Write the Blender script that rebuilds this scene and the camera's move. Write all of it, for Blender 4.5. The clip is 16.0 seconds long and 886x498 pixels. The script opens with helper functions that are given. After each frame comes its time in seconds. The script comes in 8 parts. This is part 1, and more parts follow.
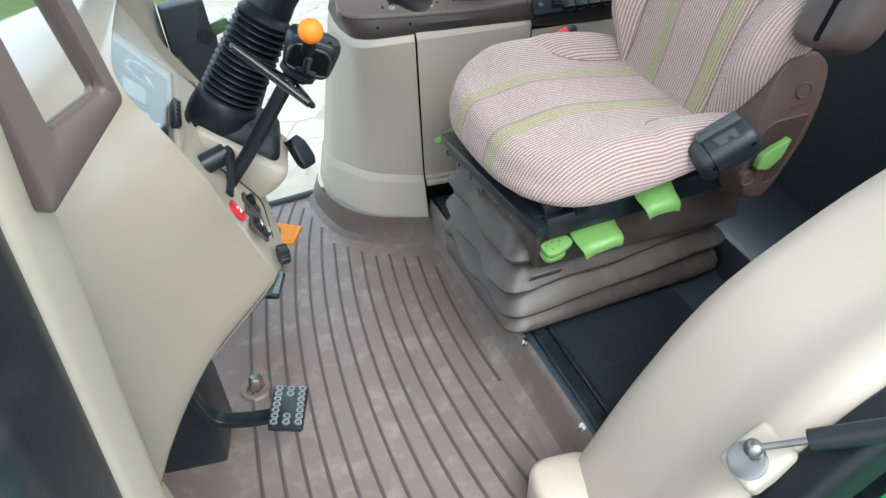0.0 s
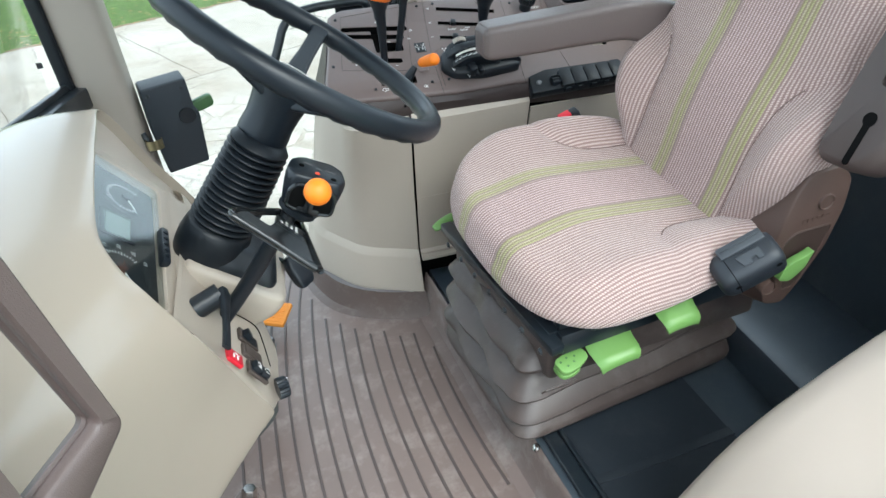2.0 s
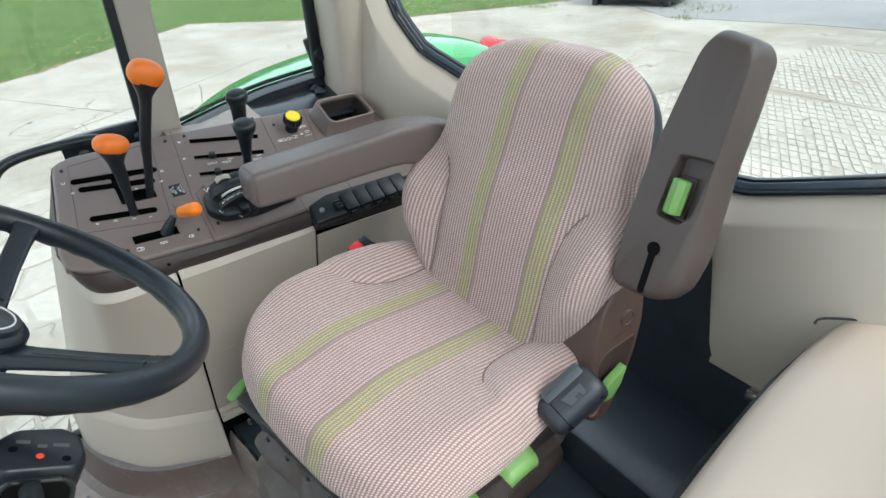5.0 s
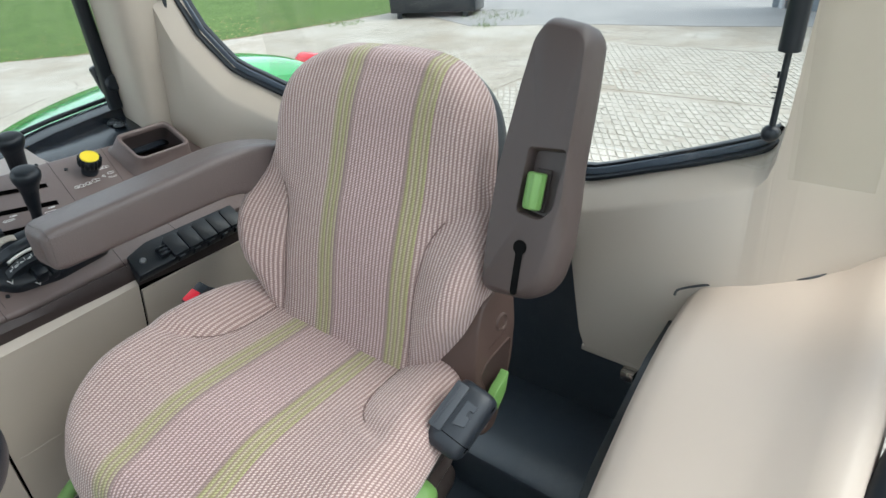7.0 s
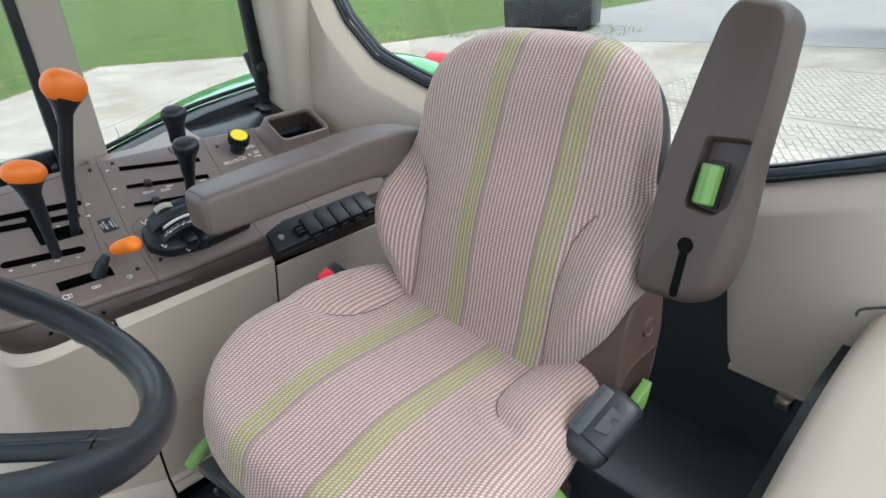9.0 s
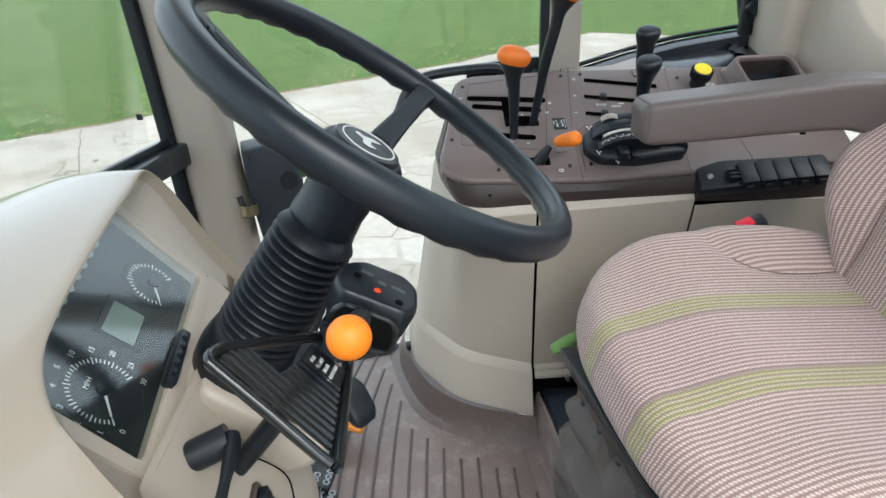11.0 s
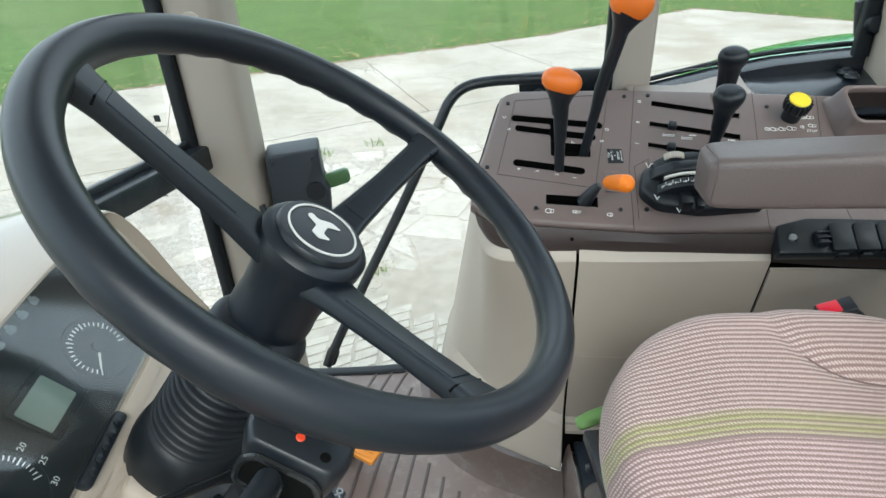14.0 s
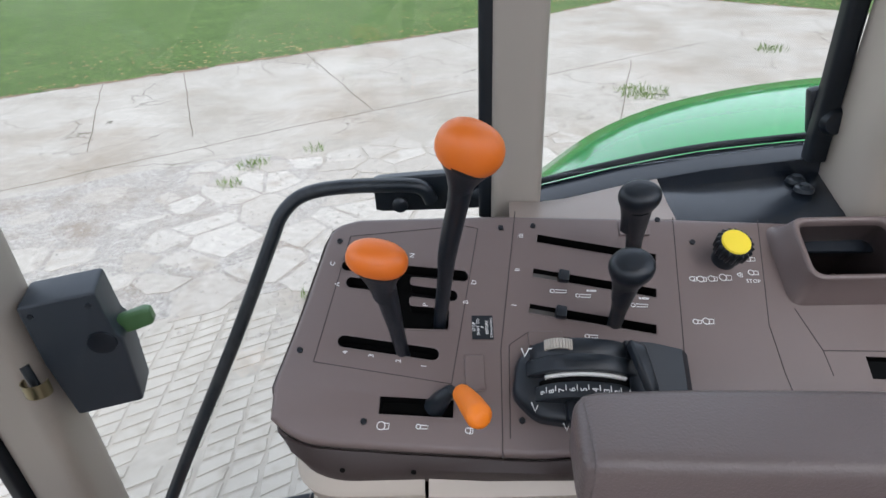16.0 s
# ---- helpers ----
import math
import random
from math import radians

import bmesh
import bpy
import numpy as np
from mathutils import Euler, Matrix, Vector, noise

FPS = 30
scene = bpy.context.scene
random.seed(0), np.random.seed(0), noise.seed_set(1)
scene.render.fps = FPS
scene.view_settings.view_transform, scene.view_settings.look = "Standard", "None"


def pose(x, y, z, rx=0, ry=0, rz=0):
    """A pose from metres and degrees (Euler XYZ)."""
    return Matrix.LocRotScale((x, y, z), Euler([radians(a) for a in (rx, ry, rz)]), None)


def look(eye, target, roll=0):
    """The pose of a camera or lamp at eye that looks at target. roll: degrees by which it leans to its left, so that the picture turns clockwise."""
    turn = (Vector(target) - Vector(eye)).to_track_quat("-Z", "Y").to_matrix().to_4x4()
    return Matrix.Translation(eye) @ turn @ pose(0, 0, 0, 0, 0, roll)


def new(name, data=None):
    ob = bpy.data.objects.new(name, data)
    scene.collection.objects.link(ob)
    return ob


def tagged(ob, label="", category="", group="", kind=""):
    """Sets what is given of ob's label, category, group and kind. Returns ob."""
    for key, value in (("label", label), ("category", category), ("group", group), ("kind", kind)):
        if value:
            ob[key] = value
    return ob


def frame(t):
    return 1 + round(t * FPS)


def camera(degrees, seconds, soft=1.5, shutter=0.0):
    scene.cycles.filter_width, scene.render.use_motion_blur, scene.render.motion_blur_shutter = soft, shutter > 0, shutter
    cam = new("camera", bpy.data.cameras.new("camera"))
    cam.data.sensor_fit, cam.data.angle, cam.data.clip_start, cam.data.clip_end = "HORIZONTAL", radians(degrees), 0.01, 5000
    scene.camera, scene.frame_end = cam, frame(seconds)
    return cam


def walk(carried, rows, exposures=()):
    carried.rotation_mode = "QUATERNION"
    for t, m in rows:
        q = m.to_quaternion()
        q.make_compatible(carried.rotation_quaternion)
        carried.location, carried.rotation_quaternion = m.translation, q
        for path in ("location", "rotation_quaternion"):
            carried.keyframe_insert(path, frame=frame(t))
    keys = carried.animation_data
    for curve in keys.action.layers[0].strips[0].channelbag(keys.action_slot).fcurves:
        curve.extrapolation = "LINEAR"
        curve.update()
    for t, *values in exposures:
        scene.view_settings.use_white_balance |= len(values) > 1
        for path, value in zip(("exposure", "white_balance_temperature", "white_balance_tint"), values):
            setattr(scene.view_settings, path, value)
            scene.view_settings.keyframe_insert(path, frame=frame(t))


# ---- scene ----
from mathutils.geometry import tessellate_polygon

cam = camera(71.6, 16.0)
PATH = [
    (0, (-0.077, 0.027, 0.849), (0.187, 1.659, -0.276), -4.5),
    (0.5, (-0.076, 0.048, 0.874), (0.162, 1.683, -0.253), -4.5),
    (1, (-0.083, 0.085, 0.904), (0.17, 1.722, -0.218), -4.3),
    (1.5, (-0.084, 0.126, 0.928), (0.203, 1.761, -0.187), -4.3),
    (2, (-0.082, 0.164, 0.951), (0.254, 1.797, -0.154), -4.3),
    (2.5, (-0.072, 0.204, 0.967), (0.323, 1.829, -0.13), -4.3),
    (3, (-0.059, 0.232, 0.984), (0.41, 1.845, -0.101), -4.2),
    (3.5, (-0.036, 0.255, 1.003), (0.522, 1.848, -0.071), -4.2),
    (4, (-0.018, 0.283, 1.024), (0.675, 1.864, 0.015), -4.1),
    (4.5, (-0.012, 0.302, 1.028), (0.815, 1.83, 0.036), -3.8),
    (5, (-0.002, 0.316, 1.022), (0.943, 1.775, 0.033), -3.6),
    (5.2, (-0.006, 0.323, 1.022), (0.988, 1.75, 0.035), -3.4),
    (7.3, (0.035, 0.391, 0.994), (1.374, 1.511, 0.017), -4.6),
    (7.5, (0.039, 0.403, 0.994), (1.372, 1.535, 0.024), -4.4),
    (8, (0.031, 0.431, 0.988), (1.328, 1.62, 0.037), -4.1),
    (8.5, (0.025, 0.434, 0.966), (1.239, 1.722, 0.034), -4.8),
    (9, (-0.008, 0.434, 0.959), (1.132, 1.797, 0.041), -4.6),
    (9.5, (-0.01, 0.417, 0.955), (0.878, 1.97, 0.062), -4.9),
    (10, (-0.034, 0.399, 0.948), (0.504, 2.116, 0.075), -4.3),
    (10.2, (-0.032, 0.395, 0.935), (0.346, 2.159, 0.073), -4.3),
    (12.3, (-0.024, 0.403, 0.832), (-0.241, 2.17, -0.078), -3.5),
    (12.5, (-0.022, 0.41, 0.831), (-0.254, 2.173, -0.084), -3.5),
    (13, (-0.003, 0.446, 0.847), (-0.264, 2.194, -0.09), -3.3),
    (13.5, (0.019, 0.503, 0.884), (-0.262, 2.243, -0.06), -3.3),
    (14, (0.042, 0.546, 0.917), (-0.242, 2.282, -0.035), -2.9),
    (14.5, (0.071, 0.606, 0.932), (-0.211, 2.338, -0.027), -3.1),
    (15, (0.108, 0.682, 0.956), (-0.138, 2.413, -0.015), -3.1),
    (15.5, (0.143, 0.792, 0.977), (-0.064, 2.514, -0.019), -3.0),
    (16, (0.167, 0.906, 0.982), (0.003, 2.631, -0.016), -2.9),
]
walk(cam, [(t, look(eye, target, roll)) for t, eye, target, roll in PATH],
     [(0, 1.48, 6020, 1), (2.5, 1.48, 6080, 1), (5, 1.25, 6230, 1), (8, 1.15, 6320, 4), (10, 1.24, 6280, 4), (12.5, 1.17, 6350, 5), (14, 1.32, 6300, 1), (15, 1.13, 6270, 8), (16, 0.98, 6170, 13)])

# ---- world, sun, exposure ----
world = bpy.data.worlds.new("overcast_sky")
scene.world = world
world.use_nodes = True
wn = world.node_tree
sky = wn.nodes.new("ShaderNodeTexSky")
sky.sky_type, sky.sun_disc = "NISHITA", False
sky.sun_elevation, sky.sun_rotation = radians(52), radians(158)
sky.air_density, sky.dust_density, sky.ozone_density = 1.0, 4.0, 1.0
soft = wn.nodes.new("ShaderNodeMixRGB")
soft.inputs[0].default_value = 0.75
soft.inputs[2].default_value = (6.6, 7.2, 7.9, 1)
wn.links.new(sky.outputs[0], soft.inputs[1])
wn.links.new(soft.outputs[0], wn.nodes["Background"].inputs[0])
wn.nodes["Background"].inputs[1].default_value = 0.15
sun = new("sun", bpy.data.lights.new("sun", "SUN"))
sun.data.energy, sun.data.angle, sun.data.color = 1.5, radians(40), (1.0, 0.985, 0.96)
sun.matrix_basis = look((0, 0, 0), (-0.23, 0.57, -0.79))

# ---- materials ----
def node_mat(name):
    m = bpy.data.materials.new(name)
    m.use_nodes = True
    nt = m.node_tree
    return m, nt, nt.nodes["Principled BSDF"]


def nd(nt, kind, **values):
    n = nt.nodes.new("ShaderNode" + kind)
    for k, v in values.items():
        if k in ("operation", "blend_type", "feature", "wave_type", "bands_direction", "data_type", "distance", "noise_dimensions", "attribute_name", "wave_profile"):
            setattr(n, k, v)
        else:
            n.inputs[k.replace("_", " ")].default_value = v
    return n


def surface(name, col, rough=0.5, metal=0.0, vary=0.12, grain=900.0, bump=0.15, spots=6.0, coat=0.0, dirt=None, dirt_amount=0.0, spec=0.5):
    """Plain painted, moulded or cast surface: two scales of tone, fine relief, uneven gloss."""
    m, nt, b = node_mat(name)
    L = nt.links.new
    co = nd(nt, "TexCoord")
    big = nd(nt, "TexNoise", Scale=spots, Detail=5.0, Roughness=0.6)
    fine = nd(nt, "TexNoise", Scale=grain, Detail=2.0)
    L(co.outputs["Object"], big.inputs["Vector"])
    L(co.outputs["Object"], fine.inputs["Vector"])
    mix = nd(nt, "MixRGB", blend_type="MIX")
    mix.inputs[1].default_value = (*[c * (1 - vary) for c in col], 1)
    mix.inputs[2].default_value = (*[min(1, c * (1 + vary)) for c in col], 1)
    L(big.outputs["Fac"], mix.inputs[0])
    out = mix.outputs[0]
    if dirt:
        d = nd(nt, "TexNoise", Scale=spots * 3.3, Detail=8.0, Roughness=0.7)
        L(co.outputs["Object"], d.inputs["Vector"])
        ramp = nd(nt, "MapRange", From_Min=0.5, From_Max=0.75, To_Min=0.0, To_Max=dirt_amount)
        L(d.outputs["Fac"], ramp.inputs["Value"])
        mix2 = nd(nt, "MixRGB")
        mix2.inputs[2].default_value = (*dirt, 1)
        L(ramp.outputs[0], mix2.inputs[0])
        L(out, mix2.inputs[1])
        out = mix2.outputs[0]
    L(out, b.inputs["Base Color"])
    rr = nd(nt, "MapRange", To_Min=rough * 0.85, To_Max=min(1, rough * 1.2))
    L(big.outputs["Fac"], rr.inputs["Value"])
    L(rr.outputs[0], b.inputs["Roughness"])
    b.inputs["Metallic"].default_value = metal
    b.inputs["Coat Weight"].default_value = coat
    b.inputs["Specular IOR Level"].default_value = spec
    if bump:
        bp = nd(nt, "Bump", Strength=bump, Distance=0.0006)
        L(fine.outputs["Fac"], bp.inputs["Height"])
        L(bp.outputs[0], b.inputs["Normal"])
    return m


BEIGE = surface("beige_plastic", (0.424, 0.369, 0.309), 0.42, vary=0.04, grain=1400, bump=0.25)
BEIGE_GLOSS = surface("glossy_beige_cowl", (0.365, 0.313, 0.257), 0.24, vary=0.03, grain=300, bump=0.03, coat=0.35)
# dark brown of the band, lowered further so the colour also holds shade
SHADED_BROWN = surface("dark_shaded_brown", (0.042, 0.030, 0.028), 0.5, vary=0.08, grain=1500, bump=0.3)
BROWN = surface("brown_plastic", (0.147, 0.111, 0.103), 0.38, vary=0.08, grain=1500, bump=0.35)
BROWN_RED = surface("brown_seat_plastic", (0.085, 0.052, 0.042), 0.48, vary=0.08, grain=1200, bump=0.2)
RUBBER_BROWN = surface("brown_bellows_rubber", (0.070, 0.053, 0.048), 0.40, vary=0.12, grain=700, bump=0.15, dirt=(0.25, 0.22, 0.2), dirt_amount=0.25)
MAT = surface("brown_rubber_mat", (0.180, 0.136, 0.122), 0.36, vary=0.22, grain=500, bump=0.2, spots=5.0, dirt=(0.36, 0.325, 0.30), dirt_amount=0.6)
BLACK = surface("black_plastic", (0.0085, 0.0118, 0.0165), 0.36, vary=0.15, grain=1300, bump=0.2, spec=0.42)
BLACK_RUBBER = surface("black_rubber", (0.0080, 0.0108, 0.0145), 0.40, vary=0.15, grain=600, bump=0.15, spec=0.3)
WHEEL_BLACK = surface("soft_black_wheel_grip", (0.0075, 0.0112, 0.0165), 0.36, vary=0.12, grain=1600, bump=0.10, spec=0.36)
BLACK_STEEL = surface("black_painted_steel", (0.011, 0.0155, 0.0205), 0.3, vary=0.2, grain=250, bump=0.1, dirt=(0.10, 0.10, 0.10), dirt_amount=0.3)
GREEN = surface("light_green_plastic", (0.16, 0.31, 0.085), 0.4, vary=0.05, grain=1200, bump=0.15)
DARK_GREEN = surface("dark_green_plastic", (0.06, 0.14, 0.05), 0.42, vary=0.06)
ORANGE = surface("orange_plastic", (0.82, 0.20, 0.006), 0.5, vary=0.03, grain=900, bump=0.08)
ORANGE_KNOB = surface("burnt_orange_knob", (0.72, 0.16, 0.015), 0.4, vary=0.05, grain=900, bump=0.12)
YELLOW = surface("yellow_plastic", (0.85, 0.65, 0.03), 0.4, vary=0.03)
RED = surface("red_plastic", (0.55, 0.012, 0.03), 0.35, vary=0.05)
CHROME = surface("bare_steel", (0.62, 0.60, 0.58), 0.22, metal=1.0, vary=0.1, grain=400, bump=0.1)
BRASS = surface("yellow_zinc_steel", (0.30, 0.26, 0.16), 0.35, metal=1.0, vary=0.15)
WHITE = surface("white_print", (0.75, 0.74, 0.72), 0.6, vary=0.02, bump=0)
PAINT_GREEN = surface("green_bodywork_paint", (0.02, 0.26, 0.06), 0.18, vary=0.03, grain=100, bump=0.02, coat=0.6)
# near-black for gaps, holes and slots; it carries their shade as colour
DARK_GAP_SHADE = surface("dark_recess_shade", (0.003, 0.003, 0.003), 0.8, vary=0.1, bump=0, spec=0.1)
GAUGE_FACE = surface("gauge_face", (0.012, 0.014, 0.016), 0.5, vary=0.05, bump=0)
LCD = surface("grey_green_display", (0.22, 0.27, 0.24), 0.35, vary=0.03, bump=0)
TAIL_RED = surface("red_lamp_lens", (0.6, 0.01, 0.02), 0.15, vary=0.03, bump=0)


def glass_mat(name, tint, gain=0.6, base=0.025, haze=0.01):
    m, nt, b = node_mat(name)
    tr, gl, mx = nd(nt, "BsdfTransparent", Color=(*tint, 1)), nd(nt, "BsdfGlossy", Roughness=haze), nd(nt, "MixShader")
    lw = nd(nt, "LayerWeight", Blend=0.5)
    pw = nd(nt, "Math", operation="POWER")
    pw.inputs[1].default_value = 4.0
    ml = nd(nt, "Math", operation="MULTIPLY_ADD")
    ml.inputs[1].default_value, ml.inputs[2].default_value = gain, base
    nt.links.new(lw.outputs["Facing"], pw.inputs[0])
    nt.links.new(pw.outputs[0], ml.inputs[0])
    nt.links.new(ml.outputs[0], mx.inputs[0])
    nt.links.new(tr.outputs[0], mx.inputs[1])
    nt.links.new(gl.outputs[0], mx.inputs[2])
    nt.links.new(mx.outputs[0], nt.nodes["Material Output"].inputs["Surface"])
    return m


GLASS = glass_mat("window_glass", (0.95, 0.955, 0.95))
LENS = glass_mat("gauge_lens", (0.9, 0.93, 0.93), 0.75, 0.06, 0.07)


def fabric():
    """Ribbed seat cloth in pink, cream and brown with two green stripes; u runs across the ribs in metres, v along them."""
    m, nt, b = node_mat("striped_seat_cloth")
    L = nt.links.new
    uv = nd(nt, "UVMap")
    sep = nd(nt, "SeparateXYZ")
    L(uv.outputs[0], sep.inputs[0])
    u, v = sep.outputs[0], sep.outputs[1]

    def mth(op, a, bb=None, c=None):
        n = nd(nt, "Math", operation=op)
        for i, x in enumerate((a, bb, c)):
            if x is None:
                continue
            if isinstance(x, (int, float)):
                n.inputs[i].default_value = x
            else:
                L(x, n.inputs[i])
        return n.outputs[0]

    PITCH = 0.0056
    wob = nd(nt, "TexNoise", Scale=220.0, Detail=2.0)
    L(uv.outputs[0], wob.inputs["Vector"])
    uw = mth("ADD", u, mth("MULTIPLY", mth("SUBTRACT", wob.outputs["Fac"], 0.5), 0.0012))
    rib = mth("MULTIPLY_ADD", mth("SINE", mth("MULTIPLY", uw, 2 * math.pi / PITCH)), 0.5, 0.5)
    # slanting stitches along each rib
    slant = mth("ADD", mth("MULTIPLY", v, 2 * math.pi / 0.0035), mth("MULTIPLY", u, 2 * math.pi / 0.0058))
    stitch = mth("MULTIPLY_ADD", mth("SINE", slant), 0.5, 0.5)
    fleck = nd(nt, "TexNoise", Scale=620.0, Detail=1.0)
    L(uv.outputs[0], fleck.inputs["Vector"])
    fl = nd(nt, "MapRange", From_Min=0.36, From_Max=0.64, To_Min=0.62, To_Max=1.15)
    L(fleck.outputs["Fac"], fl.inputs["Value"])
    raw = mth("MULTIPLY", mth("MULTIPLY", rib, mth("MULTIPLY_ADD", stitch, 0.72, 0.34)), fl.outputs[0])
    crisp = nd(nt, "MapRange", From_Min=0.12, From_Max=0.72)
    L(raw, crisp.inputs["Value"])
    thread = crisp.outputs[0]
    # bands across the cloth
    au = mth("ABSOLUTE", u)
    inband = mth("MULTIPLY", mth("GREATER_THAN", au, 0.0504), mth("LESS_THAN", au, 0.0784))
    edge = mth("MULTIPLY", mth("GREATER_THAN", au, 0.0455), mth("LESS_THAN", au, 0.0504))
    inner = mth("LESS_THAN", au, 0.0462)
    alt = mth("MULTIPLY_ADD", mth("SINE", mth("MULTIPLY", u, math.pi / PITCH)), 0.24, 0.64)
    gmix = mth("MULTIPLY", inband, alt)
    base = nd(nt, "MixRGB")
    base.inputs[1].default_value, base.inputs[2].default_value = (0.70, 0.555, 0.510, 1), (0.71, 0.535, 0.525, 1)
    L(inner, base.inputs[0])
    hi = nd(nt, "MixRGB")
    hi.inputs[2].default_value = (0.46, 0.475, 0.185, 1)
    L(base.outputs[0], hi.inputs[1])
    L(gmix, hi.inputs[0])
    lowc = nd(nt, "MixRGB")
    lowc.inputs[1].default_value, lowc.inputs[2].default_value = (0.300, 0.200, 0.185, 1), (0.29, 0.255, 0.13, 1)
    L(gmix, lowc.inputs[0])
    col = nd(nt, "MixRGB")
    L(thread, col.inputs[0])
    L(lowc.outputs[0], col.inputs[1])
    L(hi.outputs[0], col.inputs[2])
    col2 = nd(nt, "MixRGB")
    col2.inputs[2].default_value = (0.27, 0.19, 0.175, 1)
    L(mth("MULTIPLY", edge, 0.75), col2.inputs[0])
    L(col.outputs[0], col2.inputs[1])
    wear = nd(nt, "TexNoise", Scale=7.0, Detail=5.0)
    L(uv.outputs[0], wear.inputs["Vector"])
    col3 = nd(nt, "MixRGB", blend_type="MULTIPLY")
    col3.inputs[0].default_value = 1.0
    tone = nd(nt, "MapRange", To_Min=0.80, To_Max=1.04)
    L(wear.outputs["Fac"], tone.inputs["Value"])
    L(col2.outputs[0], col3.inputs[1])
    L(tone.outputs[0], col3.inputs[2])
    L(col3.outputs[0], b.inputs["Base Color"])
    b.inputs["Roughness"].default_value = 0.9
    b.inputs["Specular IOR Level"].default_value = 0.2
    b.inputs["Sheen Weight"].default_value = 0.25
    bp = nd(nt, "Bump", Strength=0.6, Distance=0.0012)
    L(thread, bp.inputs["Height"])
    L(bp.outputs[0], b.inputs["Normal"])
    return m


CLOTH = fabric()


# ---- mesh helpers ----
def V(*a):
    return Vector(a)


def finish(ob, bm, mat, sharp=38):
    bmesh.ops.recalc_face_normals(bm, faces=bm.faces)
    lim = radians(sharp)
    for f in bm.faces:
        f.smooth = True
    for e in bm.edges:
        if len(e.link_faces) == 2 and e.calc_face_angle(0) > lim:
            e.smooth = False
    bm.to_mesh(ob.data)
    bm.free()
    for mm in mat if isinstance(mat, (list, tuple)) else (mat,):
        ob.data.materials.append(mm)


def thing(name, at, label, category, group="", kind=""):
    """An Empty at the base of a thing, which its parts hang under."""
    e = new(name)
    e.empty_display_size = 0.02
    e.matrix_basis = Matrix.Translation(at)
    return tagged(e, label, category, group, kind)


def part(name, bm, mat, parent=None, label="", sharp=38):
    """Links a bmesh in world places as one mesh object under a thing or under a part."""
    ob = new(name, bpy.data.meshes.new(name))
    finish(ob, bm, mat, sharp)
    if parent is not None:
        ob.parent = parent
        if parent.parent is None:
            ob.matrix_parent_inverse = parent.matrix_basis.inverted()
    if label:
        ob["label"] = label
    return ob


def solid(name, bm, mat, label, category="", group="", kind="", sharp=38):
    """A thing of a single mesh."""
    return tagged(part(name, bm, mat, None, "", sharp), label, category, group, kind)


def B():
    return bmesh.new()


def frame_of(o, x, z):
    """A matrix at o with its x axis along x and its z axis as near z as can be."""
    x = Vector(x).normalized()
    y = Vector(z).cross(x).normalized()
    z = x.cross(y)
    return Matrix.Translation(o) @ Matrix((x, y, z)).transposed().to_4x4()


def add(bm, verts, faces, m=None):
    vs = [bm.verts.new(m @ Vector(v) if m else v) for v in verts]
    for f in faces:
        try:
            bm.faces.new([vs[i] for i in f])
        except ValueError:
            pass
    return vs


def box(bm, size, m, bevel=0.0, seg=2):
    """A box with rounded edges, centred on m."""
    t = bmesh.new()
    bmesh.ops.create_cube(t, size=1.0, matrix=Matrix.Diagonal((*size, 1)))
    if bevel:
        bmesh.ops.bevel(t, geom=list(t.edges), offset=bevel, segments=seg, affect="EDGES", profile=0.5)
    join(bm, t, m)
    return bm


def join(bm, t, m=None):
    t.verts.index_update()
    vs = [bm.verts.new(m @ v.co if m else v.co) for v in t.verts]
    for f in t.faces:
        try:
            bm.faces.new([vs[v.index] for v in f.verts])
        except ValueError:
            pass
    t.free()


def prism(bm, pts, depth, m, bevel=0.0, seg=2):
    """A flat outline (x, y of m) pulled along m's z from 0 to depth, edges rounded."""
    t = bmesh.new()
    lo = [t.verts.new((x, y, 0)) for x, y in pts]
    hi = [t.verts.new((x, y, depth)) for x, y in pts]
    t.faces.new(lo[::-1])
    t.faces.new(hi)
    n = len(pts)
    for i in range(n):
        t.faces.new((lo[i], lo[(i + 1) % n], hi[(i + 1) % n], hi[i]))
    bmesh.ops.recalc_face_normals(t, faces=t.faces)
    if bevel:
        es = [e for e in t.edges if e.calc_face_angle(0) > radians(40) or abs(e.verts[0].co.z - e.verts[1].co.z) < 1e-6]
        bmesh.ops.bevel(t, geom=es, offset=bevel, segments=seg, affect="EDGES", profile=0.5, clamp_overlap=True)
    join(bm, t, m)
    return bm


def round_poly(pts, r, n=5):
    """An outline with its corners rounded by r."""
    out, k = [], len(pts)
    for i in range(k):
        a, b, c = (Vector(pts[(i + j) % k]) for j in (-1, 0, 1))
        d0, d1 = (a - b), (c - b)
        rr = min(r if not isinstance(r, (list, tuple)) else r[i], d0.length * 0.45, d1.length * 0.45)
        p, q = b + d0.normalized() * rr, b + d1.normalized() * rr
        for j in range(n + 1):
            s = j / n
            out.append(tuple((1 - s) ** 2 * p + 2 * s * (1 - s) * b + s * s * q))
    return out


def spline(pts, sub=6, closed=False):
    pts = [Vector(p) for p in pts]
    n, out = len(pts), []
    for i in range(n if closed else n - 1):
        p0, p1, p2, p3 = (pts[(i + j) % n] if closed else pts[min(max(i + j, 0), n - 1)] for j in (-1, 0, 1, 2))
        for k in range(sub):
            t = k / sub
            out.append(0.5 * (2 * p1 + (p2 - p0) * t + (2 * p0 - 5 * p1 + 4 * p2 - p3) * t * t + (3 * p1 - p0 - 3 * p2 + p3) * t ** 3))
    if not closed:
        out.append(pts[-1])
    return out


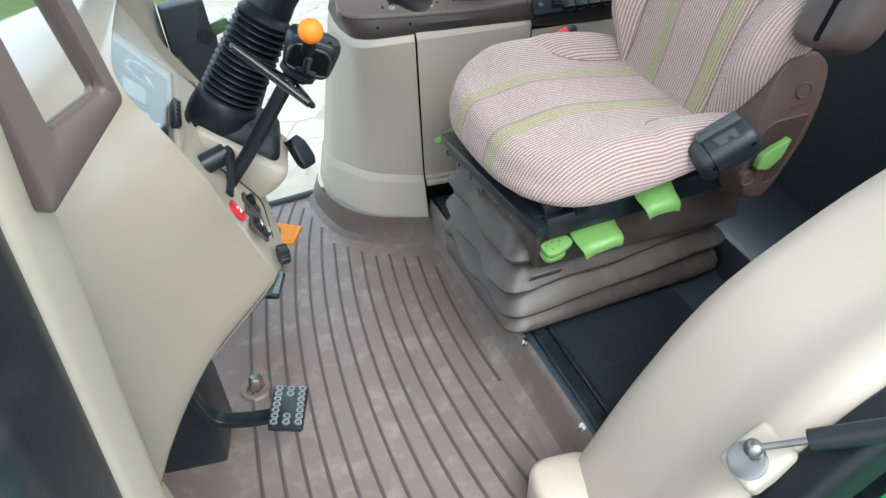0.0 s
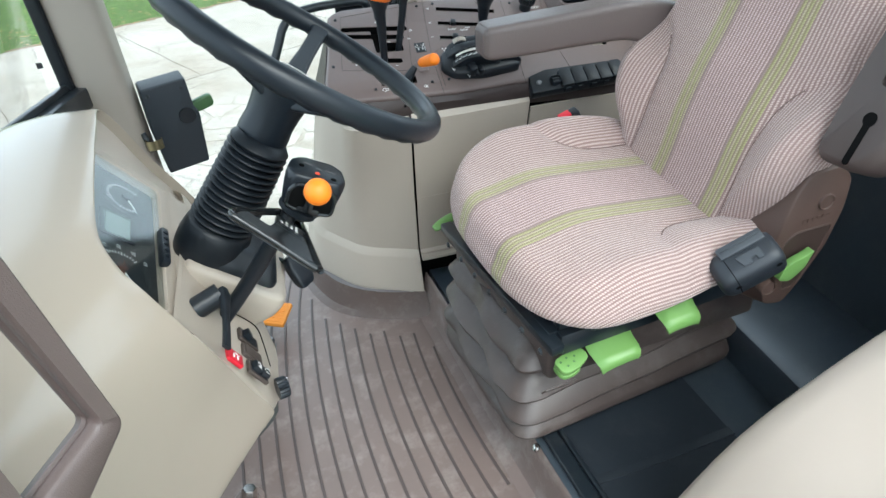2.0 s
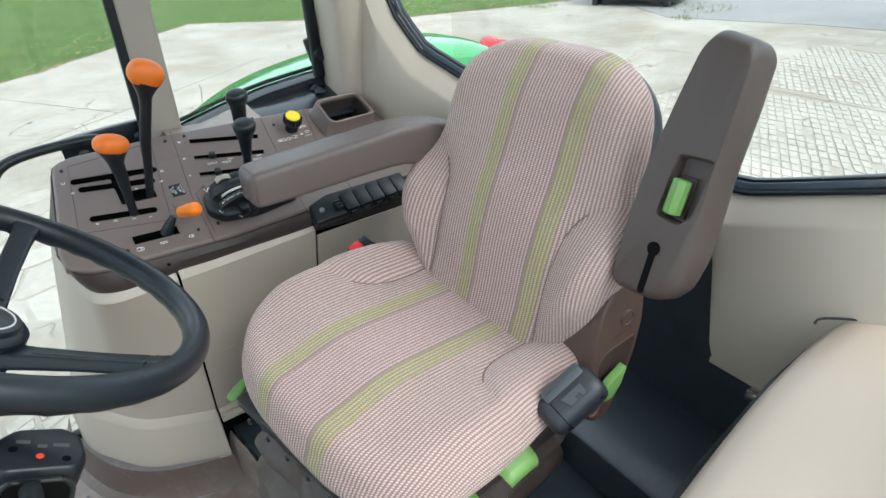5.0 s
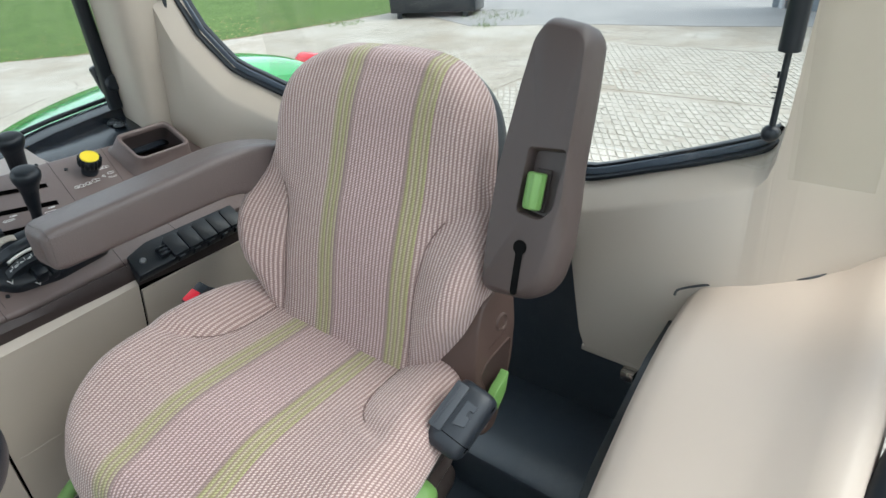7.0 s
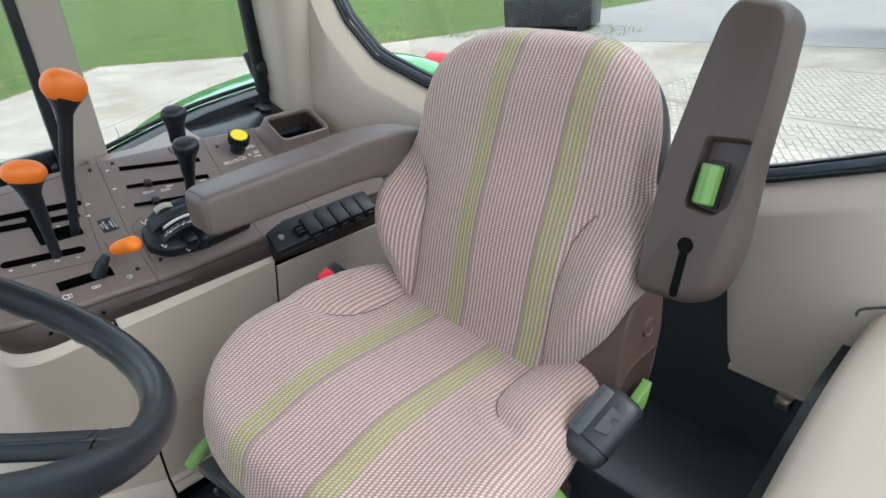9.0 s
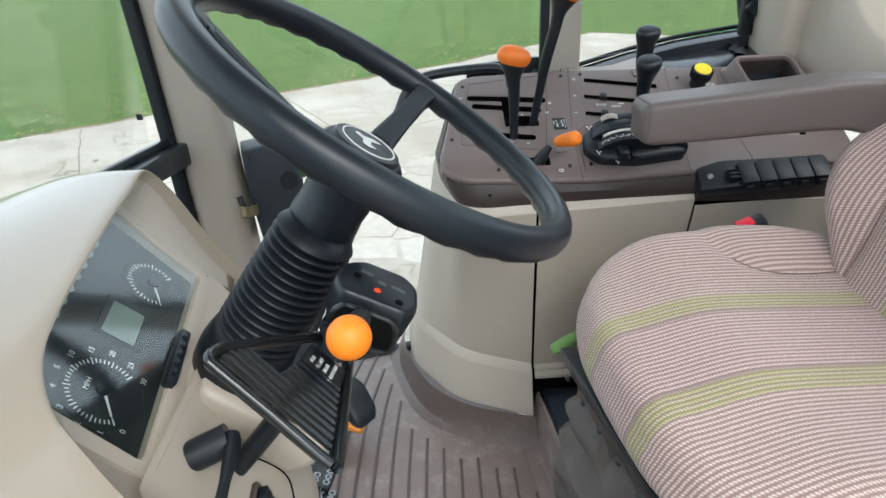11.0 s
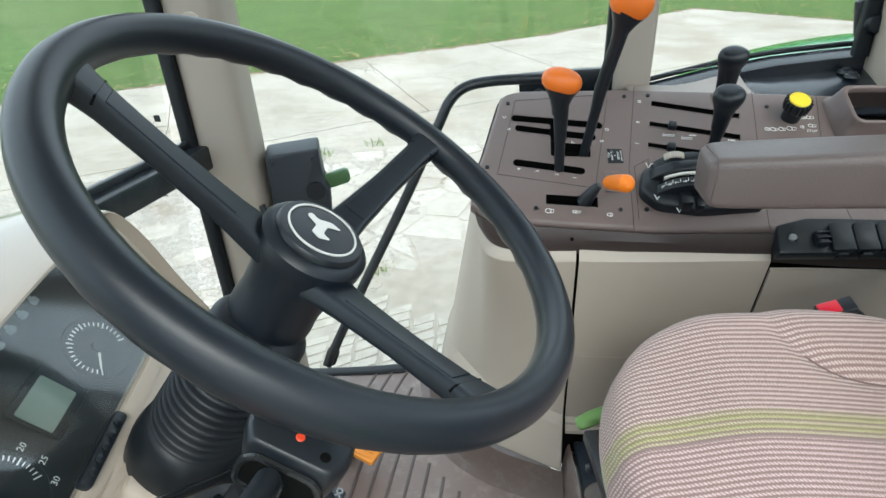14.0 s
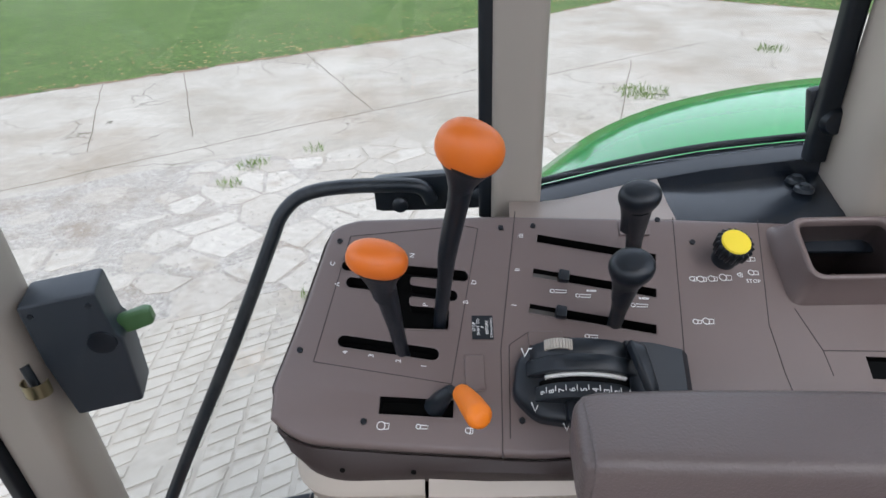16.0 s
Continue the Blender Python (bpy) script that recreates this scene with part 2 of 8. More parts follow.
def loft(bm, rings, closed=False, cap=True):
    """A skin over rings of equally many points."""
    vs = [[bm.verts.new(p) for p in r] for r in rings]
    n, k = len(rings[0]), len(rings)
    for i in range(k if closed else k - 1):
        a, b = vs[i], vs[(i + 1) % k]
        for j in range(n):
            bm.faces.new((a[j], a[(j + 1) % n], b[(j + 1) % n], b[j]))
    if cap and not closed:
        bm.faces.new(vs[0][::-1])
        bm.faces.new(vs[-1])
    return bm


def tube(bm, pts, r, n=12, closed=False, sub=6, flat=1.0, up=(0, 0, 1)):
    """A round bar along a smooth path; r one radius, or one for each given point."""
    path = spline(pts, sub, closed) if sub > 1 else [Vector(p) for p in pts]
    k = len(path)
    if isinstance(r, (list, tuple)):
        rs = [r[min(int(i / sub), len(r) - 2)] + (r[min(int(i / sub), len(r) - 2) + 1] - r[min(int(i / sub), len(r) - 2)]) * (i / sub - min(int(i / sub), len(r) - 2)) for i in range(k)]
    else:
        rs = [r] * k
    rings, ref = [], None
    for i in range(k):
        a, b = path[(i - 1) % k] if closed or i else path[0], path[(i + 1) % k] if closed or i < k - 1 else path[-1]
        t = (b - a).normalized()
        if ref is None:
            ref = Vector(up) if abs(t.dot(Vector(up))) < 0.95 else Vector((1, 0, 0))
        s = t.cross(ref).normalized()
        ref = s.cross(t)
        rings.append([path[i] + rs[i] * (math.cos(2 * math.pi * j / n) * s + flat * math.sin(2 * math.pi * j / n) * ref) for j in range(n)])
    return loft(bm, rings, closed)


def lathe(bm, prof, m, n=28):
    """A turned body: (radius, height) pairs round m's z axis."""
    rings = [[m @ Vector((max(r, 1e-4) * math.cos(2 * math.pi * j / n), max(r, 1e-4) * math.sin(2 * math.pi * j / n), h)) for j in range(n)] for r, h in prof]
    return loft(bm, rings)


def ball(bm, m, n=20, p=1.0):
    """A ball of radius 1 under m; p under 1 squares it off."""
    rings = []
    for i in range(1, n):
        a = math.pi * i / n
        z, r = math.cos(a), math.sin(a)
        z = math.copysign(abs(z) ** p, z)
        r = r ** p
        rings.append([m @ Vector((r * math.copysign(abs(math.cos(b)) ** p, math.cos(b)), r * math.copysign(abs(math.sin(b)) ** p, math.sin(b)), z)) for b in (2 * math.pi * j / (n * 2) for j in range(n * 2))])
    return loft(bm, rings)


def rrect(w, h, r, n=4):
    """A rounded rectangle as a list of points round the origin."""
    return round_poly([(-w / 2, -h / 2), (w / 2, -h / 2), (w / 2, h / 2), (-w / 2, h / 2)], r, n)


def sweep_rect(bm, pts, sizes, r=0.3, sub=6, up=(0, 0, 1), n=4):
    """A bar with a rounded rectangular section (width, height at each point) along a smooth path."""
    path = spline(pts, sub) if sub > 1 else [Vector(p) for p in pts]
    rings = []
    for i, p in enumerate(path):
        t = (path[min(i + 1, len(path) - 1)] - path[max(i - 1, 0)]).normalized()
        s = t.cross(Vector(up)).normalized()
        q = s.cross(t)
        k = min(int(i / sub), len(sizes) - 2)
        f = i / sub - k
        w, hh = (sizes[k][a] * (1 - f) + sizes[k + 1][a] * f for a in (0, 1))
        rings.append([p + s * x + q * y for x, y in rrect(w, hh, r * min(w, hh), n)])
    return loft(bm, rings)


def strip(bm, rows):
    """An open skin over rows of points."""
    vs = [[bm.verts.new(p) for p in r] for r in rows]
    for a, b in zip(vs, vs[1:]):
        for j in range(len(a) - 1):
            bm.faces.new((a[j], a[j + 1], b[j + 1], b[j]))
    return vs


def shell(bm, rows, t):
    """A skin over rows of points, given a thickness t behind it."""
    s = bmesh.new()
    strip(s, rows)
    bmesh.ops.recalc_face_normals(s, faces=s.faces)
    bmesh.ops.solidify(s, geom=list(s.faces), thickness=t)
    join(bm, s)
    return bm


def smooth01(a, b, x):
    t = min(max((x - a) / (b - a), 0), 1)
    return t * t * (3 - 2 * t)

# ---- outdoors ----
GROUND = -1.25


def concrete_mat(name, score):
    """Weathered pale concrete with cracks and stains; score: a lattice of tyre-grip grooves."""
    m, nt, b = node_mat(name)
    L = nt.links.new
    co = nd(nt, "TexCoord")
    a = nd(nt, "TexNoise", Scale=0.7, Detail=8.0, Roughness=0.65)
    f = nd(nt, "TexNoise", Scale=14.0, Detail=8.0, Roughness=0.75)
    for n in (a, f):
        L(co.outputs["Object"], n.inputs["Vector"])
    mix = nd(nt, "MixRGB")
    mix.inputs[1].default_value, mix.inputs[2].default_value = (0.258, 0.236, 0.198, 1), (0.345, 0.322, 0.282, 1)
    tones = nd(nt, "MapRange", From_Min=0.33, From_Max=0.64)
    L(a.outputs["Fac"], tones.inputs["Value"])
    L(tones.outputs[0], mix.inputs[0])
    mix2 = nd(nt, "MixRGB", blend_type="OVERLAY")
    mix2.inputs[0].default_value = 0.5
    L(mix.outputs[0], mix2.inputs[1])
    L(f.outputs["Fac"], mix2.inputs[2])
    # cracks along warped cells
    warp = nd(nt, "TexNoise", Scale=1.3, Detail=5.0)
    L(co.outputs["Object"], warp.inputs["Vector"])
    vadd = nd(nt, "MixRGB", blend_type="ADD")
    vadd.inputs[0].default_value = 0.8
    L(co.outputs["Object"], vadd.inputs[1])
    L(warp.outputs["Color"], vadd.inputs[2])
    vor = nd(nt, "TexVoronoi", feature="DISTANCE_TO_EDGE", Scale=0.8)
    L(vadd.outputs[0], vor.inputs["Vector"])
    crack = nd(nt, "MapRange", From_Min=0.0015, From_Max=0.006, To_Min=1.0, To_Max=0.0)
    L(vor.outputs["Distance"], crack.inputs["Value"])
    gate = nd(nt, "TexNoise", Scale=0.35, Detail=2.0)
    L(co.outputs["Object"], gate.inputs["Vector"])
    gm = nd(nt, "MapRange", From_Min=0.42, From_Max=0.55)
    L(gate.outputs["Fac"], gm.inputs["Value"])
    cg = nd(nt, "Math", operation="MULTIPLY")
    L(crack.outputs[0], cg.inputs[0])
    L(gm.outputs[0], cg.inputs[1])
    dark = nd(nt, "MixRGB")
    dark.inputs[2].default_value = (0.085, 0.078, 0.06, 1)
    L(cg.outputs[0], dark.inputs[0])
    L(mix2.outputs[0], dark.inputs[1])
    out = dark.outputs[0]
    # brownish stains
    st = nd(nt, "TexNoise", Scale=0.45, Detail=6.0, Roughness=0.7)
    L(co.outputs["Object"], st.inputs["Vector"])
    sm = nd(nt, "MapRange", From_Min=0.47, From_Max=0.68, To_Max=0.7)
    L(st.outputs["Fac"], sm.inputs["Value"])
    stain = nd(nt, "MixRGB")
    stain.inputs[2].default_value = (0.195, 0.155, 0.11, 1)
    L(sm.outputs[0], stain.inputs[0])
    L(out, stain.inputs[1])
    L(stain.outputs[0], b.inputs["Base Color"])
    b.inputs["Roughness"].default_value = 0.85
    bp = nd(nt, "Bump", Strength=0.5, Distance=0.01)
    L(f.outputs["Fac"], bp.inputs["Height"])
    L(bp.outputs[0], b.inputs["Normal"])
    return m


def grass_mat():
    m, nt, b = node_mat("mown_grass")
    L = nt.links.new
    co = nd(nt, "TexCoord")
    a = nd(nt, "TexNoise", Scale=1.1, Detail=6.0, Roughness=0.65)
    f = nd(nt, "TexNoise", Scale=10.0, Detail=9.0, Roughness=0.85)
    for n in (a, f):
        L(co.outputs["Object"], n.inputs["Vector"])
    mix = nd(nt, "MixRGB")
    mix.inputs[1].default_value, mix.inputs[2].default_value = (0.042, 0.078, 0.020, 1), (0.100, 0.152, 0.046, 1)
    L(a.outputs["Fac"], mix.inputs[0])
    m2 = nd(nt, "MixRGB", blend_type="OVERLAY")
    m2.inputs[0].default_value = 1.0
    L(mix.outputs[0], m2.inputs[1])
    spread = nd(nt, "MapRange", From_Min=0.30, From_Max=0.70, To_Min=0.15, To_Max=0.88)
    L(f.outputs["Fac"], spread.inputs["Value"])
    L(spread.outputs[0], m2.inputs[2])
    L(m2.outputs[0], b.inputs["Base Color"])
    b.inputs["Roughness"].default_value = 0.9
    b.inputs["Specular IOR Level"].default_value = 0.15
    bp = nd(nt, "Bump", Strength=0.8, Distance=0.03)
    L(f.outputs["Fac"], bp.inputs["Height"])
    L(bp.outputs[0], b.inputs["Normal"])
    return m


CONCRETE, GRASS = concrete_mat("weathered_concrete", False), grass_mat()
GRAVEL = surface("grey_gravel", (0.22, 0.215, 0.21), 0.9, vary=0.25, grain=30, bump=0.6, spots=1.5)

bm = B()
add(bm, [(-600, -600, GROUND - 0.03), (600, -600, GROUND - 0.03), (600, 600, GROUND - 0.03), (-600, 600, GROUND - 0.03)], [(0, 1, 2, 3)])
solid("ground", bm, GRASS, "wide mown green lawn beside the concrete yard", "ground", kind="structure")
bm = B()
prism(bm, [(-60, -24), (-60, -60), (60, -60), (60, 4.2), (24, 8.2), (10.1, 11.9), (7.6, 12.9), (3.7, 16.6), (0.15, 13.4), (-6.8, 9.1)], 0.05, Matrix.Translation((0, 0, GROUND - 0.05)))
solid("pavement", bm, CONCRETE, "cracked and stained pale concrete farmyard", "pavement", kind="structure")

# ---- cab shell ----
# rubber floor mat with its ridges
bm = B()
prism(bm, [(-0.72, 0.12), (0.21, 0.12), (0.205, 0.58), (0.105, 1.33), (0.0, 1.64), (-0.2, 1.655), (-0.72, 1.50)], 0.02, Matrix.Translation((0, 0, -0.02)))
floor_mat = solid("floor", bm, MAT, "worn brown rubber cab floor mat with raised ridges", "floor mat", kind="structure")

# riser in front of the seat platform, part of the mat
bm = B()
rows = []
for s in np.linspace(0, 1, 12):
    bx, by = 0.205 - 0.10 * s, 0.55 + 0.80 * s
    rows.append([V(bx - 0.030, by, 0.0015), V(bx - 0.008, by, 0.006), V(bx, by, 0.02), V(bx + 0.006, by, 0.075), V(bx + 0.009, by, 0.088), V(bx + 0.013, by, 0.093), V(bx + 0.018, by, 0.05)])
strip(bm, rows)
solid("floor_riser", bm, MAT, "brown rubber riser edging the seat platform", "riser", kind="structure")

# black steel lifted to blue-grey; part of the sky's sheen is in the colour
PLATFORM_STEEL = surface("scuffed_platform_steel", (0.044, 0.057, 0.071), 0.30, vary=0.3, grain=250, bump=0.10, dirt=(0.10, 0.11, 0.115), dirt_amount=0.35, spec=0.8)
# black steel seat platform, lower in front, one step higher behind
bm = B()
prism(bm, [(0.215, 0.12), (0.62, 0.12), (0.62, 1.36), (0.125, 1.36), (0.215, 0.56)], 0.10, Matrix.Translation((0, 0, -0.008)), 0.004)
solid("platform", bm, PLATFORM_STEEL, "black painted steel seat platform, scuffed", "platform", kind="structure")
bm = B()
box(bm, (0.24, 1.3, 0.18), Matrix.Translation((0.725, 0.76, 0.085)), 0.012)
solid("platform_step", bm, PLATFORM_STEEL, "scratched black steel step behind the seat", "platform", kind="structure")
bm = B()
box(bm, (0.03, 0.95, 0.55), Matrix.Translation((0.83, 0.935, 0.325)), 0.004)
solid("wall_rear_lower", bm, PLATFORM_STEEL, "black steel rear bulkhead behind the seat", "wall", kind="structure")
bm = B()
prism(bm, round_poly([(0.232, 0.36), (0.512, 0.36), (0.506, 0.70), (0.492, 0.90), (0.205, 0.90)], 0.006), 0.004, Matrix.Translation((0, 0, 0.0925)), 0.001)
pad_ = solid("rubber_pad", bm, surface("dusty_black_rubber", (0.022, 0.028, 0.036), 0.42, vary=0.15, grain=500, bump=0.15, dirt=(0.07, 0.075, 0.08), dirt_amount=0.3), "flat black rubber pad on the seat platform", "pad")
bm = B()
sweep_rect(bm, [(0.245, 0.705, 0.0972), (0.37, 0.716, 0.0972), (0.505, 0.730, 0.0972)], [(0.016, 0.0016)] * 3, 0.2, 2)
part("edge_strip", bm, bpy.data.materials["dusty_black_rubber"], pad_)

# ---- console beside the seat ----
def interp(pts, n):
    """n points evenly along a smooth curve through pts."""
    path = spline(pts, 8)
    d = [0.0]
    for a, b in zip(path, path[1:]):
        d.append(d[-1] + (b - a).length)
    out = []
    for i in range(n):
        s = d[-1] * i / (n - 1)
        k = max(j for j in range(len(d)) if d[j] <= s + 1e-9)
        k = min(k, len(path) - 2)
        f = (s - d[k]) / max(d[k + 1] - d[k], 1e-9)
        out.append(path[k].lerp(path[k + 1], f))
    return out


def nose(z, pts, n=22):
    return [V(p.x, p.y, z) for p in interp([(x, y, 0) for x, y in pts], n)]


console = thing("side_console", (0.1, 1.45, 0.0), "brown and beige moulded control console standing beside the seat", "console")
NOSE = [(0.058, [(-0.152, 1.66), (-0.140, 1.52), (-0.045, 1.385), (0.1025, 1.319)], 0.05),
        (0.146, [(-0.132, 1.66), (-0.125, 1.53), (-0.028, 1.394), (0.1025, 1.337)], 0.04),
        (0.162, [(-0.124, 1.66), (-0.117, 1.535), (-0.020, 1.402), (0.1025, 1.347)], 0.04),
        (0.330, [(-0.092, 1.62), (-0.080, 1.52), (-0.023, 1.366), (0.1025, 1.321)], 0.05),
        (0.498, [(-0.060, 1.58), (-0.050, 1.42), (-0.020, 1.276), (0.1025, 1.284)], 0.05),
        (0.504, [(-0.058, 1.58), (-0.048, 1.42), (-0.018, 1.278), (0.1025, 1.286)], 0.05),
        (0.520, [(-0.048, 1.58), (-0.038, 1.42), (-0.008, 1.292), (0.1025, 1.299)], 0.05)]


def bent(z, pts, r):
    """A level of the nose: three straight runs with their two corners rounded by r."""
    p = [Vector(q) for q in pts]
    out = []
    c = [None] * 4
    for i in (1, 2):
        a, b = (p[i - 1] - p[i]), (p[i + 1] - p[i])
        rr = min(r, a.length * 0.45, b.length * 0.45)
        c[i] = (p[i] + a.normalized() * rr, p[i], p[i] + b.normalized() * rr)
    for a, b, n in ((p[0], c[1][0], 4), (c[1], None, 8), (c[1][2], c[2][0], 6), (c[2], None, 10), (c[2][2], p[3], 8)):
        for k in range(n):
            f = k / n
            out.append((1 - f) ** 2 * a[0] + 2 * f * (1 - f) * a[1] + f * f * a[2] if b is None else a.lerp(b, f))
    out.append(p[3])
    return [V(q.x, q.y, z) for q in out]


def ring_mix(a, b, f):
    return [p.lerp(q, f) for p, q in zip(a, b)]


levels = [bent(*q) for q in NOSE]
bm = B()
shell(bm, [levels[0], ring_mix(levels[0], levels[1], 0.5), ring_mix(levels[0], levels[1], 0.97), levels[1], levels[2], ring_mix(levels[2], levels[3], 0.03), ring_mix(levels[2], levels[3], 0.5), levels[3], ring_mix(levels[3], levels[4], 0.5), ring_mix(levels[3], levels[4], 0.96), levels[4], levels[5], levels[6]], 0.004)
part("nose_panel", bm, BEIGE, console, "curved beige plastic front panel", sharp=26)
# rear body panels
def side_y(x, z):
    base = 1.336 if z < 0.16 else 1.346 - 0.062 * (z - 0.16) / 0.34
    if z < 0.15:
        base = 1.318 + 0.018 * (z - 0.058) / 0.09
    return base + 0.02 * smooth01(0.1, 0.45, x)


bm = B()
rows = [[V(x, side_y(x, z), z) for x in np.linspace(0.1065, 0.352 - 0.05 * (0.48 - z), 10)] for z in (0.165, 0.25, 0.35, 0.44, 0.494, 0.500)]
rows.append([q + V(0, 0.014, 0.018) for q in rows[-1]])
shell(bm, rows, 0.004)
mid_panel = part("middle_panel", bm, BEIGE, console, "flat beige plastic side panel")
bm = B()
tube(bm, [V(x, side_y(x, 0.315) - 0.0043, 0.315) for x in np.linspace(0.108, 0.34, 6)], 0.0006, 5, sub=1)
part("panel_line", bm, BEIGE, mid_panel)
bm = B()
lathe(bm, [(0.0045, 0.0), (0.0045, 0.0006), (0.0022, 0.0008), (0.0001, 0.0004)], Matrix.Translation((0.178, side_y(0.178, 0.21) - 0.0045, 0.21)) @ pose(0, 0, 0, 90, 0, 0), 14)
part("panel_screw", bm, DARK_GAP_SHADE, mid_panel)
bm = B()
rows = [[V(x, side_y(x, z) - 0.001, z) for x in np.linspace(0.356 - 0.05 * (0.48 - z), 0.80, 12)] for z in (0.18, 0.25, 0.35, 0.44, 0.478, 0.488)]
shell(bm, rows, 0.004)
part("rear_panel", bm, BEIGE, console)
bm = B()
rows = [[V(x, side_y(x, z) - (0.012 if z < 0.15 else 0.0), z) for x in np.linspace(0.1065, 0.80, 14)] for z in (0.146, 0.149, 0.152, 0.158, 0.163)]
shell(bm, rows, 0.004)
part("lower_ledge", bm, BEIGE, console)
# added near-black filler, so the gaps between the panels look shaded
bm = B()
box(bm, (0.72, 0.20, 0.46), Matrix.Translation((0.445, 1.462, 0.26)))
part("dark_backing", bm, DARK_GAP_SHADE, console)

# control panel: u along the cab, v up the slope, w out of the panel
PANEL = frame_of((0.0, 1.29, 0.5557), (1, 0, -0.05), (0, -0.493, 0.870))
PANEL = Matrix.Translation(PANEL.translation) @ Matrix((Vector((1, 0, -0.05)).normalized(), Vector((0, 0.870, 0.493)), Vector((0.0435, -0.493, 0.869)))).transposed().to_4x4()


def pt(u, v, w=0.0):
    return PANEL @ V(u, v, w)


def on_panel(u, v, w=0.0, turn=0.0):
    return PANEL @ pose(u, v, w, 0, 0, turn)


OUT = [(-0.042, 0.022), (-0.014, 0.005), (0.03, 0.000), (0.20, 0.000), (0.40, 0.018), (0.62, 0.034), (0.62, 0.262), (0.36, 0.262), (0.18, 0.258), (0.02, 0.246), (-0.008, 0.232), (-0.018, 0.19), (-0.030, 0.12), (-0.044, 0.055)]
OUT = [tuple(p)[:2] for p in spline([(x, y, 0) for x, y in OUT[:4]], 4)] + [OUT[4], OUT[5], OUT[6], OUT[7], OUT[8]] + [tuple(p)[:2] for p in spline([(x, y, 0) for x, y in OUT[9:]], 4)]
SLOTS = [((0.013, 0.101), (0.114, 0.091), 0.013), ((0.006, 0.185), (0.141, 0.178), 0.013), ((0.013, 0.166), (0.131, 0.155), 0.013), ((0.052, 0.039), (0.138, 0.039), 0.017),
         ((0.209, 0.229), (0.342, 0.209), 0.0105), ((0.203, 0.187), (0.337, 0.168), 0.0105), ((0.198, 0.146), (0.332, 0.128), 0.0105)]


def slot_outline(a, b, w, n=5):
    a, b = Vector(a), Vector(b)
    d = (b - a).normalized()
    s = Vector((-d.y, d.x))
    out = []
    for c, sg in ((b, 1), (a, -1)):
        for k in range(n + 1):
            ang = -math.pi / 2 + math.pi * k / n
            out.append(tuple(c + (d * math.cos(ang) + s * math.sin(ang)) * sg * w / 2 - d * sg * w / 2))
    return out


def holed_plate(bm, m, outer, holes, depth, wells):
    """A plate with rounded rim; each hole has walls and a floor at its own depth."""
    n = len(outer)
    c = Vector((sum(p[0] for p in outer) / n, sum(p[1] for p in outer) / n))
    ins = []
    for i in range(n):
        t = (Vector(outer[(i + 1) % n]) - Vector(outer[i - 1])).normalized()
        o = Vector((t.y, -t.x))
        if (c - Vector(outer[i])).dot(o) < 0:
            o = -o
        ins.append(o)
    rings = [[Vector(p) + o * d for p, o in zip(outer, ins)] for d in (0.0, 0.0, 0.0012, 0.0036, 0.0062)]
    zs = (-depth, -0.0062, -0.0030, -0.0008, 0.0)
    vs = [[bm.verts.new(m @ V(p.x, p.y, z)) for p in r] for r, z in zip(rings, zs)]
    for a, b in zip(vs, vs[1:]):
        for j in range(n):
            bm.faces.new((a[j], a[(j + 1) % n], b[(j + 1) % n], b[j]))
    loops = [[V(p.x, p.y, 0) for p in rings[-1]]] + [[V(x, y, 0) for x, y in h] for h in holes]
    flat = vs[-1] + [bm.verts.new(m @ V(x, y, 0)) for h in holes for x, y in h]
    for tri in tessellate_polygon(loops):
        try:
            bm.faces.new([flat[i] for i in tri])
        except ValueError:
            pass
    k = n
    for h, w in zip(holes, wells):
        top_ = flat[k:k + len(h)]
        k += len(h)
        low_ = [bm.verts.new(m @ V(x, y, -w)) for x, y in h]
        # well walls take the second, near-black material that stands in for slot shade
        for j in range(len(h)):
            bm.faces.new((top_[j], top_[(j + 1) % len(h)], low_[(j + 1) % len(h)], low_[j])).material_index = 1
    return bm


GATE = [(0.066, 0.117), (0.122, 0.118), (0.122, 0.142), (0.082, 0.143), (0.081, 0.1525), (0.1275, 0.1490), (0.131, 0.155), (0.1275, 0.1618), (0.081, 0.1660), (0.081, 0.1745), (0.138, 0.1715), (0.1415, 0.178), (0.138, 0.1850), (0.010, 0.1920), (0.006, 0.185), (0.010, 0.1785), (0.065, 0.1757), (0.065, 0.1672), (0.0165, 0.1725), (0.013, 0.166), (0.0165, 0.1595), (0.065, 0.1550)]
HOLES = [slot_outline(*SLOTS[0]), round_poly(GATE, 0.003, 2), slot_outline(*SLOTS[3], 1)] + [slot_outline(*q, 1) for q in SLOTS[4:7]]
BIN_U, BIN_V = 0.520, 0.212
bin_hole = [(BIN_U + x * math.cos(radians(4)) - y * math.sin(radians(4)), BIN_V + x * math.sin(radians(4)) + y * math.cos(radians(4))) for x, y in rrect(0.106, 0.076, 0.012)]
HOLES.append(bin_hole)
HOLES.append([(0.520, 0.089), (0.552, 0.089), (0.552, 0.111), (0.520, 0.111)])
bm = B()
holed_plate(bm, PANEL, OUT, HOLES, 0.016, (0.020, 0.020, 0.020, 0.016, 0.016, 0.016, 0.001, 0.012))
top = part("control_panel", bm, (BROWN, DARK_GAP_SHADE), console, "sloping brown control panel with lever slots")
# near-black sheet that paints the shade at the bottom of the slots
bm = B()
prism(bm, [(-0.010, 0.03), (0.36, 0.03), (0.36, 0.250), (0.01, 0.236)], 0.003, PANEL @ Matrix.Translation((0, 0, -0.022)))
part("slot_floor", bm, DARK_GAP_SHADE, console)
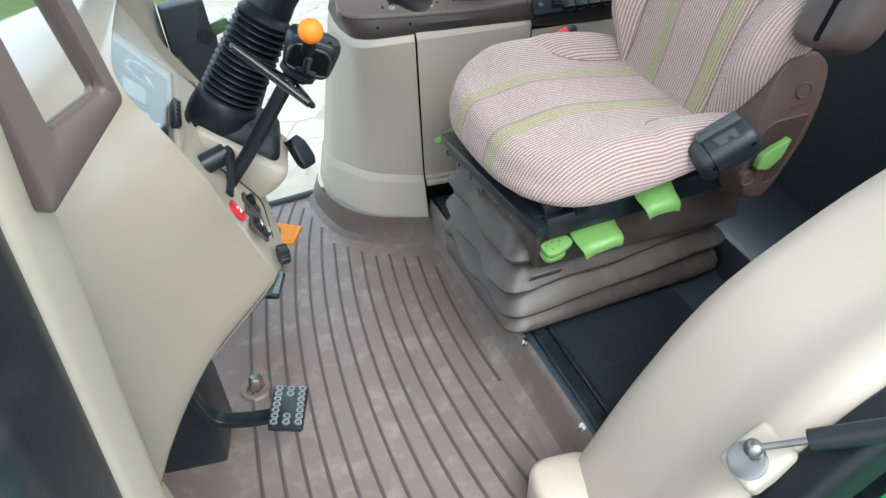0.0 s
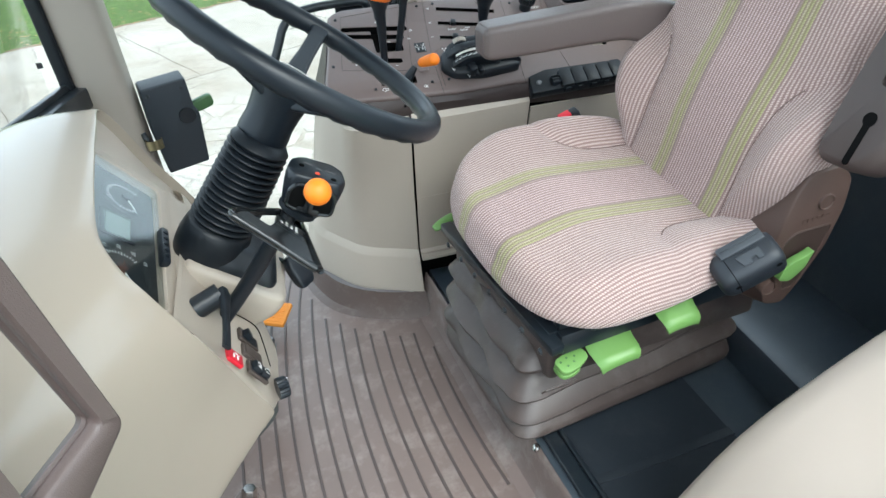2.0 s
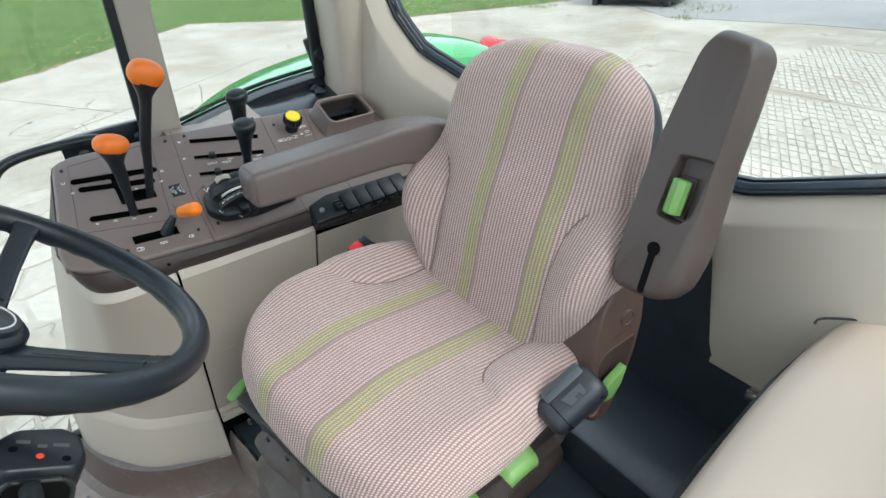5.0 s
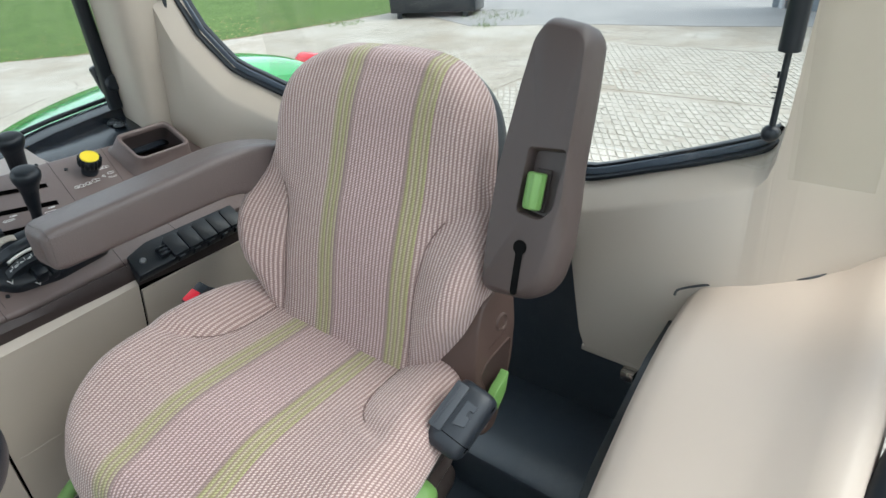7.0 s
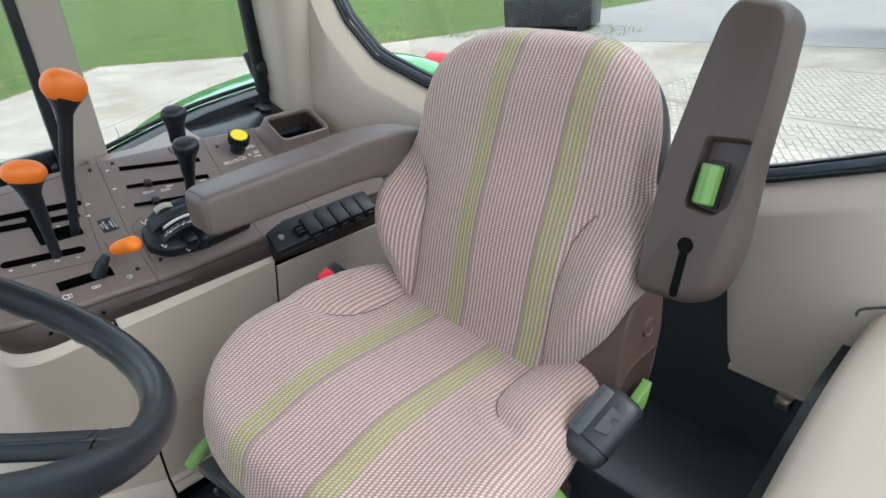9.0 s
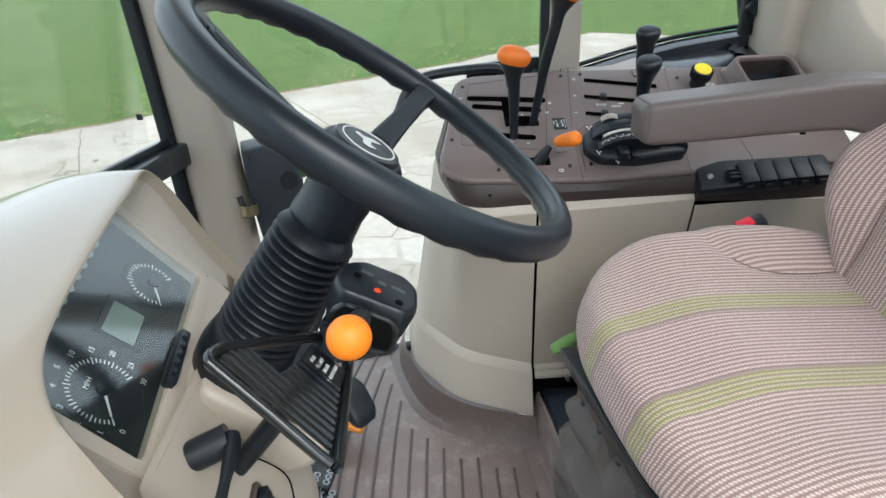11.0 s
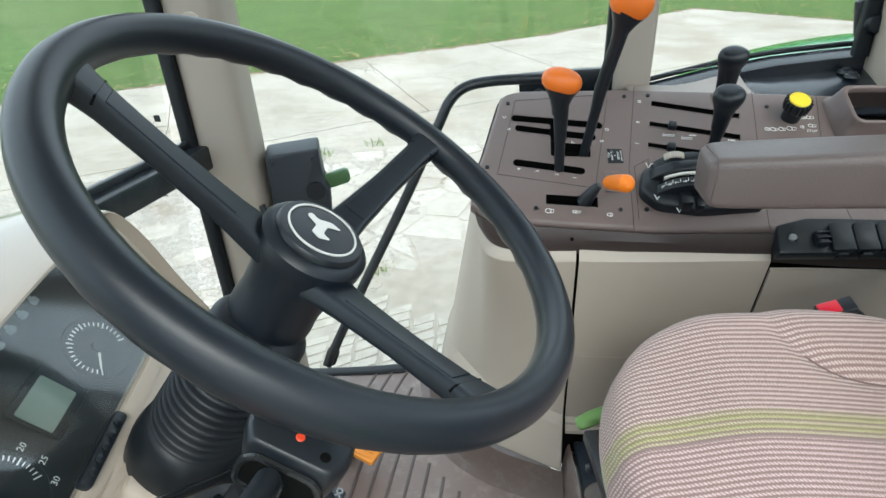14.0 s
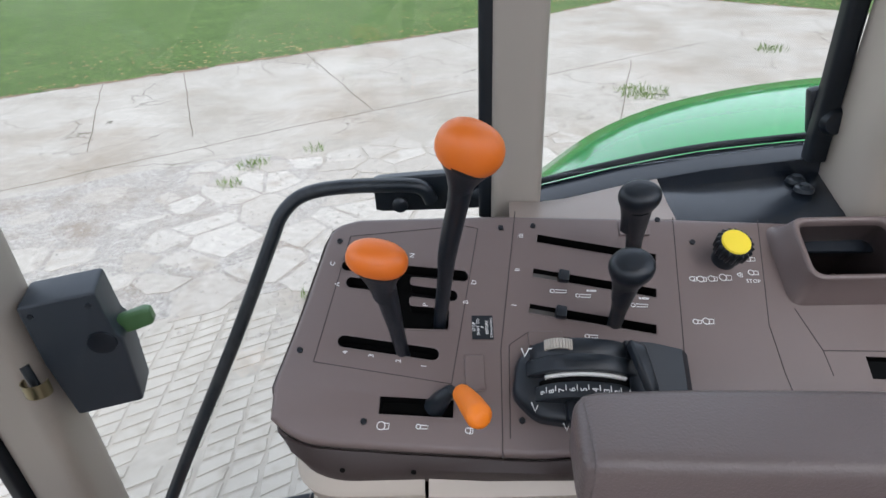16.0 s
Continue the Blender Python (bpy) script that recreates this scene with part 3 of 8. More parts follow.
# band under the panel: dark brown plastic, deepened in colour for its shaded side
bm = B()
low = [q + V(-0.006, -0.008, -0.002) for q in levels[6]] + [V(x, 1.289 + 0.02 * smooth01(0.1, 0.45, x), 0.518 - 0.02 * smooth01(0.15, 0.5, x)) for x in (0.16, 0.22, 0.28, 0.36, 0.45, 0.62)]
rows = [[], [], [], []]
for i, p in enumerate(low):
    f = i / (len(low) - 1)
    q = min((pt(u, v, -0.005) for u, v in OUT), key=lambda w: (w.x - p.x) ** 2 + (w.y - p.y) ** 2)
    zt = pt(p.x, (p.y - 1.29) / 0.87, 0).z
    mid = V(p.x - 0.004, p.y - 0.004, p.z + 0.006)
    rows[0].append(V(p.x + 0.006, p.y + 0.006, p.z - 0.012))
    rows[1].append(p)
    rows[2].append(p.lerp(V(q.x, q.y, q.z), 0.5) + V(-0.002, -0.004, 0))
    rows[3].append(q + V(0, 0, -0.003))
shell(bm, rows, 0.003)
band = part("band", bm, SHADED_BROWN, console, "dark brown band under the control panel")
for x in (0.030, 0.095):
    bm = B()
    lathe(bm, [(0.0026, 0.0), (0.0026, 0.001), (0.0001, 0.001)], Matrix.Translation((x, 1.2795, 0.535)) @ pose(0, 0, 0, 90, 0, 0), 10)
    part("band_hole", bm, DARK_GAP_SHADE, band)
# raised rims round the lever slots
for h in HOLES[:6]:
    bm = B()
    c = Vector((sum(x for x, _ in h) / len(h), sum(y for _, y in h) / len(h)))
    tube(bm, [pt(x + (x - c.x) * 0.012, y + (y - c.y) * 0.03, 0.0002) for x, y in h], 0.0006, 5, closed=True, sub=1)
    part("slot_rim", bm, BROWN, top)
for pts in ([(-0.008, 0.078), (0.012, 0.222), (0.135, 0.241), (0.150, 0.238), (0.127, 0.063), (-0.008, 0.078)], [(0.191, 0.262), (0.174, 0.10), (0.175, -0.006)], [(0.362, 0.262), (0.349, 0.09), (0.345, 0.0)], [(0.452, 0.262), (0.437, 0.139), (0.441, 0.09), (0.452, 0.02)], [(0.182, 0.015), (0.182, 0.105), (0.20, 0.119), (0.337, 0.108), (0.352, 0.075)], [(0.466, 0.158), (0.482, 0.115), (0.485, 0.09)], [(0.482, 0.115), (0.56, 0.118)]):
    bm = B()
    tube(bm, [pt(u, v, 0.0) for u, v in pts], 0.0005, 6, sub=1)
    part("groove", bm, SHADED_BROWN, top)
for u, v in ((0.001, 0.215), (-0.023, 0.089), (0.047, 0.023), (0.175, 0.24), (0.21, 0.244), (0.345, 0.258), (0.193, 0.032), (0.378, 0.231), (0.468, 0.237), (0.159, 0.029)):
    bm = B()
    lathe(bm, [(0.0001, 0.0012), (0.0016, 0.0012), (0.0016, 0.0016), (0.0028, 0.0016), (0.0031, 0.0)], on_panel(u, v), 14)
    part("screw", bm, BLACK, top)
for u, v, w, hh, mm in ((0.149, 0.075, 0.019, 0.035, BROWN), (0.218, 0.113, 0.034, 0.016, BROWN), (0.318, 0.245, 0.032, 0.018, BROWN)):
    bm = B()
    prism(bm, rrect(w, hh, 0.002), 0.0025, on_panel(u, v, 0, 3), 0.0008, 1)
    part("blank_plate", bm, mm, top)
# warning label
bm = B()
prism(bm, rrect(0.021, 0.025, 0.001), 0.0012, on_panel(0.156, 0.122, 0, 3))
label_plate = part("warning_label", bm, BLACK, top, "small black label with white lettering")


def text(body, size, m, mat, parent, name="lettering", align="CENTER"):
    cu = bpy.data.curves.new(name, "FONT")
    cu.body, cu.size, cu.align_x, cu.align_y, cu.extrude, cu.resolution_u = body, size, align, "CENTER", 0.0001, 2
    tmp = bpy.data.objects.new(name, cu)
    me = bpy.data.meshes.new_from_object(tmp)
    bpy.data.objects.remove(tmp)
    me.transform(m)
    me.materials.append(mat)
    ob = new(name, me)
    ob.parent = parent
    if parent.parent is None:
        ob.matrix_parent_inverse = parent.matrix_basis.inverted()
    return ob


for i, s in enumerate(("STOP", "SHIFT TO", "P", "BEFORE", "DISMOUNTING")):
    text(s, 0.0042 if i < 4 else 0.0030, on_panel(0.1475 + i * 0.0043, 0.122, 0.0015, 93), WHITE, label_plate)
for s, u, v in (("C", -0.003, 0.187), ("A", 0.005, 0.163), ("N", 0.081, 0.201), ("D", 0.147, 0.172), ("B", 0.139, 0.149), ("P", 0.098, 0.144), ("4", 0.022, 0.089), ("3", 0.048, 0.087), ("2", 0.075, 0.083), ("1", 0.100, 0.079), ("III", 0.197, 0.231), ("II", 0.192, 0.189), ("I", 0.188, 0.148)):
    text(s, 0.0075, on_panel(u, v, 0.0003, 88), WHITE, top)
text("STOP", 0.006, on_panel(0.432, 0.187, 0.0003, 0), WHITE, top)
# printed symbols, as small plain marks
for u, v, w, hh in ((0.372, 0.187, 0.006, 0.008), (0.381, 0.187, 0.008, 0.008), (0.392, 0.188, 0.008, 0.008), (0.405, 0.190, 0.012, 0.009), (0.420, 0.194, 0.004, 0.008), (0.434, 0.197, 0.010, 0.007), (0.425, 0.212, 0.006, 0.006), (0.434, 0.213, 0.010, 0.007), (0.368, 0.139, 0.008, 0.006), (0.379, 0.140, 0.010, 0.008), (0.232, 0.166, 0.020, 0.005), (0.257, 0.162, 0.018, 0.005), (0.266, 0.168, 0.012, 0.002), (0.312, 0.154, 0.020, 0.005), (0.318, 0.162, 0.012, 0.002), (0.262, 0.118, 0.014, 0.005), (0.066, 0.020, 0.010, 0.009), (0.101, 0.021, 0.012, 0.005), (0.145, 0.020, 0.006, 0.008)):
    bm = B()
    k_ = min(w, hh) * 0.42
    tube(bm, [pt(u - w * 0.25 + k_ * math.cos(a), v + k_ * math.sin(a), 0.0004) for a in np.linspace(0, 2 * math.pi, 10)], 0.0005, 5, sub=1)
    tube(bm, [pt(u - w * 0.1, v + hh * 0.3, 0.0004), pt(u + w * 0.5, v + hh * 0.25, 0.0004), pt(u + w * 0.45, v - hh * 0.3, 0.0004), pt(u - w * 0.1, v - hh * 0.35, 0.0004)], 0.0005, 5, sub=1)
    part("symbol", bm, WHITE, top)


def lever(name, base, knob, r, mat, size, label, lean, stalk_r=(0.007, 0.010), bend=None, knob_p=0.9):
    """A stalk that rises from the panel and widens to its knob."""
    th = thing(name, base, label, "lever", "console levers")
    a, b = Vector(base), Vector(knob)
    d = (b - a)
    bm = B()
    mid = a.lerp(b, 0.5) + Vector(bend or (0, 0, 0))
    tube(bm, [a - d * 0.06, a.lerp(mid, 0.6), mid, b - d.normalized() * size[2] * 0.8], [stalk_r[0], stalk_r[0] * 1.1, stalk_r[0] * 1.35, stalk_r[1]], 14, flat=1.0)
    part("stalk", bm, BLACK, th)
    lean = Vector(lean)
    if mat is ORANGE_KNOB:
        lx = lean.normalized()
        ly = d.cross(lx).normalized()
        m = Matrix.Translation(b) @ Matrix((lx, ly, lx.cross(ly))).transposed().to_4x4() @ Matrix.Diagonal((*size, 1))
    else:
        m = frame_of(b, lean, d) @ Matrix.Diagonal((*size, 1))
    bm = B()
    if mat is BLACK:
        cap_ = [(0.46, -4.2), (0.54, -3.0), (0.64, -2.0), (0.76, -1.2), (0.92, -0.5), (1.0, 0.0), (1.0, 0.35), (0.93, 0.7), (0.75, 0.92), (0.4, 1.0), (0.02, 1.02)]
        loft(bm, [[m @ V(r_ * math.cos(a_), r_ * math.sin(a_), z_) for a_ in np.linspace(0, 2 * math.pi, 24, endpoint=False)] for r_, z_ in cap_])
    else:
        ball(bm, m, 14, knob_p)
        bm2 = B()
        dn, sx, sy = d.normalized(), m.to_3x3() @ V(1, 0, 0), m.to_3x3() @ V(0, 1, 0)
        low_z = m.to_3x3() @ V(0, 0, -0.42)
        end_r = stalk_r[1] * 0.95
        loft(bm2, [[b + low_z - dn * (size[0] * z_) + (sx * math.cos(a_) + sy * math.sin(a_)) * r_ * (1 - w_) + (sx.normalized() * math.cos(a_) + sy.normalized() * math.sin(a_)) * end_r * w_ for a_ in np.linspace(0, 2 * math.pi, 24, endpoint=False)] for r_, z_, w_ in ((0.6, 0.0, 0), (0.92, 0.0, 0), (0.93, 0.05, 0), (0.86, 0.22, 0.08), (0.82, 0.5, 0.35), (0.80, 0.9, 0.72), (0.8, 1.3, 0.95), (0.8, 1.7, 1.0))])
        part("knob_base", bm2, BLACK, th)
    part("knob", bm, mat, th, "orange knob" if mat in (ORANGE, ORANGE_KNOB) else "black knob")
    return th


lever("gear_lever", pt(0.078, 0.0935), (0.074, 1.322, 0.732), 0, ORANGE_KNOB, (0.0255, 0.0165, 0.0155), "black gear lever with an orange knob", (1, 0.10, -0.28), (0.0065, 0.0110))
lever("range_lever", pt(0.114, 0.128), (0.150, 1.331, 0.821), 0, ORANGE_KNOB, (0.0265, 0.019, 0.0215), "tall black range lever with an orange knob", (1, 0.10, -0.52), (0.0064, 0.0092), (-0.004, 0, 0))
lever("hydraulic_lever", pt(0.287, 0.134), (0.284, 1.360, 0.700), 0, BLACK, (0.0195, 0.017, 0.0125), "short black hydraulic lever", (1, 0, 0), (0.007, 0.0125))
lever("hydraulic_lever", pt(0.313, 0.213), (0.300, 1.426, 0.735), 0, BLACK, (0.0195, 0.015, 0.0125), "short black hydraulic lever", (1, 0, 0), (0.0075, 0.014))
for (a, b, w), f in zip(SLOTS[5:7], (0.25, 0.25)):
    bm = B()
    u, v = a[0] + (b[0] - a[0]) * 0.27, a[1] + (b[1] - a[1]) * 0.27
    box(bm, (0.011, 0.012, 0.010), on_panel(u, v, 0.003, -8), 0.0015)
    part("stop_slider", bm, BLACK, top)
    bm = B()
    d_ = (Vector(b) - Vector(a)).normalized()
    e0, e1 = Vector(a) + d_ * 0.006, Vector(a) + d_ * 0.030
    box(bm, (0.026, 0.0050, 0.002), on_panel((e0.x + e1.x) / 2, (e0.y + e1.y) / 2, -0.006, -8))
    part("slot_liner", bm, bpy.data.materials["grey_liner"] if "grey_liner" in bpy.data.materials else surface("grey_liner", (0.10, 0.095, 0.09), 0.45), top)
# throttle: flat arm and slanted orange grip
th = thing("throttle_lever", pt(0.115, 0.044), "throttle lever with a bright orange grip", "lever", "console levers")
bm = B()
tube(bm, [pt(0.112, 0.042, -0.006), pt(0.120, 0.046, 0.012), pt(0.128, 0.050, 0.024)], [0.011, 0.008, 0.005], 10)
part("stalk", bm, BLACK, th)
bm = B()
tube(bm, [(0.136, 1.311, 0.603), (0.139, 1.306, 0.605), (0.147, 1.286, 0.613), (0.155, 1.264, 0.621), (0.158, 1.258, 0.624)], [0.004, 0.0085, 0.0105, 0.0112, 0.005], 16)
part("grip", bm, ORANGE, th, "bright orange plastic grip")

# hitch control: low black dome with a scale and a thumb wheel
hc = thing("hitch_control", pt(0.26, 0.06), "low black rotary hitch control with a printed scale", "control")
HC = 0.252


def drum(name, v0, v1, r, a0, a1, mat=None, own=None, lab=""):
    """A bent strip of the control's drum, with closed sides."""
    bm = B()
    arc_ = [(HC + 1.12 * r * math.cos(a), 0.90 * r * math.sin(a)) for a in np.linspace(radians(a0), radians(a1), 26)]
    rows = [[pt(u, v, -0.002) for u, w in arc_] if k in (0, 5) else [pt(HC + (u - HC) * f, v, w * f) for u, w in arc_] for k, (v, f) in enumerate(((v0, 1), (v0, 0.975), (v0 + 0.0015, 1.0), (v1 - 0.0015, 1.0), (v1, 0.975), (v1, 1)))]
    strip(bm, rows)
    return part(name, bm, mat or BLACK, own or hc, lab, sharp=40)


bm = B()
foot_o = round_poly([(0.183, 0.052), (0.205, 0.030), (0.262, 0.026), (0.342, 0.040), (0.348, 0.100), (0.300, 0.108), (0.215, 0.106), (0.188, 0.088)], 0.010, 4)
foot_c = Vector((0.262, 0.068))
loft(bm, [[pt(foot_c.x + (x - foot_c.x) * f, foot_c.y + (y - foot_c.y) * f, w) for x, y in foot_o] for f, w in ((1.0, -0.002), (1.0, 0.010), (0.985, 0.014), (0.94, 0.017), (0.80, 0.020))])
part("housing", bm, BLACK, hc, sharp=45)
bm = B()
loft(bm, [[pt(u, v, w) for v, w in sec_] for u, sec_ in ((0.285, [(0.046, 0.010), (0.050, 0.036), (0.100, 0.038), (0.104, 0.010)]), (0.310, [(0.046, 0.010), (0.050, 0.033), (0.100, 0.035), (0.104, 0.010)]), (0.338, [(0.046, 0.008), (0.050, 0.026), (0.098, 0.028), (0.102, 0.008)]), (0.345, [(0.048, 0.006), (0.052, 0.018), (0.096, 0.020), (0.100, 0.006)]))])
part("end_block", bm, BLACK, hc, sharp=30)
scale = drum("scale_lip", 0.044, 0.058, 0.0485, 28, 160)
drum("inner_slot", 0.058, 0.0635, 0.0455, 25, 162, DARK_GAP_SHADE)
drum("pale_stripe", 0.0635, 0.0665, 0.0490, 55, 138, WHITE, None, "pale arc stripe")
drum("arch", 0.0665, 0.082, 0.0540, 20, 164)
drum("rear_lip", 0.082, 0.098, 0.0505, 28, 158)
bm = B()
for i in range(13):
    a = radians(40 + 9 * i)
    box(bm, (0.0022, 0.010, 0.003), on_panel(0.226 + 0.016 * math.cos(a), 0.091, 0.0300 + 0.016 * math.sin(a)) @ pose(0, 0, 0, 0, 90 - math.degrees(a), 0), 0.0006, 1)
part("thumb_wheel", bm, surface("grey_ribbed_wheel", (0.42, 0.38, 0.33), 0.5), hc, "pale ribbed thumb wheel")
bm = B()
sweep_rect(bm, [pt(0.293, 0.094, 0.032), pt(0.292, 0.090, 0.046), pt(0.294, 0.072, 0.052), pt(0.300, 0.052, 0.048), pt(0.302, 0.047, 0.043)], [(0.010, 0.006), (0.015, 0.010), (0.013, 0.010), (0.011, 0.009), (0.008, 0.005)], 0.3, 5, (0.3, 0, 1))
part("handle", bm, BLACK, hc)
bm = B()
box(bm, (0.016, 0.020, 0.022), on_panel(0.238, 0.036, 0.018, 6), 0.003)
box(bm, (0.012, 0.016, 0.016), on_panel(0.256, 0.034, 0.015, 6), 0.003)
part("lock_tab", bm, BLACK, hc)
for i in range(10):
    a = radians(140 - 10.2 * i)
    at_ = on_panel(HC + 1.12 * 0.0492 * math.cos(a), 0.051, 0.90 * 0.0492 * math.sin(a)) @ pose(0, 0, 0, 0, 90 - math.degrees(a), 0)
    text(str(9 - i), 0.0078, at_ @ pose(0, -0.001, 0.0004, 0, 0, 90), WHITE, scale)
    bm = B()
    box(bm, (0.0007, 0.0050, 0.0004), at_ @ Matrix.Translation((0.0040, 0.001, 0.0003)))
    part("scale_mark", bm, WHITE, scale)
for u, v, w_ in ((0.196, 0.090, 0.021), (0.262, 0.101, 0.021), (0.204, 0.040, 0.018), (0.232, 0.026, 0.012)):
    bm = B()
    tube(bm, [pt(u - 0.004, v + 0.004, w_), pt(u - 0.001, v - 0.004, w_), pt(u + 0.003, v + 0.004, w_), pt(u + 0.006, v + 0.004, w_)], 0.0007, 5, sub=1)
    part("printed_mark", bm, WHITE, hc)

# yellow knob with its ribbed collar
kb = thing("rotary_control", pt(0.407, 0.215), "black ribbed rotary knob with a yellow cap", "control")
KM = on_panel(0.407, 0.212)
bm = B()
lathe(bm, [(0.013, 0.0), (0.013, 0.008), (0.011, 0.012), (0.012, 0.02)], KM, 20)
part("stem", bm, BLACK, kb)
bm = B()
rings = []
for hgt, r in ((0.016, 0.014), (0.018, 0.0165), (0.032, 0.0175), (0.034, 0.0155)):
    rings.append([KM @ V((r + 0.0012 * math.cos(18 * a)) * math.cos(a), (r + 0.0012 * math.cos(18 * a)) * math.sin(a), hgt) for a in np.linspace(0, 2 * math.pi, 108, endpoint=False)])
loft(bm, rings)
part("grip_ring", bm, BLACK_RUBBER, kb)
bm = B()
lathe(bm, [(0.0142, 0.0335), (0.0142, 0.0352), (0.013, 0.0362), (0.0001, 0.0364)], KM, 28)
part("cap", bm, YELLOW, kb, "yellow cap")

# open storage bin at the rear of the console
bin_ = thing("storage_bin", pt(0.52, 0.21), "open brown plastic storage bin on the console", "bin")
bm = B()
o0, o1, o2, i2, i1 = rrect(0.122, 0.094, 0.016, 5), rrect(0.114, 0.084, 0.016, 5), rrect(0.104, 0.072, 0.014, 5), rrect(0.091, 0.059, 0.012, 5), rrect(0.087, 0.055, 0.010, 5)
BM_ = on_panel(BIN_U, BIN_V, 0, 4)
loft(bm, [[BM_ @ V(x, y, z) for x, y in r] for r, z in ((o0, -0.002), (o0, 0.001), (o1, 0.006), (o2, 0.031), ([(x * 0.985, y * 0.98) for x, y in o2], 0.0345), ([(x * 0.95, y * 0.93) for x, y in o2], 0.0355), ([(x * 1.03, y * 1.05) for x, y in i2], 0.0345), (i2, 0.0325), (i2, 0.026))], cap=False)
part("body", bm, BROWN, bin_, sharp=50)
# inner walls split off in a darker brown that paints the bin's inside shade
bm = B()
loft(bm, [[BM_ @ V(x, y, z) for x, y in r] for r, z in ((i2, 0.026), (i1, -0.085))], cap=False)
prism(bm, i1, 0.004, BM_ @ Matrix.Translation((0, 0, -0.0865)))
part("shaded_inside", bm, SHADED_BROWN, bin_, "inside of the bin, its shade painted dark brown")

# black module clipped below the panel
md = thing("wiring_module", (0.45, 1.285, 0.52), "black plastic terminal module screwed on the console side", "module")
MM = frame_of((0.362, 1.300, 0.530), (1, 0.045, 0.015), (0, -0.6, 0.8))
bm = B()
prism(bm, round_poly([(-0.012, -0.024), (0.19, -0.024), (0.195, 0.02), (0.03, 0.026), (-0.008, 0.016)], 0.004), 0.022, MM @ Matrix.Translation((0, 0, -0.010)), 0.0025)
part("body", bm, BLACK, md)
for i in range(5):
    bm = B()
    prism(bm, round_poly([(-0.0135, -0.021), (0.0135, -0.021), (0.0135, 0.013), (0.009, 0.018), (-0.009, 0.018), (-0.0135, 0.013)], 0.002, 2), 0.010, MM @ Matrix.Translation((0.064 + i * 0.028, -0.002, 0.010)), 0.002, 2)
    part("terminal_cover", bm, BLACK, md)
    bm = B()
    box(bm, (0.012, 0.004, 0.014), MM @ Matrix.Translation((0.064 + i * 0.028, -0.0255, 0.006)), 0.001, 1)
    part("clip", bm, BLACK, md)
bm = B()
box(bm, (0.014, 0.020, 0.018), MM @ Matrix.Translation((0.040, -0.006, 0.012)), 0.002)
for k in range(3):
    box(bm, (0.016, 0.003, 0.006), MM @ Matrix.Translation((0.040, -0.014 + 0.007 * k, 0.022)), 0.001, 1)
part("relay_socket", bm, BLACK, md)
bm = B()
lathe(bm, [(0.0055, 0.0), (0.0055, 0.003), (0.004, 0.0045), (0.0001, 0.0045)], MM @ Matrix.Translation((0.008, -0.003, 0.011)), 14)
part("screw", bm, surface("dark_zinc_screw", (0.16, 0.165, 0.17), 0.35, metal=1.0), md, "grey steel screw")

# ---- dash pedestal, gauges and steering ----
dash = thing("dashboard", (-0.35, 0.88, 0.0), "glossy beige dashboard pedestal with a hooded gauge cluster", "dashboard")
# gauge frame: origin at the lower near corner, x to the driver's right, y up the face
GA = frame_of((-0.2757, 0.7444, 0.5452), (-0.1233, 1, 0.1672), (0.76, 0.0784, 0.65))
GW, GH = 0.2274, 0.106
GAUGE = [(0, 0), (GW, 0), (GW + 0.020, GH), (0.02, GH + 0.014)]


def gp(x, y, z=0.0):
    return GA @ V(x, y, z)


bm = B()
prism(bm, round_poly(GAUGE, 0.006), 0.004, GA @ Matrix.Translation((0, 0, -0.012)))
face = part("gauge_face", bm, GAUGE_FACE, dash, "dark instrument face with white markings")
bm = B()
prism(bm, round_poly(GAUGE, 0.006), 0.002, GA @ Matrix.Translation((0, 0, 0.001)))
lens = part("gauge_lens", bm, LENS, dash, "clear lens over the gauges")
lens.visible_shadow = False


def dial(cx, cy, r, n, name):
    bm = B()
    lathe(bm, [(0.0001, 0.001), (r, 0.001), (r + 0.001, 0.0)], GA @ Matrix.Translation((cx, cy, -0.008)), 40)
    d = part(name, bm, GAUGE_FACE, face)
    for i in range(n):
        a = radians(215 - 250 * i / (n - 1))
        bm = B()
        ln = 0.006 if i % 5 == 0 else 0.0035
        box(bm, (ln, 0.0009, 0.0006), GA @ Matrix.Translation((cx, cy, -0.0066)) @ pose(0, 0, 0, 0, 0, math.degrees(a)) @ Matrix.Translation((r - 0.006, 0, 0)))
        part("tick", bm, WHITE, d)
    bm = B()
    prism(bm, [(-0.0012, 0), (0.0012, 0), (0.0006, -r * 0.72), (-0.0006, -r * 0.72)], 0.0008, GA @ Matrix.Translation((cx, cy, -0.0055)) @ pose(0, 0, 0, 0, 0, -58))
    part("needle", bm, WHITE, d)
    bm = B()
    lathe(bm, [(0.006, 0), (0.0055, 0.003), (0.0001, 0.0035)], GA @ Matrix.Translation((cx, cy, -0.006)), 18)
    part("hub", bm, BLACK, d)
    return d


speedo = dial(0.052, 0.043, 0.034, 36, "speedometer")
dial(0.194, 0.038, 0.029, 26, "tachometer")
for i, s in enumerate(("0", "1", "2", "3", "4", "5", "10", "15", "20", "25", "30")):
    a = radians(222 - 27 * i)
    text(s, 0.0070, GA @ Matrix.Translation((0.052 + 0.038 * math.cos(a), 0.043 + 0.038 * math.sin(a), -0.006)), WHITE, speedo)
text("MPH", 0.006, GA @ Matrix.Translation((0.052, 0.056, -0.006)), WHITE, speedo)
bm = B()
prism(bm, rrect(0.050, 0.044, 0.004), 0.003, GA @ Matrix.Translation((0.130, 0.048, -0.0085)), 0.001)
part("display_frame", bm, BLACK, face)
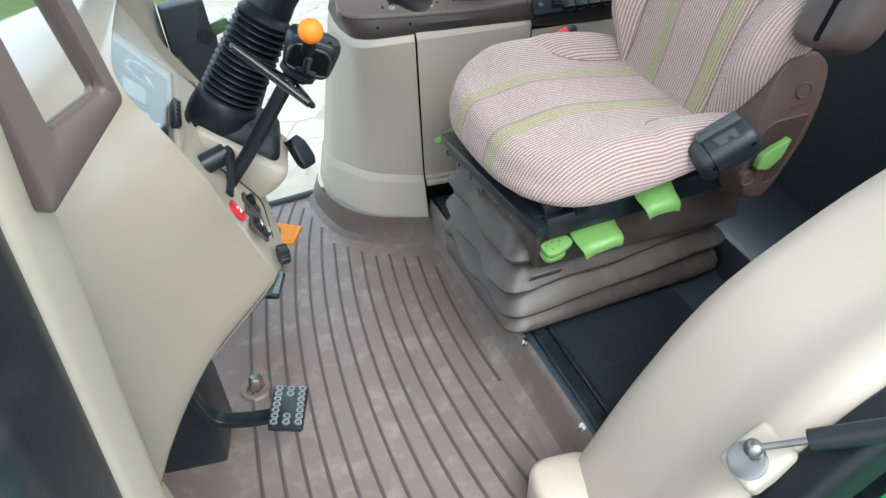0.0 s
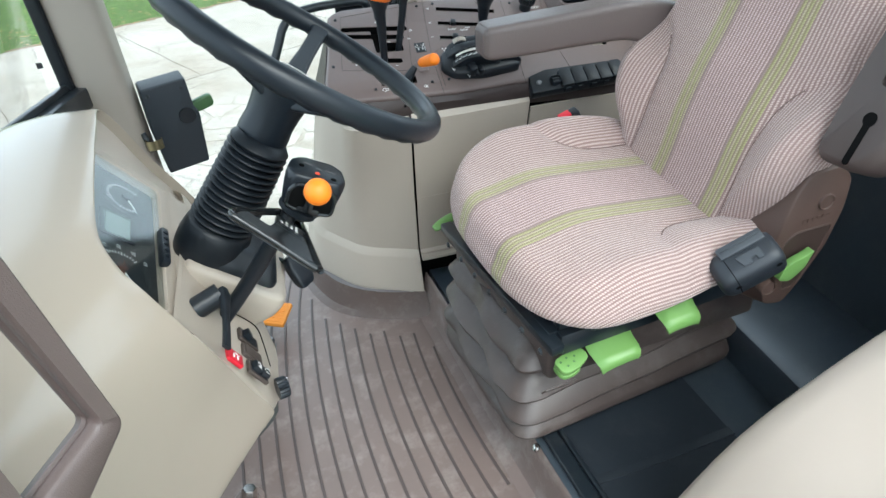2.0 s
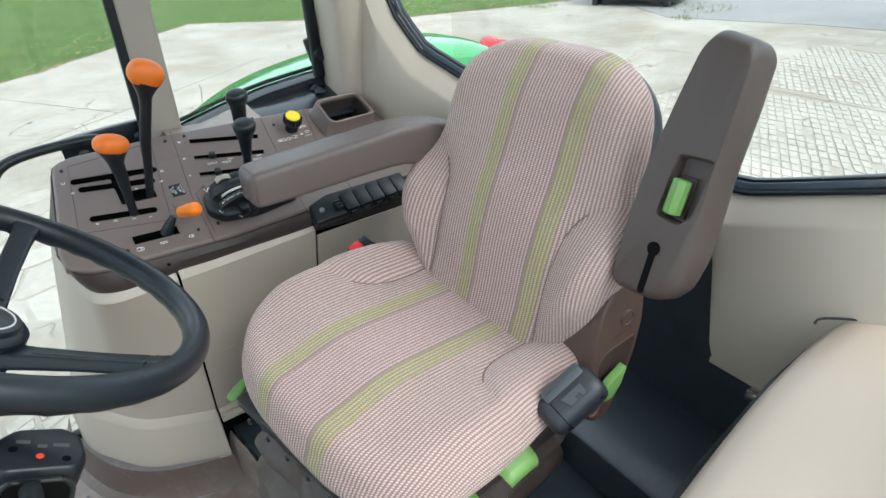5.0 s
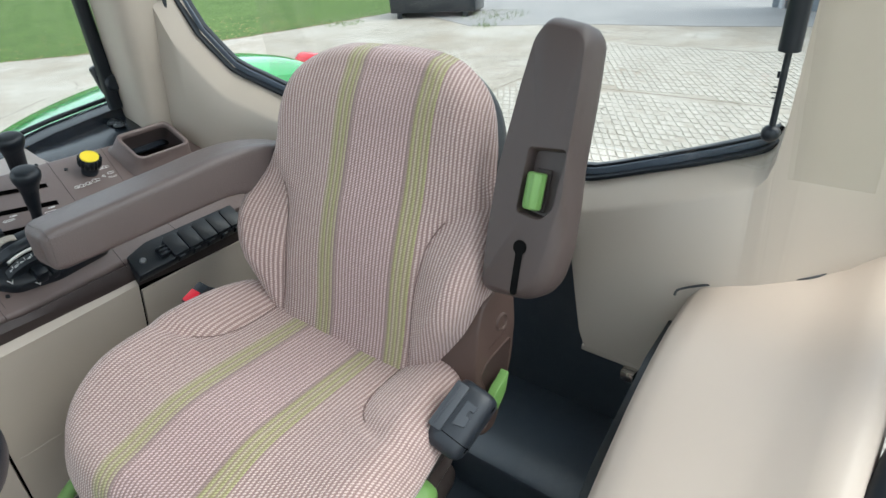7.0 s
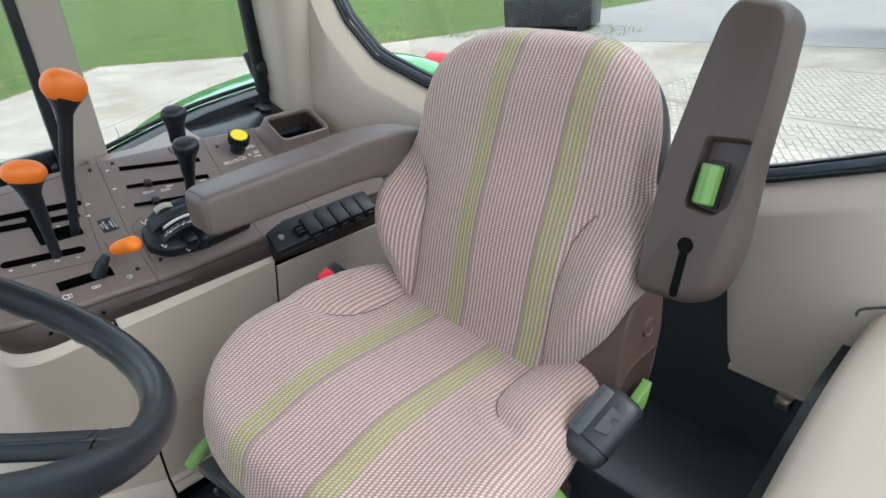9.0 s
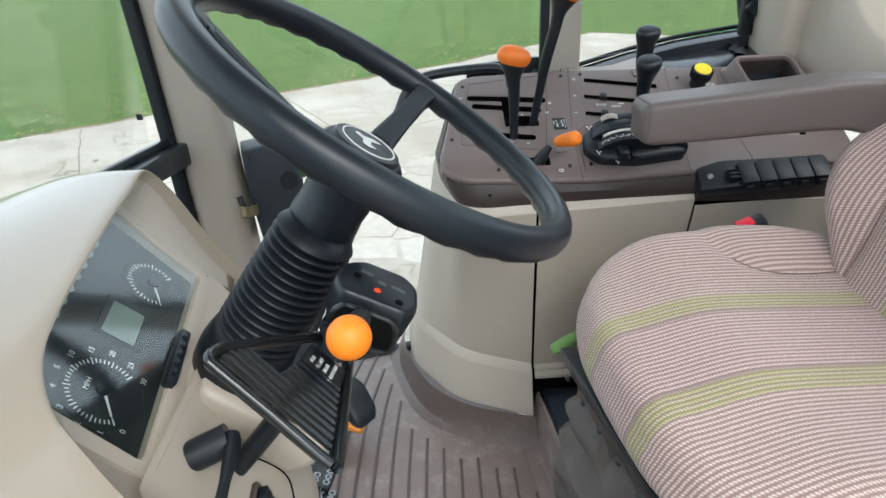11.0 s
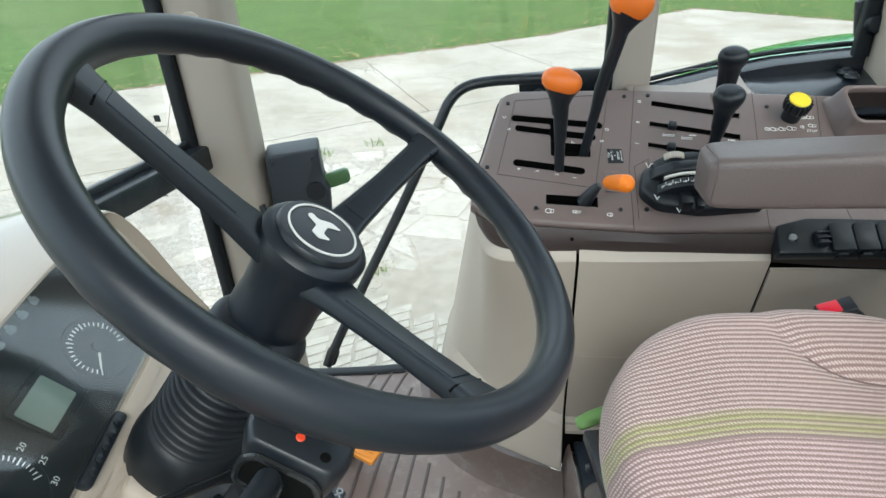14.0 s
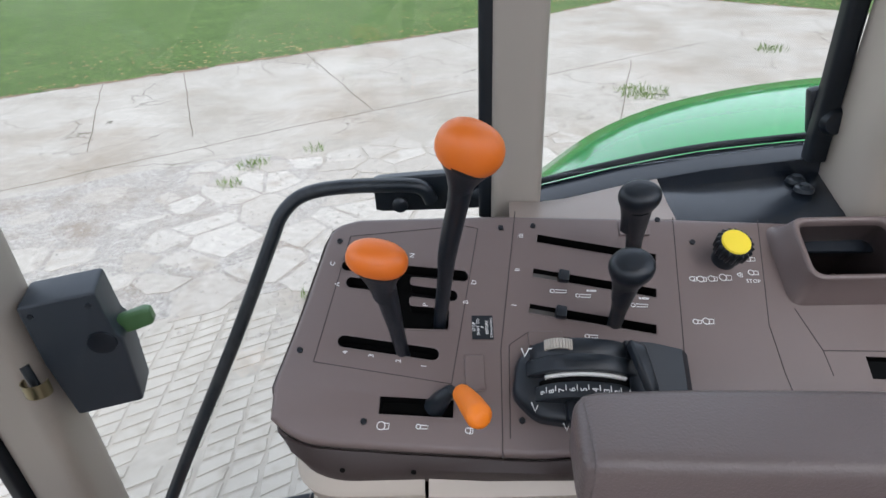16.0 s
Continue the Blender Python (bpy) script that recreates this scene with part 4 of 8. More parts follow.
bm = B()
prism(bm, rrect(0.038, 0.030, 0.002), 0.0012, GA @ Matrix.Translation((0.127, 0.049, -0.0055)))
part("display", bm, LCD, face, "blank grey display")
for i in range(11):
    bm = B()
    x = 0.035 + i * 0.017
    prism(bm, rrect(0.008, 0.006, 0.0015, 2), 0.0004, GA @ Matrix.Translation((x, 0.100, -0.008)))
    prism(bm, rrect(0.004, 0.009, 0.001, 2), 0.0005, GA @ Matrix.Translation((x, 0.101, -0.008)))
    part("warning_symbol", bm, surface("dim_symbol", (0.30, 0.32, 0.32), 0.6, bump=0) if i == 0 else bpy.data.materials["dim_symbol"], face)
bm = B()
box(bm, (0.066, 0.011, 0.012), GA @ Matrix.Translation((0.106, -0.001, 0.007)), 0.003)
for k in range(5):
    lathe(bm, [(0.0035, 0.0), (0.0035, 0.002), (0.0001, 0.003)], GA @ Matrix.Translation((0.084 + 0.011 * k, -0.001, 0.012)), 10)
part("lens_clip", bm, BLACK, dash, "black clip at the foot of the lens")

# bezel round the gauges and the hood over them
def around(off_in, off_out, z):
    return [gp(x, y, z) for x, y in round_poly([(-off_in, -off_in), (GW + off_in * 0.8, -off_in), (GW + 0.020 + off_in * 1.2, GH + off_in), (0.02 - off_in, GH + 0.014 + off_in)], 0.006 + off_in)]


bm = B()
rings = [around(0.0, 0, -0.012), around(0.001, 0, 0.002), around(0.003, 0, 0.0045), around(0.010, 0, 0.0050), around(0.016, 0, 0.0040), around(0.019, 0, -0.006)]
loft(bm, rings, cap=False)
part("bezel", bm, BEIGE, dash, "beige frame round the gauges")

# cowl: one skin from the lip round the gauges and the switch panel's edge, out to the windscreen and the door post
LIP = [(-0.262, 1.048, 0.50), (-0.285, 1.046, 0.55), (-0.312, 1.042, 0.60), (-0.335, 1.032, 0.66), (-0.346, 1.012, 0.690), (-0.338, 0.96, 0.689), (-0.325, 0.88, 0.684), (-0.309, 0.78, 0.672), (-0.298, 0.725, 0.660), (-0.282, 0.695, 0.640), (-0.262, 0.682, 0.612), (-0.245, 0.677, 0.580), (-0.232, 0.684, 0.540), (-0.225, 0.700, 0.500), (-0.220, 0.722, 0.455), (-0.210, 0.742, 0.40), (-0.200, 0.762, 0.350), (-0.214, 0.757, 0.327), (-0.30, 0.727, 0.255), (-0.418, 0.685, 0.162), (-0.42, 0.68, -0.01)]
MID = [(-0.4, 1.085, 0.47), (-0.42, 1.085, 0.53), (-0.43, 1.08, 0.59), (-0.44, 1.06, 0.65), (-0.45, 1.03, 0.682), (-0.45, 0.95, 0.69), (-0.44, 0.85, 0.69), (-0.43, 0.73, 0.683), (-0.4, 0.63, 0.67), (-0.36, 0.585, 0.65), (-0.325, 0.57, 0.62), (-0.3, 0.57, 0.585), (-0.286, 0.58, 0.545), (-0.278, 0.59, 0.505), (-0.274, 0.6, 0.46), (-0.273, 0.61, 0.4), (-0.276, 0.62, 0.345), (-0.292, 0.625, 0.315), (-0.356, 0.63, 0.24), (-0.43, 0.63, 0.155), (-0.44, 0.63, -0.01)]
OUTB = [(-0.56, 1.13, 0.42), (-0.57, 1.13, 0.49), (-0.58, 1.12, 0.55), (-0.59, 1.09, 0.6), (-0.6, 1.04, 0.63), (-0.6, 0.93, 0.645), (-0.6, 0.8, 0.65), (-0.57, 0.64, 0.65), (-0.5, 0.52, 0.65), (-0.41, 0.472, 0.648), (-0.335, 0.465, 0.628), (-0.322, 0.465, 0.59), (-0.308, 0.467, 0.55), (-0.304, 0.47, 0.505), (-0.303, 0.47, 0.46), (-0.307, 0.47, 0.4), (-0.313, 0.47, 0.335), (-0.32, 0.47, 0.305), (-0.352, 0.47, 0.24), (-0.392, 0.47, 0.155), (-0.402, 0.47, -0.01)]
POST = [(-0.66, 1.15, 0.36), (-0.67, 1.15, 0.43), (-0.68, 1.14, 0.49), (-0.69, 1.11, 0.54), (-0.7, 1.05, 0.57), (-0.7, 0.92, 0.585), (-0.7, 0.76, 0.59), (-0.66, 0.55, 0.6), (-0.55, 0.41, 0.62), (-0.37, 0.37, 0.66), (-0.285, 0.366, 0.66), (-0.2564, 0.366, 0.62), (-0.2608, 0.366, 0.57), (-0.2652, 0.366, 0.51), (-0.2686, 0.366, 0.46), (-0.2729, 0.366, 0.4), (-0.2775, 0.366, 0.335), (-0.2796, 0.366, 0.305), (-0.2836, 0.366, 0.24), (-0.2887, 0.366, 0.155), (-0.298, 0.366, -0.01)]
RIM = [(-0.7, 1.15, 0.3), (-0.71, 1.15, 0.37), (-0.72, 1.14, 0.43), (-0.73, 1.11, 0.48), (-0.74, 1.05, 0.51), (-0.74, 0.92, 0.52), (-0.74, 0.74, 0.53), (-0.7, 0.5, 0.56), (-0.55, 0.34, 0.64), (-0.36, 0.313, 0.715), (-0.2498, 0.32, 0.72), (-0.2549, 0.32, 0.66), (-0.261, 0.32, 0.59), (-0.2665, 0.32, 0.52), (-0.2706, 0.32, 0.46), (-0.2749, 0.32, 0.4), (-0.2795, 0.32, 0.335), (-0.2816, 0.32, 0.305), (-0.2856, 0.32, 0.24), (-0.2907, 0.32, 0.155), (-0.3, 0.32, -0.01)]
lip, mid, outb, pst, rim_ = (spline([V(*q) for q in c], 4) for c in (LIP, MID, OUTB, POST, RIM))
cc = V(-0.45, 0.87, 0.45)
rows = [[l + (l - m).normalized() * 0.002 + V(-0.004, 0, -0.004) for l, m in zip(lip, mid)]]
rows[0] = [V(l.x - 0.010, l.y + (cc.y - l.y) * 0.03, l.z - 0.006) for l in lip]
cols = [spline([l, l.lerp(m, 0.12) + V(0.0, 0, 0.003), m, o, q, r], 4) for l, m, o, q, r in zip(lip, mid, outb, pst, rim_)]
rows += [list(r) for r in zip(*cols)]
rows.append([V(r.x - 0.012, r.y + 0.003, r.z) for r in rim_])
rows.append([V(r.x - 0.05, r.y + 0.012, r.z - 0.01) for r in rim_])
bm = B()
strip(bm, rows)
part("cowl", bm, BEIGE_GLOSS, dash, "glossy beige cowl and side panel in one sweep", sharp=60)
bm = B()
GI = GA.inverted()


def onto_bezel(q):
    g = GI @ q
    return gp(min(max(g.x, -0.014), GW + 0.014 + 0.19 * min(max(g.y, 0), GH)), min(max(g.y, -0.014), GH + 0.012), 0.002)


low = 12 * 4
strip(bm, [[onto_bezel(l) for l in lip[:low + 1]], [onto_bezel(l).lerp(l, 0.5) - (GA.to_3x3() @ V(0, 0, 1)) * 0.008 for l in lip[:low + 1]], rows[0][:low + 1]])
part("hood_lining", bm, BEIGE, dash)


def face_x(y, z):
    """The driver's face: one plane behind the gauges, a steeper one below them."""
    x = min(-0.262 - (z - 0.552) * 0.855, -0.211 - (z - 0.449) * 0.4855) - (y - 0.756) * 0.055
    return x - max(0.0, x + 0.205) ** 1.0 * 0.75


def lip_at(z):
    for p0, p1 in zip(LIP[10:17], LIP[11:18]):
        if p1[2] <= z <= p0[2]:
            f = (z - p1[2]) / (p0[2] - p1[2])
            return V(*p1).lerp(V(*p0), f)
    return V(*LIP[17])


# driver's face of the pedestal under the gauges, rounded back along its far edge
bm = B()
rows = []
for z in (0.553, 0.545, 0.533, 0.52, 0.50, 0.48, 0.46, 0.44, 0.42, 0.40, 0.38, 0.36, 0.348, 0.338):
    l = lip_at(z)
    far = 0.922 + 0.108 * smooth01(0.47, 0.545, z)
    row = [V(l.x - 0.006, l.y, z), V(l.x, l.y + 0.003, z)]
    row += [V(l.x + (face_x(y, z) - l.x) * smooth01(0, 0.03, y - l.y), y, z) for y in [l.y + d for d in (0.008, 0.016, 0.03)]]
    row += [V(face_x(y, z), y, z) for y in np.linspace(l.y + 0.045, far - 0.05, 8)]
    row += [V(face_x(far, z) - dx, far + dy, z) for dx, dy in ((0.001, -0.03), (0.006, -0.012), (0.018, 0.002), (0.04, 0.010), (0.09, 0.014), (0.16, 0.014))]
    rows.append(row)
strip(bm, rows)
sill_ = np.linspace(-0.014, GW + 0.014, 14)
strip(bm, [[gp(u, -0.010, 0.0045) for u in sill_], [gp(u, -0.018, 0.003) for u in sill_], [V(face_x(gp(u, 0, 0).y, 0.548), gp(u, 0, 0).y, 0.548) for u in sill_]])
part("front_panel", bm, BEIGE, dash, "beige switch panel below the gauges", sharp=50)
# underside of the beige pedestal, coloured black in place of its shade
bm = B()
rows = [[V(q.x - d, y, q.z - e) for y in (q.y + 0.004, 0.80, 0.86, 0.905)] for q, d, e in ((V(-0.195, 0.760, 0.341), 0, 0), (V(-0.206, 0.758, 0.326), 0, 0), (V(-0.300, 0.727, 0.257), 0, 0), (V(-0.416, 0.685, 0.165), 0, 0))]
strip(bm, rows)
part("underside", bm, BLACK, dash, "underside of the dashboard, its shade painted black")
bm = B()
box(bm, (0.03, 0.10, 0.34), Matrix.Translation((-0.475, 0.745, 0.17)), 0.006)
part("pedal_bracket", bm, BLACK_STEEL, dash, "black steel pedal bracket")
bm = B()
box(bm, (0.20, 0.30, 0.30), Matrix.Translation((-0.62, 0.86, 0.15)), 0.01)
part("fire_wall", bm, BLACK_STEEL, dash, "dark sheet behind the pedals")

# steering column
AX = Vector((0.582, 0.009, 0.813)).normalized()
HUB = Vector((-0.097, 0.891, 0.735))
CM = frame_of(HUB, (0, 1, 0), AX)
col = thing("steering_wheel", (-0.25, 0.88, 0.5), "black three-spoke steering wheel on a ribbed column boot", "steering wheel")
C0 = Vector((-0.262, 0.878, 0.505))
bm = B()
T0 = HUB - AX * 0.082
axis = (T0 - C0)
BMt = frame_of(C0, (0, 1, 0), axis)
Lb = axis.length
prof = [(0.040, 0.022), (0.043, 0.030), (0.0445, 0.046), (0.0445, 0.056), (0.043, 0.066), (0.041, 0.076), (0.037, 0.080)]
n = 13
s0, st = 0.082, (Lb - 0.090) / n
for i in range(n):
    f0 = s0 + st * i
    rr = 0.0405 - 0.004 * i / n
    prof += [(rr - 0.0075, f0), (rr - 0.0060, f0 + st * 0.18), (rr - 0.0012, f0 + st * 0.36), (rr, f0 + st * 0.52), (rr - 0.0004, f0 + st * 0.64), (rr - 0.0020, f0 + st * 0.76), (rr - 0.0066, f0 + st * 0.90)]
prof += [(0.034, Lb - 0.008), (0.036, Lb - 0.004), (0.030, Lb + 0.004)]
lathe(bm, prof, BMt, 36)
part("boot", bm, BLACK_RUBBER, col, "ribbed black rubber boot", sharp=60)
bm = B()
lathe(bm, [(0.027, -0.094), (0.030, -0.088), (0.031, -0.074), (0.0295, -0.058), (0.031, -0.040), (0.034, -0.022), (0.0375, -0.012), (0.0375, -0.004), (0.034, 0.0), (0.031, 0.001)], CM, 36)
part("hub", bm, WHEEL_BLACK, col)
bm = B()
lathe(bm, [(0.0305, 0.0), (0.0305, 0.003), (0.029, 0.005), (0.027, 0.0055), (0.0001, 0.0065)], CM, 36)
cap = part("hub_cap", bm, BLACK, col, "round black cap with a pale ring and emblem")
bm = B()
rings = [[CM @ V(r * math.cos(a), r * math.sin(a), hh) for a in np.linspace(0, 2 * math.pi, 40, endpoint=False)] for r, hh in ((0.0232, 0.0055), (0.0232, 0.0066), (0.0245, 0.0066), (0.0245, 0.0055))]
loft(bm, rings, closed=True)
part("ring", bm, surface("pale_grey_print", (0.6, 0.6, 0.58), 0.4, bump=0), cap)
bm = B()
prism(bm, round_poly([(-0.014, 0.004), (-0.008, 0.010), (0.002, 0.006), (0.012, 0.014), (0.016, 0.010), (0.010, 0.004), (0.012, -0.008), (0.006, -0.016), (0.004, -0.004), (-0.006, 0.000), (-0.012, -0.006)], 0.002, 2), 0.0006, CM @ pose(0, 0, 0.0064, 0, 0, 20) @ Matrix.Scale(0.82, 4))
part("emblem", bm, bpy.data.materials["pale_grey_print"], cap, "plain pale emblem shape")
RIM_C = HUB + AX * 0.036
RMX = frame_of(RIM_C, (0, 1, 0), AX)
R = 0.167
bm = B()
N, k = 120, 16
rings = []
for i in range(N):
    a = 2 * math.pi * i / N
    rr = 0.0124
    ring = []
    for j in range(k):
        b = 2 * math.pi * j / k
        bumpy = 0.0014 * math.cos(a * 36) * max(0, -math.sin(b)) ** 6
        q = rr + bumpy
        ring.append(RMX @ V((R + q * math.cos(b)) * math.cos(a), (R + q * math.cos(b)) * math.sin(a), q * 1.08 * math.sin(b)))
    rings.append(ring)
loft(bm, rings, closed=True)
part("rim", bm, WHEEL_BLACK, col, "soft black grip rim", sharp=70)
for deg in (108, -12, -132):
    a = radians(deg)
    d = V(math.cos(a), math.sin(a), 0)
    bm = B()
    P = [RMX @ (d * r + V(0, 0, z)) for r, z in ((0.028, -0.056), (0.055, -0.045), (0.10, -0.026), (0.14, -0.009), (0.160, -0.001))]
    sweep_rect(bm, P, [(0.036, 0.016), (0.026, 0.014), (0.021, 0.012), (0.021, 0.013), (0.027, 0.016)], 0.3, 5, AX)
    sp = part("spoke", bm, WHEEL_BLACK, col)
    side = AX.cross(P[3] - P[1]).normalized()
    bm = B()
    sweep_rect(bm, [p + AX * w for p, w in zip(P[1:4], (0.0068, 0.0058, 0.0062))], [(0.018, 0.003), (0.015, 0.003), (0.015, 0.003)], 0.25, 5, AX)
    part("spoke_insert", bm, WHEEL_BLACK, sp)
    bm = B()
    J = P[3].lerp(P[4], 0.25)
    tube(bm, [J - side * 0.0115 + AX * 0.002, J - side * 0.0100 + AX * 0.0066, J + side * 0.0100 + AX * 0.0066, J + side * 0.0115 + AX * 0.002], 0.0009, 6, sub=1)
    part("joint_line", bm, DARK_GAP_SHADE, sp)
bm = B()
SHM = frame_of((-0.224, 0.888, 0.506), (0, 1, 0), (0.62, 0, 0.78))
loft(bm, [[SHM @ V(x * w, y * hh + dy, z) for x, y in rrect(1, 1, 0.13, 5)] for w, hh, dy, z in ((0.09, 0.10, -0.016, -0.055), (0.122, 0.124, -0.014, -0.020), (0.130, 0.132, -0.012, -0.004), (0.130, 0.132, -0.011, 0.008), (0.127, 0.128, -0.011, 0.013), (0.11, 0.11, -0.010, 0.015))])
part("column_shroud", bm, BEIGE, dash, "beige shroud at the foot of the column", sharp=60)
bm = B()
loft(bm, [[SHM @ V(x * w, y * hh - 0.006, z) for x, y in rrect(1, 1, 0.16, 5)] for w, hh, z in ((0.104, 0.106, 0.010), (0.104, 0.106, 0.020), (0.098, 0.100, 0.026), (0.082, 0.084, 0.040), (0.070, 0.072, 0.046))])
part("boot_base", bm, BLACK, col, "square black base under the boot", sharp=50)

# ---- driver's seat ----
SEAT = Matrix.Translation((0.30, 0.925, 0.0)) @ pose(0, 0, 0, 0, 0, 6)
seat = thing("driver_seat", (0.36, 0.93, 0.092), "suspension driver's seat in pink ribbed cloth with green stripes", "seat")


def seg_dist(p, line):
    """Distance from a point to a polyline, in a plane."""
    best = 9.0
    for q, r in zip(line, line[1:]):
        d = r - q
        f = min(max((p - q).dot(d) / d.dot(d), 0), 1)
        best = min(best, (p - q - d * f).length)
    return best


def inside(p, poly):
    hit = False
    for q, r in zip(poly, poly[1:] + poly[:1]):
        if (q.y > p.y) != (r.y > p.y) and p.x < q.x + (p.y - q.y) / (r.y - q.y) * (r.x - q.x):
            hit = not hit
    return hit


def flat_spline(pts, sub, closed=False):
    return [Vector((p.x, p.y)) for p in spline([(x, y, 0) for x, y in pts], sub, closed)]


def padded(bm, m, outline, top, low, edge, belly, offset, n=230, rings=46):
    """A padded cushion over a plan outline: top(p) and low(p) its upper and lower faces, edge the rounding of its rim,
    belly how far its wall bulges. The cloth's u and v are lengths over the padded face."""
    uvl = bm.loops.layers.uv.new("UVMap")
    full = flat_spline(outline, 24, True)
    lens = [0.0]
    for p, q in zip(full, full[1:] + full[:1]):
        lens.append(lens[-1] + (q - p).length)
    rim, k = [], 0
    for i in range(n):
        d = lens[-1] * i / n
        while lens[k + 1] < d:
            k += 1
        rim.append(full[k].lerp(full[(k + 1) % len(full)], (d - lens[k]) / (lens[k + 1] - lens[k])))
    area = sum(p.x * q.y - q.x * p.y for p, q in zip(rim, rim[1:] + rim[:1]))
    out = []
    for i in range(n):
        t = (rim[(i + 1) % n] - rim[i - 1]).normalized()
        out.append(Vector((t.y, -t.x)) * (1 if area > 0 else -1))
    inner = [p - o * edge for p, o in zip(rim, out)]
    for _ in range(6):
        inner = [(inner[i - 1] + inner[i] * 2 + inner[(i + 1) % n]) / 4 for i in range(n)]
    cen = sum(inner, Vector((0, 0))) / n
    rows = []
    for j in range(1, rings + 1):
        f = 1 - (1 - j / rings) ** 1.25
        rows.append([(cen.lerp(p, f), None, 0.0) for p in inner])
    prof = [(math.sin(radians(w)), 1 - math.cos(radians(w)), radians(w)) for w in (14, 28, 42, 56, 70, 82)]
    verts, uvs = [], []
    for row in rows:
        verts.append([m @ V(p.x, p.y, top(p)) for p, _, _ in row])
        uvs.append([(p.y - offset, p.x) for p, _, _ in row])
    for sx, dz, w in prof:
        ring, uv = [], []
        for p, q, o in zip(inner, rim, out):
            g = p.lerp(q, sx)
            z0 = top(p)
            ring.append(m @ V(g.x, g.y, z0 + (top(q) - z0) * 0.3 * sx - edge * dz))
            e = p + o * edge * w
            uv.append((e.y - offset, e.x))
        verts.append(ring)
        uvs.append(uv)
    s0 = edge * math.pi / 2
    for f in (0.12, 0.3, 0.5, 0.7, 0.85, 0.95, 1.0):
        ring, uv = [], []
        for p, q, o in zip(inner, rim, out):
            z1 = top(p) + (top(q) - top(p)) * 0.3 - edge
            z2 = min(low(q), z1 - 0.005)
            b = belly * math.sin(math.pi * min(f * 0.9 + 0.1, 1.0)) - (0.012 * ((f - 0.7) / 0.3) ** 2 if f > 0.7 else 0)
            g = q + o * b
            ring.append(m @ V(g.x, g.y, z1 + (z2 - z1) * f))
            e = p + o * (s0 + (z1 - z2) * f)
            uv.append((e.y - offset, e.x))
        verts.append(ring)
        uvs.append(uv)
    vs = [[bm.verts.new(p) for p in r] for r in verts]
    c0 = bm.verts.new(m @ V(cen.x, cen.y, top(cen)))
    for i in range(n):
        j = (i + 1) % n
        f = bm.faces.new((c0, vs[0][i], vs[0][j]))
        for lp, w in zip(f.loops, ((cen.y - offset, cen.x), uvs[0][i], uvs[0][j])):
            lp[uvl].uv = w
        for r in range(len(vs) - 1):
            f = bm.faces.new((vs[r][i], vs[r + 1][i], vs[r + 1][j], vs[r][j]))
            for lp, (y, x) in zip(f.loops, ((r, i), (r + 1, i), (r + 1, j), (r, j))):
                lp[uvl].uv = uvs[y][x]
    bm.faces.new(vs[-1])


def both_sides(half):
    return half + [(x, -y) for x, y in half[::-1]]


# seat cushion: x towards the backrest, y towards the far side
CUSH = Matrix.Translation((0.349, 0.952, 0.0)) @ pose(0, 0, 0, 0, 0, 8)
SEAM_C = flat_spline([(0.20, 0.124), (0.12, 0.119), (0.06, 0.118), (0.022, 0.126), (-0.004, 0.146), (-0.018, 0.172), (-0.028, 0.205), (-0.034, 0.25)], 4)
BOLSTER_C = SEAM_C + [Vector((-0.034, 0.4)), Vector((0.4, 0.4)), Vector((0.4, 0.124))]


def cushion_top(p):
    a, b = p.x, p.y
    z = 0.489 + 0.105 * b - 0.024 * smooth01(-0.08, 0.17, a) - 0.016 * (1 - smooth01(-0.20, -0.08, a))
    z -= 0.006 * (1 - min(1, (b / 0.20) ** 2)) * smooth01(-0.15, 0.0, a)
    q = Vector((a, abs(b)))
    d = seg_dist(q, SEAM_C)
    # the sides stay level while the middle sinks towards the backrest
    z += smooth01(0.09, 0.205, q.y) * (0.013 * smooth01(-0.20, -0.08, a) + 0.013 * smooth01(-0.07, 0.12, a))
    if inside(q, BOLSTER_C):
        z += 0.0045 * smooth01(-0.004, 0.034, d)
    return z - 0.0042 * math.exp(-(d / 0.009) ** 2) * (1 - smooth01(0.165, 0.20, q.y))


def cushion_low(p):
    return 0.392 + 0.030 * smooth01(-0.15, 0.10, p.x) + 0.05 * p.y * (1 if p.y > 0 else 0)


bm = B()
padded(bm, CUSH, both_sides([(-0.217, 0.045), (-0.212, 0.105), (-0.192, 0.163), (-0.150, 0.205), (-0.080, 0.222), (0.02, 0.223), (0.10, 0.213), (0.155, 0.190), (0.182, 0.13), (0.19, 0.04)]), cushion_top, cushion_low, 0.036, 0.007, 0.001)
cushion = part("seat_cushion", bm, CLOTH, seat, "pink and brown ribbed cloth cushion with two green stripes", sharp=80)

# backrest: x up its face, y towards the far side
BO = SEAT @ V(0.200, 0.016, 0.456)
BUP = (SEAT.to_3x3() @ V(math.sin(radians(23)), 0, math.cos(radians(23)))).normalized()
BLAT = SEAT.to_3x3() @ V(0, 1, 0)
BUP, BLAT = BUP * math.cos(radians(2)) - BLAT * math.sin(radians(2)), BLAT * math.cos(radians(2)) + BUP * math.sin(radians(2))
BACK = Matrix.Translation(BO) @ Matrix((BUP, BLAT, BUP.cross(BLAT))).transposed().to_4x4()
SEAM_B = flat_spline([(-0.02, 0.119), (0.06, 0.116), (0.12, 0.118), (0.165, 0.124), (0.198, 0.142), (0.220, 0.168), (0.238, 0.205), (0.244, 0.24)], 4)
BOLSTER_B = SEAM_B + [Vector((0.244, 0.4)), Vector((-0.1, 0.4)), Vector((-0.1, 0.119))]


